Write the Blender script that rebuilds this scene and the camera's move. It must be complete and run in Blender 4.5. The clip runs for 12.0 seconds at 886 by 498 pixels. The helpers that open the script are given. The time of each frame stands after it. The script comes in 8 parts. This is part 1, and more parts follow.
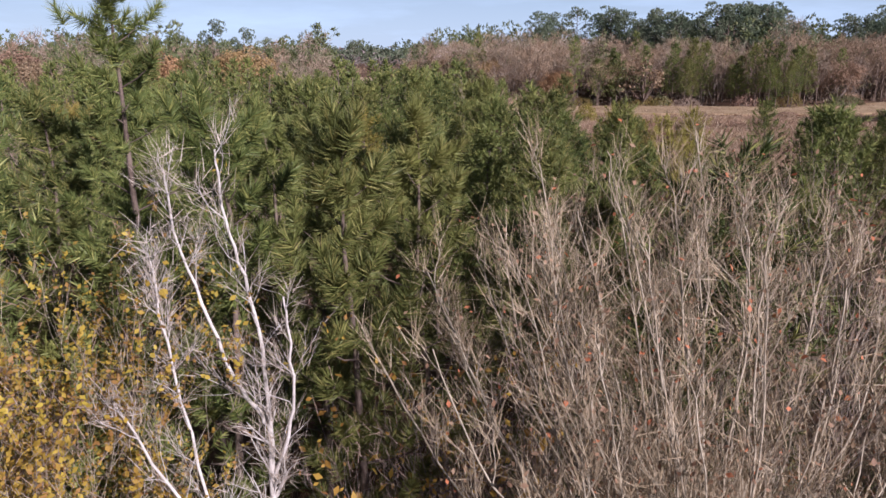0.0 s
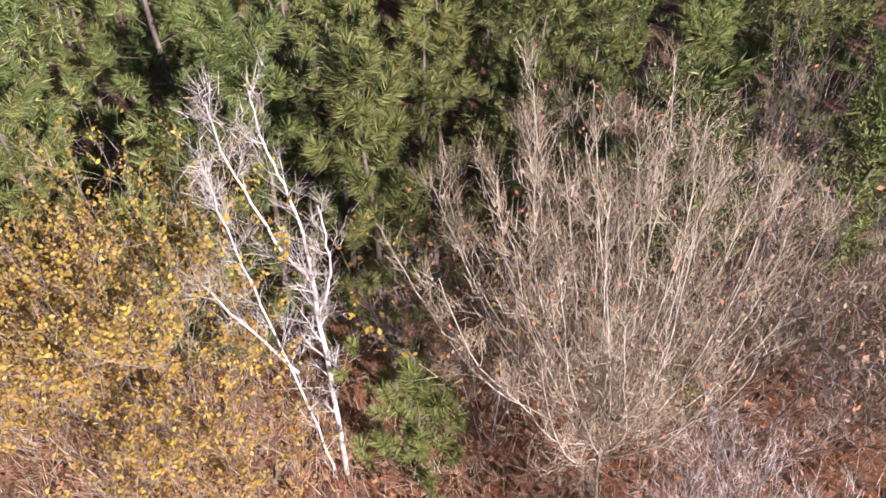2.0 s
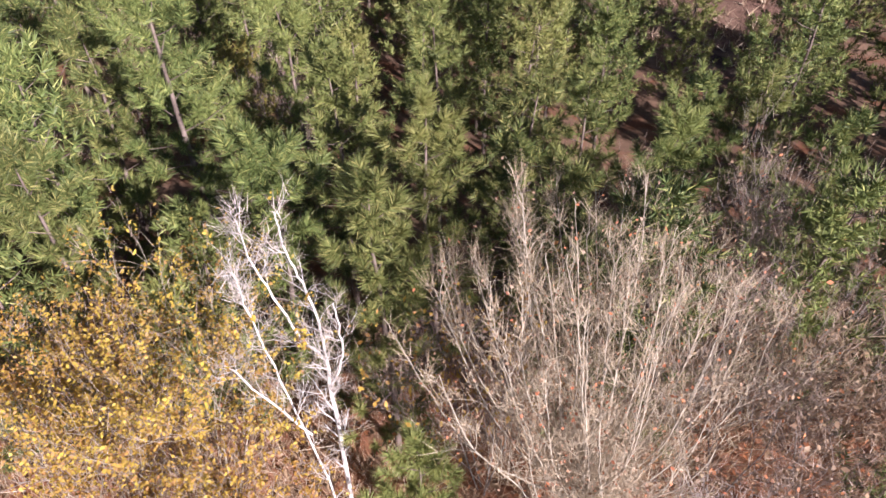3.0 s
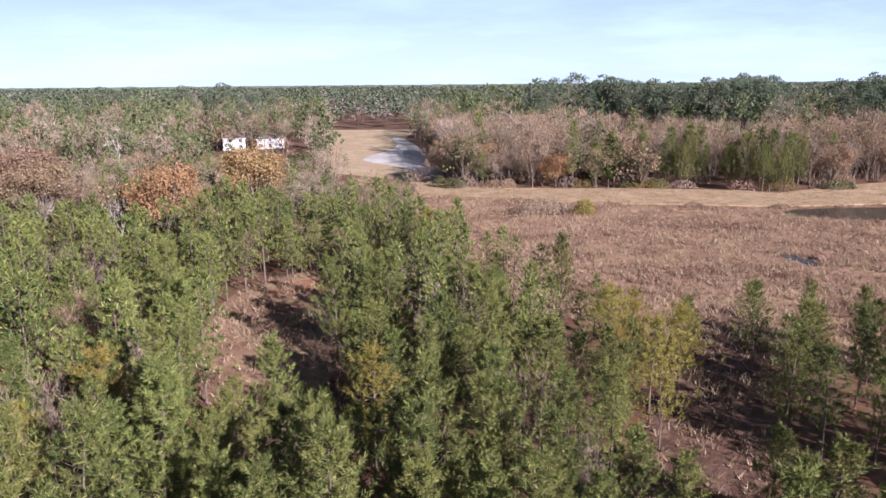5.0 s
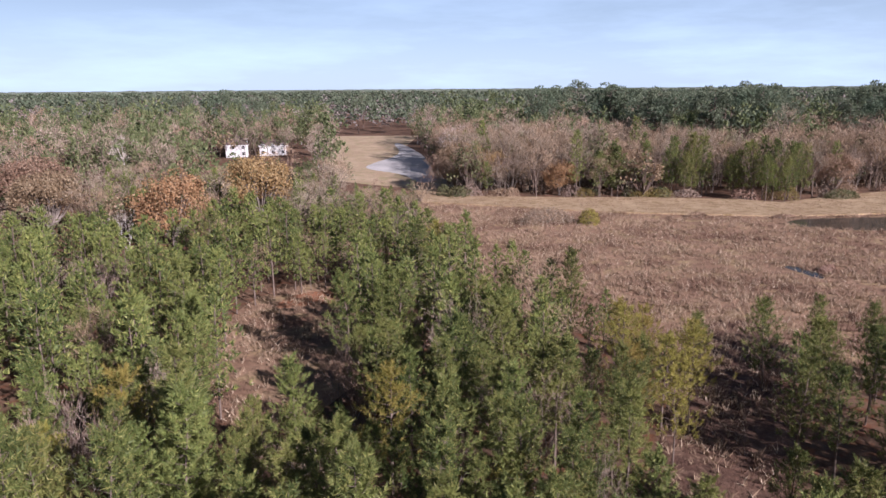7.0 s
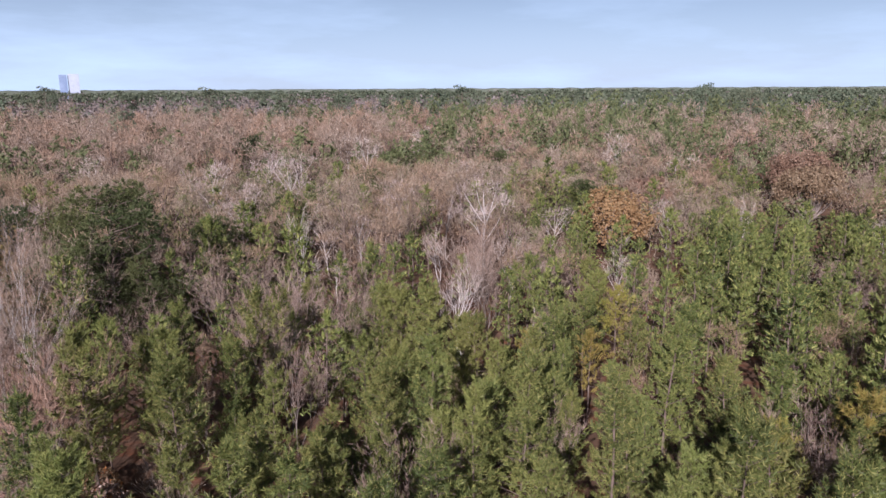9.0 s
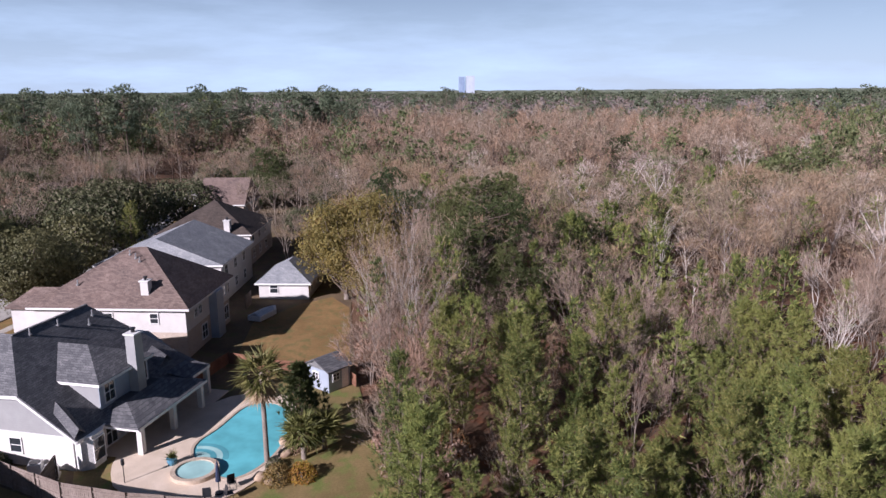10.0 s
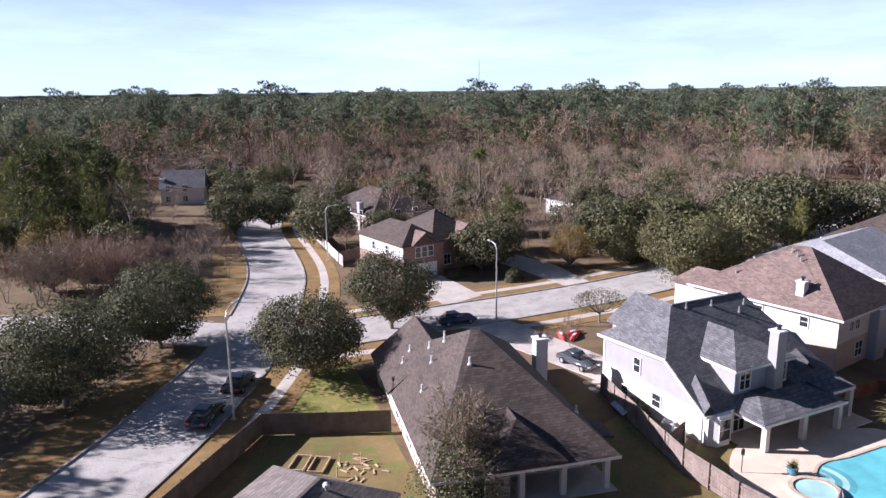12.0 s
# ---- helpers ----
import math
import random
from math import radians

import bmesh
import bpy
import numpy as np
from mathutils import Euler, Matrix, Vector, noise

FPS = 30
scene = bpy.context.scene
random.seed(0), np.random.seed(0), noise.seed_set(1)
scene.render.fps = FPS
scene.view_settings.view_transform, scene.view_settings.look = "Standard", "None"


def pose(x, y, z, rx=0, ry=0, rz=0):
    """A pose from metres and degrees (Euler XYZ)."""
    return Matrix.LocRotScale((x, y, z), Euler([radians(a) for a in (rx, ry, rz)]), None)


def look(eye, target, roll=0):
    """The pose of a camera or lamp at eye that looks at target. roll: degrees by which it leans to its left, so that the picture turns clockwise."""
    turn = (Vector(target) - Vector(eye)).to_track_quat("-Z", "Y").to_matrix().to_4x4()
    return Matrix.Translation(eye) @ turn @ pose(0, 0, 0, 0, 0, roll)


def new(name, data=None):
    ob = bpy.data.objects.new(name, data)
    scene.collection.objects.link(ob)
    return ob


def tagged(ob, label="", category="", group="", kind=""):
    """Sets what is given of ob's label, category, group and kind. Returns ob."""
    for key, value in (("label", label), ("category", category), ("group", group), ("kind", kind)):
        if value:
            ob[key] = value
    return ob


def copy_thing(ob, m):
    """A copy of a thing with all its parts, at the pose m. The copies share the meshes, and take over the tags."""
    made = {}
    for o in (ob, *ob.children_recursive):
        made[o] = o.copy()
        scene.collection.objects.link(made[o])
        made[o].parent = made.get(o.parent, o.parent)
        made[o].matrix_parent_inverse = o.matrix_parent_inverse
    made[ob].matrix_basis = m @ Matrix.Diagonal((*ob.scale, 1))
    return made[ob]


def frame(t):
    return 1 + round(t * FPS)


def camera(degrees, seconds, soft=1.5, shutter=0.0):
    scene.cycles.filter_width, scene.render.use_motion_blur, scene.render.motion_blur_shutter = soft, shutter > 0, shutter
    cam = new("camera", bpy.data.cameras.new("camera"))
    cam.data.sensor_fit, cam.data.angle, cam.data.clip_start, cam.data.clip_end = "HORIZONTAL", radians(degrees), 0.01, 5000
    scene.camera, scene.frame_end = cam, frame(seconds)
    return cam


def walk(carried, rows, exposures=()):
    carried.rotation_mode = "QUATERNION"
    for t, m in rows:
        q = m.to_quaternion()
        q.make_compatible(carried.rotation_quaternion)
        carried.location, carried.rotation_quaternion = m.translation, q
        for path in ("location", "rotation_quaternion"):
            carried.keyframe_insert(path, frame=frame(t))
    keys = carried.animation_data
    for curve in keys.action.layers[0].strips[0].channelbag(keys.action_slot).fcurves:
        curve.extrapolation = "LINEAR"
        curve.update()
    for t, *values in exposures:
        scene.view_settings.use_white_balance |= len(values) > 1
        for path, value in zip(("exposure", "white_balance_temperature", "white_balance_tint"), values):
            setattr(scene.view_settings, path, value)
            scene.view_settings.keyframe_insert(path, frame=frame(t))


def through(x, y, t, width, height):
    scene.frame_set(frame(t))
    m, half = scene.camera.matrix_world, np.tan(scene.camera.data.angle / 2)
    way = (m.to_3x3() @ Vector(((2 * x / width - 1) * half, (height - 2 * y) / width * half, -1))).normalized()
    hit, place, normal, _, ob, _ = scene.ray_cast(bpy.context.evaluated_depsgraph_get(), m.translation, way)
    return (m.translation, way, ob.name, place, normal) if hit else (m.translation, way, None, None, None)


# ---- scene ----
cam = camera(63.94, 12.0, soft=1.5)
# seconds, x, y, z in metres, yaw, pitch, roll in degrees: a drone that lifts off a wood's edge, then turns left
ROWS = [
    (0.0, 4.27, -0.66, 12.76, 1.25, -15.36, -0.45),
    (0.5, 4.23, -0.65, 14.02, 1.05, -28.96, -0.38),
    (1.0, 4.24, -0.59, 15.35, 1.21, -41.55, -0.33),
    (1.5, 4.24, -0.70, 16.51, 1.34, -43.35, -0.24),
    (2.0, 4.23, -0.73, 17.89, 1.41, -43.58, -0.17),
    (2.5, 4.20, -0.73, 19.24, 1.33, -43.69, -0.10),
    (3.0, 4.18, -0.60, 20.70, 1.15, -44.05, 0.15),
    (3.5, 4.17, -0.46, 22.28, 1.06, -35.42, 0.20),
    (3.7, 4.15, -0.40, 22.94, 1.07, -30.70, 0.15),
    (4.2, 4.14, -0.36, 24.35, 1.15, -20.60, -0.15),
    (4.7, 4.12, -0.40, 25.45, 1.25, -14.60, -0.40),
    (5.3, 4.09, -0.45, 26.23, 1.31, -12.69, -0.52),
    (5.5, 4.07, -0.50, 26.62, 1.29, -12.76, -0.49),
    (6.0, 4.03, -0.56, 26.90, 1.28, -12.77, -0.45),
    (6.5, 3.77, -0.66, 27.00, 1.20, -12.74, -0.42),
    (6.7, 3.54, -0.68, 27.02, 1.15, -12.75, -0.43),
    (7.2, 2.50, -0.55, 27.01, 1.60, -12.76, -0.40),
    (7.6, 1.40, -0.35, 27.00, 4.80, -12.77, -0.36),
    (8.0, 0.45, -0.12, 27.00, 14.00, -12.78, -0.30),
    (8.3, 0.08, -0.02, 27.00, 26.35, -12.79, -0.27),
    (8.5, 0.00, 0.00, 27.00, 37.40, -12.80, -0.29),
    (9.0, 0.00, 0.00, 27.00, 57.33, -12.79, -0.29),
    (9.5, 0.00, 0.00, 27.00, 72.70, -12.71, -0.38),
    (10.0, 0.00, 0.00, 27.00, 86.34, -12.62, -0.37),
    (10.5, 0.00, 0.00, 27.00, 99.83, -12.69, -0.40),
    (11.0, 0.00, 0.00, 27.00, 113.84, -12.65, -0.45),
    (11.5, 0.00, 0.00, 27.00, 126.82, -12.61, -0.60),
    (12.0, 0.00, 0.00, 27.00, 137.50, -12.60, -0.66),
]


def aim(x, y, z, yaw, pitch, roll):
    a, b = radians(yaw), radians(pitch)
    way = Vector((-math.sin(a) * math.cos(b), math.cos(a) * math.cos(b), math.sin(b)))
    return look((x, y, z), Vector((x, y, z)) + 10 * way, roll)


walk(cam, [(r[0], aim(*r[1:])) for r in ROWS], exposures=[(t, e, 5750, 26) for t, e in ((0.0, 0.66), (0.6, 1.24), (1.5, 1.42), (2.5, 1.57), (3.5, 1.78), (5.3, 1.08), (6.5, 0.92), (9.0, 0.68), (10.0, 0.63), (11.0, 0.86), (12.0, 1.28))])

# ---- light: a clear winter noon, the sun low behind the first view ----
SUN_AZ, SUN_EL = radians(138.0), radians(26.0)      # azimuth from +y towards +x
world = bpy.data.worlds.new("sky")
scene.world = world
world.use_nodes = True
wn, wl = world.node_tree.nodes, world.node_tree.links
sky = wn.new("ShaderNodeTexSky")
sky.sky_type, sky.sun_disc = "NISHITA", False
sky.sun_elevation, sky.sun_rotation = SUN_EL, SUN_AZ
sky.air_density, sky.dust_density, sky.ozone_density = 1.0, 0.2, 2.0
wn["Background"].inputs["Strength"].default_value = 0.027
# bright haze that thickens towards the horizon, with faint high cloud in it
co = wn.new("ShaderNodeTexCoord")
mp = wn.new("ShaderNodeMapping")
mp.inputs["Scale"].default_value = (1.0, 1.0, 6.0)
cl = wn.new("ShaderNodeTexNoise")
cl.inputs["Scale"].default_value, cl.inputs["Detail"].default_value, cl.inputs["Roughness"].default_value = 2.4, 6.0, 0.6
cr = wn.new("ShaderNodeMapRange")
cr.inputs["From Min"].default_value, cr.inputs["From Max"].default_value = 0.45, 0.72
cr.inputs["To Min"].default_value, cr.inputs["To Max"].default_value = 0.62, 0.98
sz = wn.new("ShaderNodeSeparateXYZ")
fade = wn.new("ShaderNodeMapRange")
fade.interpolation_type = "SMOOTHSTEP"
fade.inputs["From Min"].default_value, fade.inputs["From Max"].default_value = 0.0, 0.25
fade.inputs["To Min"].default_value, fade.inputs["To Max"].default_value = 1.0, 0.0
thick = wn.new("ShaderNodeMath")
thick.operation = "MULTIPLY"
mx = wn.new("ShaderNodeMix")
mx.data_type = "RGBA"
mx.inputs[7].default_value = (16.6, 21.6, 25.4, 1)
wl.new(co.outputs["Generated"], mp.inputs[0])
wl.new(mp.outputs[0], cl.inputs["Vector"])
wl.new(cl.outputs[0], cr.inputs["Value"])
wl.new(co.outputs["Generated"], sz.inputs[0])
wl.new(sz.outputs[2], fade.inputs["Value"])
wl.new(cr.outputs[0], thick.inputs[0])
wl.new(fade.outputs[0], thick.inputs[1])
wl.new(thick.outputs[0], mx.inputs[0])
wl.new(sky.outputs[0], mx.inputs[6])
wl.new(mx.outputs[2], wn["Background"].inputs["Color"])

sun = new("sun", bpy.data.lights.new("sun", "SUN"))
sun.data.energy, sun.data.angle, sun.data.color = 5.0, radians(0.55), (1.0, 0.94, 0.86)
to_sun = Vector((math.sin(SUN_AZ) * math.cos(SUN_EL), math.cos(SUN_AZ) * math.cos(SUN_EL), math.sin(SUN_EL)))
sun.matrix_world = look(to_sun * 100, (0, 0, 0))
# ---- materials ----
def material(name):
    m = bpy.data.materials.new(name)
    m.use_nodes = True
    return m, m.node_tree.nodes, m.node_tree.links, m.node_tree.nodes["Principled BSDF"]


def ramp(nodes, stops):
    r = nodes.new("ShaderNodeValToRGB")
    el = r.color_ramp.elements
    while len(el) < len(stops):
        el.new(0.5)
    for e, (p, c) in zip(el, stops):
        e.position, e.color = p, (*c, 1)
    return r


def noise_node(nodes, links, scale, detail=4.0, rough=0.6, coord=None):
    n = nodes.new("ShaderNodeTexNoise")
    n.inputs["Scale"].default_value, n.inputs["Detail"].default_value = scale, detail
    n.inputs["Roughness"].default_value = rough
    if coord is not None:
        links.new(coord, n.inputs["Vector"])
    return n


def mixed(nodes, links, a, b, fac, mode="MIX"):
    m = nodes.new("ShaderNodeMix")
    m.data_type, m.blend_type = "RGBA", mode
    for sock, v in ((m.inputs[6], a), (m.inputs[7], b), (m.inputs[0], fac)):
        if isinstance(v, (int, float)):
            sock.default_value = v
        elif isinstance(v, tuple):
            sock.default_value = (*v, 1)
        else:
            links.new(v, sock)
    return m.outputs[2]


def bumped(nodes, links, bsdf, height, strength, distance=0.05):
    b = nodes.new("ShaderNodeBump")
    b.inputs["Strength"].default_value, b.inputs["Distance"].default_value = strength, distance
    links.new(height, b.inputs["Height"])
    links.new(b.outputs[0], bsdf.inputs["Normal"])


def surface(name, low, high, big=0.3, small=6.0, rough=0.85, bump=0.3, third=None, spec=0.25, metal=0.0, dist=0.05, sharp=0.18):
    """Two-scale mottled surface: patches at one scale, grain at another."""
    m, n, l, b = material(name)
    geo = n.new("ShaderNodeNewGeometry")
    n1 = noise_node(n, l, big, 5, 0.6, geo.outputs["Position"])
    n2 = noise_node(n, l, small, 6, 0.7, geo.outputs["Position"])
    r1 = ramp(n, [(0.5 - sharp, low), (0.5 + sharp, high)])
    l.new(n1.outputs[0], r1.inputs[0])
    col = r1.outputs[0]
    if third:
        n3 = noise_node(n, l, big * 2.7 + 0.01, 3, 0.55, geo.outputs["Position"])
        r3 = ramp(n, [(0.5, (0, 0, 0)), (0.66, (1, 1, 1))])
        l.new(n3.outputs[0], r3.inputs[0])
        col = mixed(n, l, col, third, r3.outputs[0])
    g = ramp(n, [(0.25, (0.55, 0.55, 0.55)), (0.75, (1.35, 1.35, 1.35))])
    l.new(n2.outputs[0], g.inputs[0])
    col = mixed(n, l, col, g.outputs[0], 0.75, "MULTIPLY")
    l.new(col, b.inputs["Base Color"])
    b.inputs["Roughness"].default_value = rough
    b.inputs["Specular IOR Level"].default_value = spec
    b.inputs["Metallic"].default_value = metal
    if bump:
        bumped(n, l, b, n2.outputs[0], bump, dist)
    return m


def foliage(name, dark, light, tip=None, through=0.3, patch=0.16, rough=0.55):
    """Leaves or needles: colour by clump, by tree and by leaf, light shining through."""
    m, n, l, b = material(name)
    geo, info = n.new("ShaderNodeNewGeometry"), n.new("ShaderNodeObjectInfo")
    n1 = noise_node(n, l, patch, 2, 0.5, geo.outputs["Position"])
    r1 = ramp(n, [(0.36, dark), (0.64, light)])
    l.new(n1.outputs[0], r1.inputs[0])
    col = r1.outputs[0]
    if tip:
        t = n.new("ShaderNodeMath")
        t.operation = "GREATER_THAN"
        t.inputs[1].default_value = 0.8
        l.new(geo.outputs["Random Per Island"], t.inputs[0])
        col = mixed(n, l, col, tip, t.outputs[0])
    h = n.new("ShaderNodeHueSaturation")
    mr = n.new("ShaderNodeMapRange")
    mr.inputs["To Min"].default_value, mr.inputs["To Max"].default_value = 0.78, 1.2
    l.new(geo.outputs["Random Per Island"], mr.inputs["Value"])
    mr2 = n.new("ShaderNodeMapRange")
    mr2.inputs["To Min"].default_value, mr2.inputs["To Max"].default_value = 0.482, 0.515
    l.new(info.outputs["Random"], mr2.inputs["Value"])
    l.new(mr.outputs[0], h.inputs["Value"])
    l.new(mr2.outputs[0], h.inputs["Hue"])
    l.new(col, h.inputs["Color"])
    l.new(h.outputs[0], b.inputs["Base Color"])
    b.inputs["Roughness"].default_value = rough
    b.inputs["Specular IOR Level"].default_value = 0.25
    tr = n.new("ShaderNodeBsdfTranslucent")
    l.new(h.outputs[0], tr.inputs["Color"])
    mx = n.new("ShaderNodeMixShader")
    mx.inputs[0].default_value = through
    l.new(b.outputs[0], mx.inputs[1])
    l.new(tr.outputs[0], mx.inputs[2])
    l.new(mx.outputs[0], n["Material Output"].inputs["Surface"])
    return m


def shingles(name, low, high):
    m, n, l, b = material(name)
    co = n.new("ShaderNodeTexCoord")
    sep, comb, add = n.new("ShaderNodeSeparateXYZ"), n.new("ShaderNodeCombineXYZ"), n.new("ShaderNodeMath")
    l.new(co.outputs["Object"], sep.inputs[0])
    l.new(sep.outputs[0], add.inputs[0])
    l.new(sep.outputs[1], add.inputs[1])
    l.new(add.outputs[0], comb.inputs[0])
    l.new(sep.outputs[2], comb.inputs[1])
    br = n.new("ShaderNodeTexBrick")
    br.inputs["Scale"].default_value = 1.0
    br.inputs["Brick Width"].default_value, br.inputs["Row Height"].default_value = 0.42, 0.11
    br.inputs["Mortar Size"].default_value, br.inputs["Bias"].default_value = 0.008, 0.0
    br.inputs["Color1"].default_value, br.inputs["Color2"].default_value = (*low, 1), (*high, 1)
    br.inputs["Mortar"].default_value = (*[0.72 * c for c in low], 1)
    l.new(comb.outputs[0], br.inputs["Vector"])
    n1 = noise_node(n, l, 0.5, 5, 0.65, co.outputs["Object"])
    g = ramp(n, [(0.3, (0.7, 0.7, 0.72)), (0.7, (1.25, 1.22, 1.2))])
    l.new(n1.outputs[0], g.inputs[0])
    n2 = noise_node(n, l, 9.0, 3, 0.7, co.outputs["Object"])
    g2 = ramp(n, [(0.35, (0.62, 0.62, 0.63)), (0.65, (1.35, 1.33, 1.32))])
    l.new(n2.outputs[0], g2.inputs[0])
    worn = mixed(n, l, br.outputs[0], g.outputs[0], 0.8, "MULTIPLY")
    l.new(mixed(n, l, worn, g2.outputs[0], 0.7, "MULTIPLY"), b.inputs["Base Color"])
    b.inputs["Roughness"].default_value = 0.82
    b.inputs["Specular IOR Level"].default_value = 0.3
    bumped(n, l, b, br.outputs[1], 0.4, 0.02)
    return m


def brickwork(name, low, high, mortar, w=0.22, h=0.08):
    m, n, l, b = material(name)
    co = n.new("ShaderNodeTexCoord")
    sep, comb, add = n.new("ShaderNodeSeparateXYZ"), n.new("ShaderNodeCombineXYZ"), n.new("ShaderNodeMath")
    l.new(co.outputs["Object"], sep.inputs[0])
    l.new(sep.outputs[0], add.inputs[0])
    l.new(sep.outputs[1], add.inputs[1])
    l.new(add.outputs[0], comb.inputs[0])
    l.new(sep.outputs[2], comb.inputs[1])
    br = n.new("ShaderNodeTexBrick")
    br.inputs["Scale"].default_value = 1.0
    br.inputs["Brick Width"].default_value, br.inputs["Row Height"].default_value = w, h
    br.inputs["Mortar Size"].default_value = 0.008
    br.inputs["Color1"].default_value, br.inputs["Color2"].default_value = (*low, 1), (*high, 1)
    br.inputs["Mortar"].default_value = (*mortar, 1)
    l.new(comb.outputs[0], br.inputs["Vector"])
    n1 = noise_node(n, l, 0.8, 5, 0.65, co.outputs["Object"])
    g = ramp(n, [(0.3, (0.82, 0.82, 0.82)), (0.7, (1.12, 1.1, 1.08))])
    l.new(n1.outputs[0], g.inputs[0])
    l.new(mixed(n, l, br.outputs[0], g.outputs[0], 0.8, "MULTIPLY"), b.inputs["Base Color"])
    b.inputs["Roughness"].default_value = 0.85
    return m


def siding(name, col, step=0.18):
    """Painted lap boards: a fine shadow line a board."""
    m, n, l, b = material(name)
    co = n.new("ShaderNodeTexCoord")
    sep, mul, fr = n.new("ShaderNodeSeparateXYZ"), n.new("ShaderNodeMath"), n.new("ShaderNodeMath")
    l.new(co.outputs["Object"], sep.inputs[0])
    mul.operation, fr.operation = "MULTIPLY", "FRACT"
    mul.inputs[1].default_value = 1 / step
    l.new(sep.outputs[2], mul.inputs[0])
    l.new(mul.outputs[0], fr.inputs[0])
    n1 = noise_node(n, l, 0.9, 5, 0.65, co.outputs["Object"])
    g = ramp(n, [(0.3, tuple(0.88 * c for c in col)), (0.7, tuple(min(1, 1.06 * c) for c in col))])
    l.new(n1.outputs[0], g.inputs[0])
    l.new(g.outputs[0], b.inputs["Base Color"])
    b.inputs["Roughness"].default_value = 0.6
    bumped(n, l, b, fr.outputs[0], 0.6, 0.03)
    return m


def glossy(name, col, rough=0.1, metal=0.0, spec=0.5, coat=0.0):
    m, n, l, b = material(name)
    geo = n.new("ShaderNodeNewGeometry")
    n1 = noise_node(n, l, 3.0, 4, 0.6, geo.outputs["Position"])
    g = ramp(n, [(0.3, tuple(0.85 * c for c in col)), (0.7, col)])
    l.new(n1.outputs[0], g.inputs[0])
    l.new(g.outputs[0], b.inputs["Base Color"])
    b.inputs["Roughness"].default_value, b.inputs["Metallic"].default_value = rough, metal
    b.inputs["Specular IOR Level"].default_value, b.inputs["Coat Weight"].default_value = spec, coat
    return m


def water(name, col, ripple=3.0, strength=0.06, rough=0.04):
    m, n, l, b = material(name)
    geo = n.new("ShaderNodeNewGeometry")
    n1 = noise_node(n, l, ripple, 3, 0.6, geo.outputs["Position"])
    n2 = noise_node(n, l, 0.35, 3, 0.6, geo.outputs["Position"])
    g = ramp(n, [(0.35, tuple(0.8 * c for c in col)), (0.65, tuple(1.15 * c for c in col))])
    l.new(n2.outputs[0], g.inputs[0])
    l.new(g.outputs[0], b.inputs["Base Color"])
    b.inputs["Roughness"].default_value = rough
    b.inputs["IOR"].default_value = 1.33
    bumped(n, l, b, n1.outputs[0], strength, 0.05)
    return m


# ground
FLOOR = surface("forest_floor", (0.085, 0.048, 0.028), (0.18, 0.105, 0.062), 0.25, 5.0, 0.95, 0.8, third=(0.15, 0.06, 0.028))
RED_FLOOR = surface("needle_litter", (0.19, 0.075, 0.035), (0.33, 0.145, 0.075), 0.5, 6.0, 0.95, 0.8, third=(0.2, 0.13, 0.08))
MEADOW = surface("dry_meadow", (0.17, 0.09, 0.055), (0.36, 0.23, 0.14), 0.09, 1.3, 0.95, 1.0, third=(0.33, 0.23, 0.12), dist=0.3)
GAP_FLOOR = surface("needle_strewn_grass", (0.075, 0.038, 0.026), (0.17, 0.095, 0.062), 0.25, 2.6, 0.95, 1.0, third=(0.21, 0.13, 0.085), dist=0.2)
STRAW = surface("straw_bank", (0.3, 0.2, 0.11), (0.44, 0.32, 0.19), 0.2, 3.0, 0.95, 0.8, third=(0.25, 0.17, 0.08), dist=0.15)
LAWN = surface("winter_lawn", (0.15, 0.115, 0.042), (0.26, 0.185, 0.08), 0.22, 9.0, 0.95, 0.6, third=(0.15, 0.17, 0.045))
LAWN_TAN = surface("dormant_lawn", (0.2, 0.12, 0.045), (0.3, 0.185, 0.075), 0.3, 8.0, 0.95, 0.6, third=(0.17, 0.14, 0.05))
LAWN_GREEN = surface("green_lawn", (0.14, 0.16, 0.03), (0.24, 0.22, 0.06), 0.35, 9.0, 0.95, 0.6, third=(0.3, 0.22, 0.09))
CONCRETE = surface("road_concrete", (0.36, 0.34, 0.31), (0.47, 0.445, 0.41), 0.25, 10.0, 0.9, 0.25, third=(0.33, 0.31, 0.285))
PAVING = surface("pavement_concrete", (0.42, 0.38, 0.33), (0.55, 0.5, 0.44), 0.5, 12.0, 0.9, 0.25)
KERB = surface("kerb_concrete", (0.22, 0.2, 0.18), (0.4, 0.37, 0.33), 1.2, 12.0, 0.9, 0.3)
DECK = surface("pool_deck", (0.6, 0.48, 0.36), (0.74, 0.61, 0.48), 0.6, 14.0, 0.9, 0.2)
STONE = surface("coping_stone", (0.3, 0.2, 0.13), (0.5, 0.38, 0.27), 1.5, 12.0, 0.85, 0.5)
COPING = surface("pale_coping_stone", (0.4, 0.31, 0.23), (0.58, 0.47, 0.36), 1.5, 12.0, 0.85, 0.4)
TRACK = surface("far_road", (0.4, 0.37, 0.34), (0.55, 0.51, 0.47), 0.1, 4.0, 0.9, 0.2)
LITTER = surface("leaf_litter_yard", (0.1, 0.07, 0.045), (0.2, 0.135, 0.075), 0.2, 7.0, 0.95, 0.7, third=(0.15, 0.125, 0.055))
FAR_EARTH = surface("far_yard", (0.36, 0.25, 0.15), (0.5, 0.37, 0.24), 0.08, 1.5, 0.95, 0.3, third=(0.32, 0.26, 0.13))
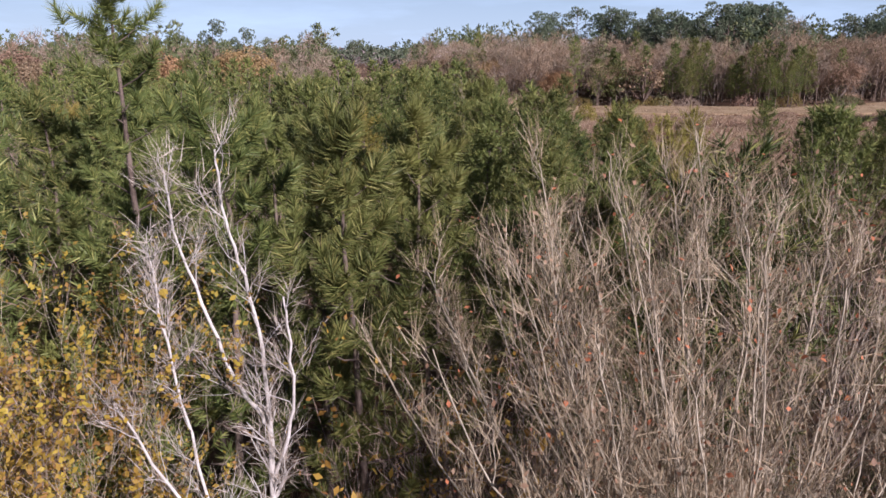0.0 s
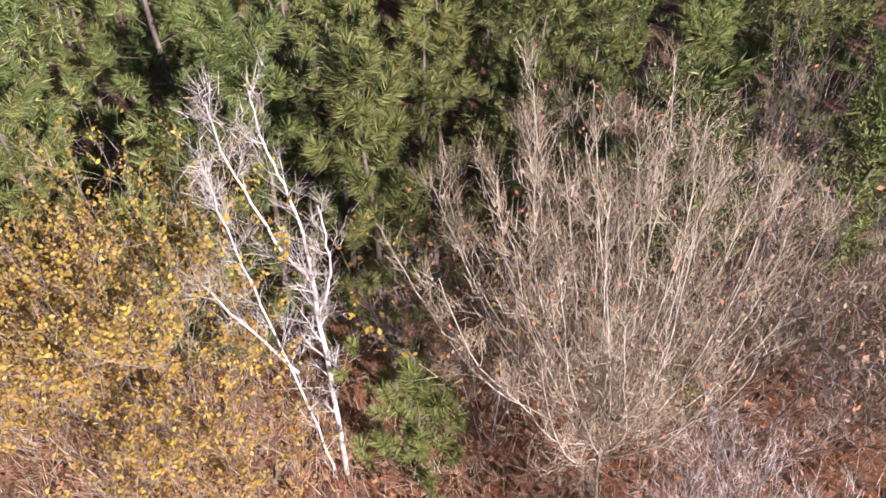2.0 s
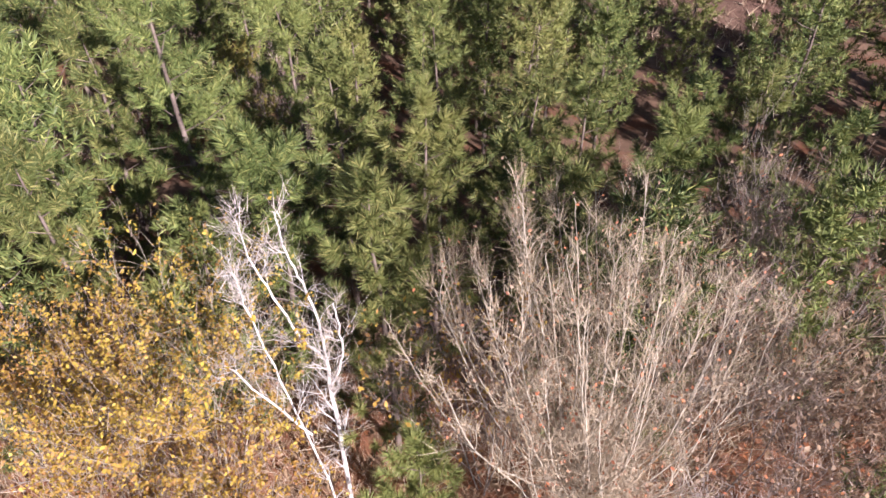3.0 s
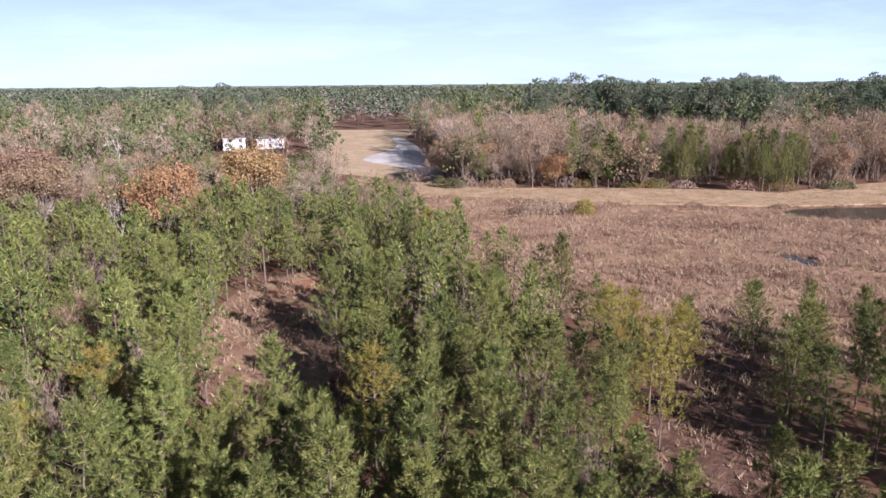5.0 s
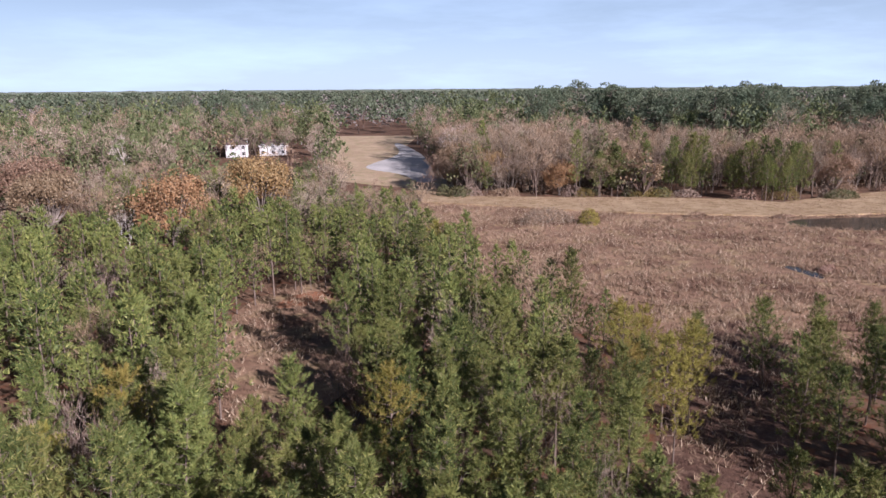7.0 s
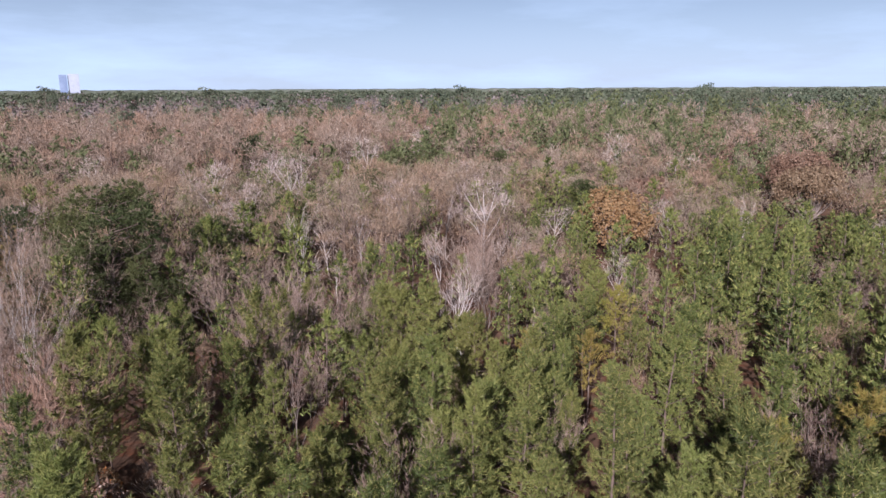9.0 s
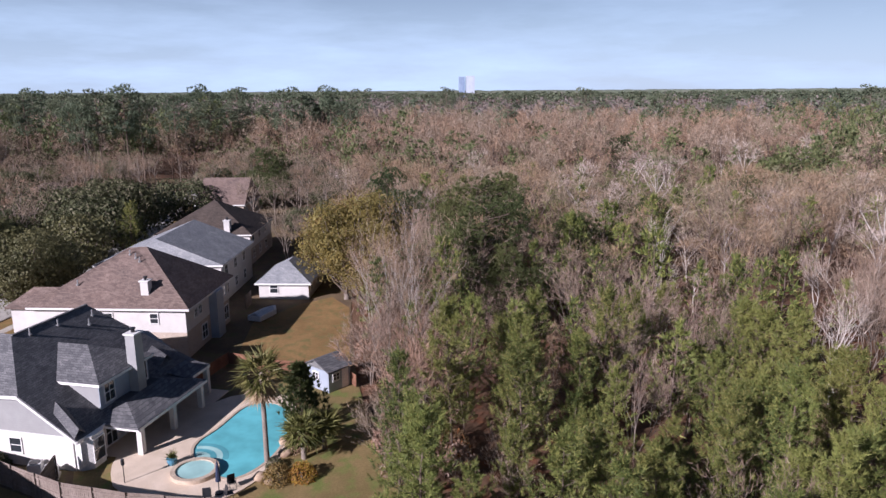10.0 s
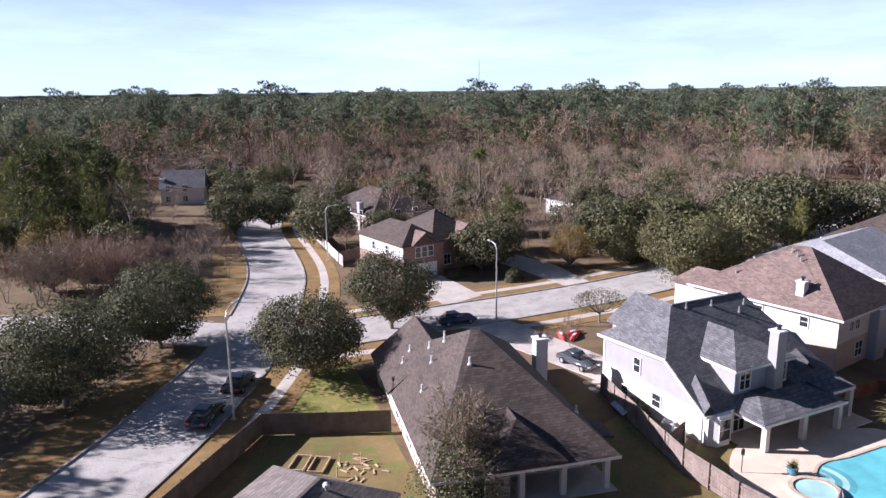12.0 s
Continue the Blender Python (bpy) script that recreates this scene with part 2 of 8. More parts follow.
# plants
NEEDLES = foliage("pine_needles", (0.078, 0.1, 0.027), (0.178, 0.196, 0.052), (0.23, 0.22, 0.066), 0.14, 0.16)
NEEDLES_DEEP = foliage("dark_pine_needles", (0.06, 0.08, 0.03), (0.11, 0.125, 0.045), None, 0.32, 0.1)
NEEDLES_GOLD = foliage("yellowish_pine_needles", (0.22, 0.195, 0.04), (0.32, 0.27, 0.065), (0.32, 0.24, 0.07), 0.3, 0.3)
OAK = foliage("live_oak_leaves", (0.065, 0.075, 0.035), (0.115, 0.122, 0.06), (0.15, 0.14, 0.085), 0.25, 0.5, 0.75)
OLIVE = foliage("olive_oak_leaves", (0.1, 0.105, 0.045), (0.155, 0.148, 0.065), None, 0.22, 0.5)
YELLOW = foliage("yellow_leaves", (0.36, 0.2, 0.04), (0.48, 0.33, 0.055), (0.3, 0.15, 0.05), 0.38, 0.9)
GOLDEN = foliage("golden_brown_leaves", (0.205, 0.148, 0.05), (0.3, 0.215, 0.072), (0.2, 0.165, 0.065), 0.35, 0.5)
RUSSET = foliage("russet_leaves", (0.23, 0.145, 0.088), (0.33, 0.225, 0.14), (0.35, 0.255, 0.165), 0.35, 0.5)
AMBER = foliage("amber_tan_leaves", (0.32, 0.185, 0.085), (0.44, 0.275, 0.13), (0.38, 0.26, 0.14), 0.35, 0.5)
TAN_LEAF = foliage("dry_tan_leaves", (0.26, 0.16, 0.09), (0.4, 0.28, 0.16), (0.48, 0.2, 0.08), 0.35, 0.8)
FROND = foliage("palm_fronds", (0.11, 0.12, 0.035), (0.22, 0.21, 0.07), None, 0.25, 1.0)
DRY_FROND = foliage("dry_palm_fronds", (0.33, 0.24, 0.14), (0.46, 0.36, 0.22), None, 0.2, 1.0)
BARK = surface("pine_bark", (0.1, 0.07, 0.055), (0.22, 0.165, 0.13), 1.5, 14.0, 0.95, 0.8)
GREY_BARK = surface("grey_bark", (0.15, 0.12, 0.1), (0.29, 0.24, 0.2), 1.0, 9.0, 0.95, 0.6)
TAN_BARK = surface("tan_grey_bark", (0.27, 0.22, 0.155), (0.44, 0.37, 0.275), 1.2, 9.0, 0.9, 0.4)
PALE_BARK = surface("pale_bark", (0.42, 0.375, 0.335), (0.6, 0.55, 0.5), 1.2, 9.0, 0.9, 0.4)
TWIG = foliage("bare_twigs", (0.2, 0.14, 0.1), (0.29, 0.212, 0.155), (0.325, 0.255, 0.195), 0.0, 0.12, 0.8)
TWIG_TAN = foliage("tan_bare_twigs", (0.25, 0.185, 0.11), (0.37, 0.285, 0.18), (0.42, 0.34, 0.235), 0.0, 0.3, 0.8)
TWIG_PALE = foliage("pale_bare_twigs", (0.34, 0.275, 0.22), (0.47, 0.4, 0.335), None, 0.0, 0.3, 0.8)
TWIG_BROWN = foliage("brown_bare_twigs", (0.215, 0.135, 0.085), (0.305, 0.2, 0.13), (0.34, 0.24, 0.165), 0.0, 0.12, 0.8)
UNDER = foliage("dry_undergrowth", (0.3, 0.185, 0.1), (0.45, 0.31, 0.19), (0.46, 0.36, 0.265), 0.1, 0.35, 0.85)
STEMS = foliage("meadow_stems", (0.18, 0.1, 0.07), (0.36, 0.245, 0.165), (0.44, 0.33, 0.24), 0.2, 0.09, 0.9)
# far and tall crowns: distance haze put into the colours, paler and greyer
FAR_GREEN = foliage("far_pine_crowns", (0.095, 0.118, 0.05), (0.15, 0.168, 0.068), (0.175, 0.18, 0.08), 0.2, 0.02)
NEEDLES_TALL_HAZED = foliage("hazed_tall_pine_needles", (0.115, 0.148, 0.092), (0.185, 0.212, 0.13), None, 0.3, 0.1)
HAZED_GREEN = foliage("hazed_pine_crowns", (0.085, 0.105, 0.062), (0.125, 0.14, 0.085), (0.14, 0.15, 0.095), 0.2, 0.02)
HAZED_TWIG = foliage("hazed_bare_crowns", (0.185, 0.16, 0.14), (0.225, 0.195, 0.175), None, 0.1, 0.02, 0.9)
HAZED_BROWN = foliage("hazed_brown_crowns", (0.195, 0.16, 0.135), (0.235, 0.195, 0.165), None, 0.1, 0.02, 0.9)
# buildings
SHINGLE_GREY = shingles("grey_shingles", (0.1, 0.102, 0.108), (0.175, 0.174, 0.178))
SHINGLE_BROWN = shingles("brown_shingles", (0.14, 0.1, 0.085), (0.22, 0.165, 0.14))
SHINGLE_DARK = shingles("dark_brown_shingles", (0.06, 0.046, 0.038), (0.1, 0.08, 0.067))
SHINGLE_TAN = shingles("grey_brown_shingles", (0.15, 0.13, 0.115), (0.23, 0.2, 0.18))
SHINGLE_PALE = shingles("pale_grey_shingles", (0.24, 0.255, 0.27), (0.33, 0.34, 0.35))
SIDING_GREY = siding("pale_grey_siding", (0.34, 0.335, 0.33))
SIDING_WHITE = siding("white_siding", (0.64, 0.61, 0.58))
SIDING_BLUE = siding("blue_grey_siding", (0.33, 0.37, 0.43))
WHITE_BRICK = brickwork("white_painted_brick", (0.62, 0.59, 0.55), (0.69, 0.66, 0.62), (0.56, 0.54, 0.5))
TAN_BRICK = brickwork("tan_brick", (0.4, 0.31, 0.24), (0.52, 0.42, 0.33), (0.5, 0.46, 0.42))
RED_BRICK = brickwork("red_brick", (0.2, 0.095, 0.075), (0.29, 0.14, 0.11), (0.36, 0.31, 0.28))
TRIM = surface("white_trim", (0.72, 0.7, 0.67), (0.82, 0.8, 0.77), 1.0, 9.0, 0.55, 0.05)
GLASS = glossy("window_glass", (0.03, 0.035, 0.04), 0.05, 0.0, 0.8)
WOOD_FENCE = surface("weathered_fence_wood", (0.17, 0.13, 0.105), (0.31, 0.25, 0.215), 0.7, 9.0, 0.9, 0.5)
WOOD_DARK = surface("dark_fence_wood", (0.1, 0.075, 0.06), (0.19, 0.15, 0.12), 0.7, 9.0, 0.9, 0.5)
WOOD_RED = surface("reddish_fence_wood", (0.17, 0.08, 0.05), (0.28, 0.14, 0.085), 0.7, 9.0, 0.9, 0.5)
WOOD_BARE = surface("bare_lumber", (0.42, 0.31, 0.2), (0.6, 0.46, 0.31), 1.0, 9.0, 0.85, 0.3)
STEEL = glossy("galvanised_steel", (0.5, 0.5, 0.5), 0.45, 0.7)
DARK_METAL = glossy("dark_metal", (0.04, 0.04, 0.045), 0.4, 0.3)
PLASTIC_WHITE = glossy("white_plastic", (0.75, 0.75, 0.74), 0.4)
CAR_DARK = glossy("dark_car_paint", (0.03, 0.034, 0.04), 0.2, 0.3, 0.5, 0.6)
CAR_GREY = glossy("grey_car_paint", (0.12, 0.13, 0.14), 0.22, 0.5, 0.5, 0.6)
CAR_BLUE = glossy("blue_car_paint", (0.03, 0.06, 0.12), 0.2, 0.3, 0.5, 0.6)
RUBBER = surface("rubber", (0.015, 0.015, 0.015), (0.03, 0.03, 0.03), 2, 20, 0.9, 0.1)
RED_CLOTH = surface("red_cloth", (0.5, 0.05, 0.05), (0.62, 0.1, 0.08), 1, 9, 0.8, 0.2)
BLUE_CLOTH = surface("navy_cloth", (0.02, 0.03, 0.06), (0.04, 0.05, 0.09), 1, 9, 0.8, 0.2)
TARP = surface("pale_blue_tarp", (0.35, 0.42, 0.5), (0.5, 0.56, 0.62), 1, 6, 0.5, 0.3)
POOL_WATER = water("pool_water", (0.13, 0.46, 0.5), 1.1, 0.1)
POOL_STEP = water("pool_step_edge", (0.1, 0.34, 0.38), 2.2, 0.1)
POOL_SHALLOW = water("shallow_pool_water", (0.36, 0.58, 0.55), 2.2, 0.12)
POND = water("pond_water", (0.05, 0.045, 0.035), 1.2, 0.04)
TERRACOTTA = surface("glazed_pot", (0.05, 0.16, 0.24), (0.1, 0.25, 0.35), 2, 12, 0.35, 0.1)
HAZE_BLUE = surface("far_tower_cladding", (0.2, 0.27, 0.4), (0.3, 0.38, 0.52), 0.05, 1.0, 0.6, 0.0)
HAZE_WHITE = surface("far_tower_pale", (0.42, 0.47, 0.55), (0.52, 0.57, 0.65), 0.05, 1.0, 0.6, 0.0)
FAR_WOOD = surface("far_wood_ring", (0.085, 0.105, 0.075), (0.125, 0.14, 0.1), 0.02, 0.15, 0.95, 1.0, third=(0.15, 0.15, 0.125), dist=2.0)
# ---- mesh helpers ----
class Geo:
    """Gathers triangles as arrays and turns them into one mesh."""

    def __init__(self):
        self.v, self.f, self.n = [], [], 0

    def add(self, v, f):
        v, f = np.asarray(v, dtype=np.float32).reshape(-1, 3), np.asarray(f, dtype=np.int32).reshape(-1, 3)
        self.v.append(v)
        self.f.append(f + self.n)
        self.n += len(v)

    def arrays(self):
        if not self.v:
            return np.zeros((0, 3), np.float32), np.zeros((0, 3), np.int32)
        return np.concatenate(self.v), np.concatenate(self.f)

    def mesh(self, name, mat, smooth=False):
        v, f = self.arrays()
        me = bpy.data.meshes.new(name)
        me.vertices.add(len(v))
        me.vertices.foreach_set("co", v.ravel())
        me.loops.add(len(f) * 3)
        me.loops.foreach_set("vertex_index", f.ravel())
        me.polygons.add(len(f))
        me.polygons.foreach_set("loop_start", np.arange(0, len(f) * 3, 3, dtype=np.int32))
        if smooth:
            me.polygons.foreach_set("use_smooth", np.ones(len(f), dtype=bool))
        me.materials.append(mat)
        me.update()
        me.validate()
        return me


def unit(a):
    return a / (np.linalg.norm(a, axis=-1, keepdims=True) + 1e-9)


def tube(geo, pts, radii, sides=4):
    """A tapered round stem through the points."""
    pts, k = np.asarray(pts, float), len(pts)
    way = unit(np.gradient(pts, axis=0))
    ref = np.where(np.abs(way[:, 2:]) > 0.9, [[1.0, 0, 0]], [[0, 0, 1.0]])
    a = unit(np.cross(way, ref))
    b = np.cross(way, a)
    ang = np.arange(sides) * 2 * np.pi / sides
    ring = (a[:, None] * np.cos(ang)[None, :, None] + b[:, None] * np.sin(ang)[None, :, None]) * np.asarray(radii)[:, None, None]
    v = (pts[:, None] + ring).reshape(-1, 3)
    f = []
    for i in range(k - 1):
        for j in range(sides):
            p, q = i * sides + j, i * sides + (j + 1) % sides
            f += [(p, q, p + sides), (q, q + sides, p + sides)]
    geo.add(v, f)


def blades(geo, rng, pos, way, size, width, count, spread=0.55):
    """Tufts: at each position a brush of narrow pointed blades round its direction."""
    pos, way = np.repeat(pos, count, 0), np.repeat(way, count, 0)
    n = len(pos)
    d = unit(way + spread * rng.normal(size=(n, 3)))
    s = unit(np.cross(d, rng.normal(size=(n, 3)))) * (width * rng.uniform(0.6, 1.3, (n, 1)))
    ln = size * rng.uniform(0.6, 1.25, (n, 1))
    base = pos + 0.12 * size * rng.normal(size=(n, 3))
    v = np.stack([base - s, base + s, base + d * ln], 1).reshape(-1, 3)
    geo.add(v, np.arange(n * 3).reshape(-1, 3))


def leaves(geo, rng, pos, normal, size, count=2, tilt=0.6):
    """Small diamond-shaped leaf sprays."""
    pos, normal = np.repeat(pos, count, 0), np.repeat(normal, count, 0)
    n = len(pos)
    m = unit(normal + tilt * rng.normal(size=(n, 3)))
    a = unit(np.cross(m, rng.normal(size=(n, 3))))
    b = np.cross(m, a)
    s = size * rng.uniform(0.55, 1.35, (n, 1))
    c = pos + 0.35 * size * rng.normal(size=(n, 3))
    v = np.stack([c - a * s, c - b * s * 0.6, c + a * s, c + b * s * 0.6 + m * s * 0.25], 1).reshape(-1, 3)
    i = np.arange(n)[:, None] * 4
    geo.add(v, np.concatenate([i + [0, 1, 2], i + [0, 2, 3]], 0))


def tufts(geo, rng, pos, way, length, needle, width, count):
    """Bottle-brush shoots: needles set all along a short axis, longest pointing forwards at its tip."""
    pos, way = np.repeat(pos, count, 0), np.repeat(way, count, 0)
    n = len(pos)
    s = rng.uniform(0, 1, (n, 1))
    side = unit(np.cross(way, rng.normal(size=(n, 3))))
    d = unit(way * (0.3 + 0.9 * s ** 2) + side * (1.05 - 0.6 * s))
    base = pos + way * length * s
    w = unit(np.cross(d, rng.normal(size=(n, 3)))) * (width * rng.uniform(0.7, 1.3, (n, 1)))
    v = np.stack([base - w, base + w, base + d * needle * rng.uniform(0.7, 1.2, (n, 1))], 1).reshape(-1, 3)
    geo.add(v, np.arange(n * 3).reshape(-1, 3))


# ---- trees: each kind returns (wood, crown) as Geo ----
def pine(seed, h, reach, base=0.22, limbs=46, per=7, count=8, size=0.5, width=0.055, needle=0.0):
    rng = np.random.default_rng(seed)
    wood, crown = Geo(), Geo()
    zs = np.linspace(0, 1, 7)
    sway = np.cumsum(rng.normal(0, 0.012 * h, (7, 2)), 0) * zs[:, None]
    trunk = np.c_[sway, zs * h]
    tube(wood, trunk, 0.0095 * h * (1 - zs) ** 0.8 + 0.012, 6)
    pos, way = [], []
    for i in range(limbs):
        t = base + (0.97 - base) * (i + rng.uniform(0, 1)) / limbs
        k = (t - base) / (1 - base)
        ln = 1.12 * reach * (1 - k) ** 0.88 * min(1, 0.5 + 3 * k) * rng.uniform(0.65, 1.15) + 0.25
        a = i * 2.4 + rng.uniform(-0.5, 0.5)
        root = np.array([np.interp(t, zs, trunk[:, 0]), np.interp(t, zs, trunk[:, 1]), t * h])
        lift = rng.uniform(0.1, 0.45) + 0.5 * k
        end = root + ln * np.array([np.cos(a), np.sin(a), lift])
        mid = (root + end) / 2 + [0, 0, -0.06 * ln]
        tube(wood, [root, mid, end], [0.018 + 0.008 * ln, 0.012 + 0.004 * ln, 0.006], 3)
        for s in np.linspace(0.3 if not needle else 0.16, 1.0, per):
            p = root + (end - root) * s
            out = np.array([np.cos(a), np.sin(a), 0]) * rng.uniform(0.2, 0.9) + [0, 0, rng.uniform(0.5, 1.2)]
            jit = 0.16 * ln * (1 - 0.5 * s)
            pos.append(p + rng.normal(0, 1, 3) * [jit + 0.08, jit + 0.08, 0.1])
            way.append(out)
    top = trunk[-1]
    for i in range(4):
        pos.append(top + [0, 0, -0.22 * i])
        way.append([rng.normal() * 0.3, rng.normal() * 0.3, 1])
    if needle:
        tufts(crown, rng, np.array(pos), unit(np.array(way, float)), size, needle, width, count)
    else:
        blades(crown, rng, np.array(pos), unit(np.array(way, float)), size, width, count)
    return wood, crown


def tall_pine(seed, h, reach, clumps=22, per=16, count=6, size=0.85, width=0.14, base=0.55):
    """A grown pine: a long bare trunk under a flat-topped crown of clumps."""
    rng = np.random.default_rng(seed)
    wood, crown = Geo(), Geo()
    zs = np.linspace(0, 1, 8)
    trunk = np.c_[np.cumsum(rng.normal(0, 0.006 * h, (8, 2)), 0) * zs[:, None], zs * h * 0.95]
    tube(wood, trunk, 0.011 * h * (1 - 0.8 * zs), 6)
    pos, way = [], []
    for i in range(clumps):
        t = base + (1 - base) * (i + 0.5) / clumps
        k = (t - base) / (1 - base)
        ln = reach * (0.35 + 1.0 * math.sin(math.pi * (0.22 + 0.68 * k))) * rng.uniform(0.4, 1.1) * 0.8
        a = rng.uniform(0, 6.28)
        root = np.array([np.interp(t, zs, trunk[:, 0]), np.interp(t, zs, trunk[:, 1]), t * h * 0.95])
        end = root + ln * np.array([np.cos(a), np.sin(a), rng.uniform(0.1, 0.5)])
        tube(wood, [root, (root + end) / 2 + [0, 0, -0.05], end], [0.09, 0.06, 0.02], 3)
        rad = reach * rng.uniform(0.25, 0.42)
        d = unit(rng.normal(size=(per, 3)) + [0, 0, 0.35])
        pos.append(end + d * rad * [1, 1, 0.55])
        way.append(unit(d + [0, 0, 0.5]))
    blades(crown, rng, np.concatenate(pos), np.concatenate(way), size, width, count, 0.7)
    return wood, crown


def branchy(seed, h, spread, stems=1, fork=0.3, levels=4, kids=4, lean=(0, 0), twig=0.5, sides=5, twig_w=0.012, thick=0.011, twigs=7, upward=0.55, leaf=0, leaf_size=0.09):
    """A leafless or thinly leaved tree: forking limbs down to fine twigs. Returns (wood, twigs, leaves)."""
    rng = np.random.default_rng(seed)
    wood, fine, foliage_geo = Geo(), Geo(), Geo()
    tips, tipway = [], []

    def grow(p, d, ln, r, level):
        n = 4 if level < 3 else 3
        pts, q, w = [p], np.array(p, float), np.array(d, float)
        for i in range(n):
            w = unit(w + rng.normal(0, 0.07 + 0.02 * level, 3) + [0, 0, 0.06 * upward])
            q = q + w * ln / n
            pts.append(q.copy())
        pts = np.array(pts)
        rad = np.linspace(r, r * (0.45 if level < levels else 0.25), n + 1)
        tube(wood, pts, rad, sides if r > 0.03 else 3)
        if level >= levels:
            s = rng.uniform(0.2, 1.0, twigs)
            for t in s:
                tips.append(pts[0] + (pts[-1] - pts[0]) * t)
                tipway.append(unit(w + rng.normal(0, 0.38, 3) + [0, 0, 0.35 * upward]))
            tips.append(pts[-1])
            tipway.append(w)
            return
        for c in range(kids + (1 if rng.random() < 0.5 else 0)):
            t = rng.uniform(0.35, 1.0) if c else 1.0
            i = min(int(t * n), n - 1)
            at = pts[i] + (pts[i + 1] - pts[i]) * (t * n - i)
            side = unit(np.cross(w, rng.normal(size=3)))
            ang = rng.uniform(0.3, 0.75) * spread if c else rng.uniform(0, 0.25)
            nd = unit(w * math.cos(ang) + side * math.sin(ang) + [0, 0, 0.32 * upward])
            grow(at, nd, ln * rng.uniform(0.55, 0.85), max(rad[i] * rng.uniform(0.45, 0.7), 0.006), level + 1)

    for s in range(stems):
        a = s * 2.4 + rng.uniform(0, 1)
        tilt = 0.0 if stems == 1 else rng.uniform(0.15, 0.4)
        d = unit(np.array([lean[0] + tilt * math.cos(a), lean[1] + tilt * math.sin(a), 1.0]))
        grow(np.array([0.12 * math.cos(a), 0.12 * math.sin(a), -0.1]) * (stems > 1), d, h * fork, thick * h / stems ** 0.4, 1)
    tips, tipway = np.array(tips), np.array(tipway)
    blades(fine, rng, tips, tipway, twig, twig_w, 1, 0.25)
    if leaf:
        pick = rng.integers(0, len(tips), leaf)
        leaves(foliage_geo, rng, tips[pick] + tipway[pick] * twig * rng.uniform(0, 1, (leaf, 1)), tipway[pick], leaf_size, 1, 1.0)
    return wood, fine, foliage_geo


def hazy_tree(seed, h, reach, limbs=9, twigs=520, twig=1.1, twig_w=0.03, base=0.3, sides=5):
    """A leafless tree of the middle distance: trunk, limbs and rounded lumps of fine outward twigs."""
    rng = np.random.default_rng(seed)
    wood, fine = Geo(), Geo()
    zs = np.linspace(0, 1, 4)
    trunk = np.c_[np.cumsum(rng.normal(0, 0.02 * h, (4, 2)), 0) * zs[:, None], zs * h * 0.8]
    tube(wood, trunk, 0.012 * h * (1 - 0.85 * zs), sides)
    ends = [trunk[-1] + [0, 0, 0.02 * h]]
    for i in range(limbs):
        t = base + (0.72 - base) * (i + rng.uniform(0, 1)) / limbs
        root = np.array([np.interp(t, zs, trunk[:, 0]), np.interp(t, zs, trunk[:, 1]), t * h * 0.8])
        a = i * 2.4 + rng.uniform(-0.6, 0.6)
        ln = reach * rng.uniform(0.5, 0.85)
        up = min(root[2] + ln * rng.uniform(0.5, 1.3) + 0.12 * h, h * rng.uniform(0.78, 0.93))
        end = np.array([root[0] + math.cos(a) * ln, root[1] + math.sin(a) * ln, up])
        tube(wood, [root, (root + end) / 2 + rng.normal(0, 0.06 * ln, 3), end], [0.006 * h, 0.004 * h, 0.02], 3)
        ends.append(end)
    ends = np.array(ends)
    rad = reach * rng.uniform(0.34, 0.52, len(ends))
    k = rng.integers(0, len(ends), twigs)
    d = unit(rng.normal(size=(twigs, 3)) + [0, 0, 0.35])
    p = ends[k] + d * (rad[k] * np.sqrt(rng.uniform(0.12, 1.0, twigs)))[:, None] * [1, 1, 0.9]
    low = rng.random(twigs) < 0.1
    al, rl = rng.uniform(0, 6.28, twigs), reach * np.sqrt(rng.uniform(0.05, 0.5, twigs))
    p[low] = np.c_[np.cos(al) * rl, np.sin(al) * rl, rng.uniform(0.02, 0.35, twigs) * h][low]
    blades(fine, rng, p - d * 0.4 * twig, unit(d + [0, 0, 0.45]), twig, twig_w, 1, 0.3)
    return wood, fine


def clump_tree(seed, h, reach, lumps, n, size, top_heavy=0.0):
    """A crown of the far distance: rounded lumps of coarse sprays, no trunk to be seen."""
    rng = np.random.default_rng(seed)
    crown = Geo()
    pos, nor = [], []
    for i in range(lumps):
        z = rng.uniform(0.35 + 0.3 * top_heavy, 0.88)
        w = reach * (1.0 - 0.75 * abs(z - 0.6)) * 0.6
        c = np.array([math.cos(i * 2.4) * w * rng.uniform(0.2, 1), math.sin(i * 2.4) * w * rng.uniform(0.2, 1), z * h])
        d = unit(rng.normal(size=(n // lumps, 3)) + [0, 0, 0.5])
        pos.append(c + d * reach * rng.uniform(0.35, 0.55) * [1, 1, 0.7])
        nor.append(d)
    leaves(crown, rng, np.concatenate(pos), np.concatenate(nor), size, 1, 0.5)
    return Geo(), crown


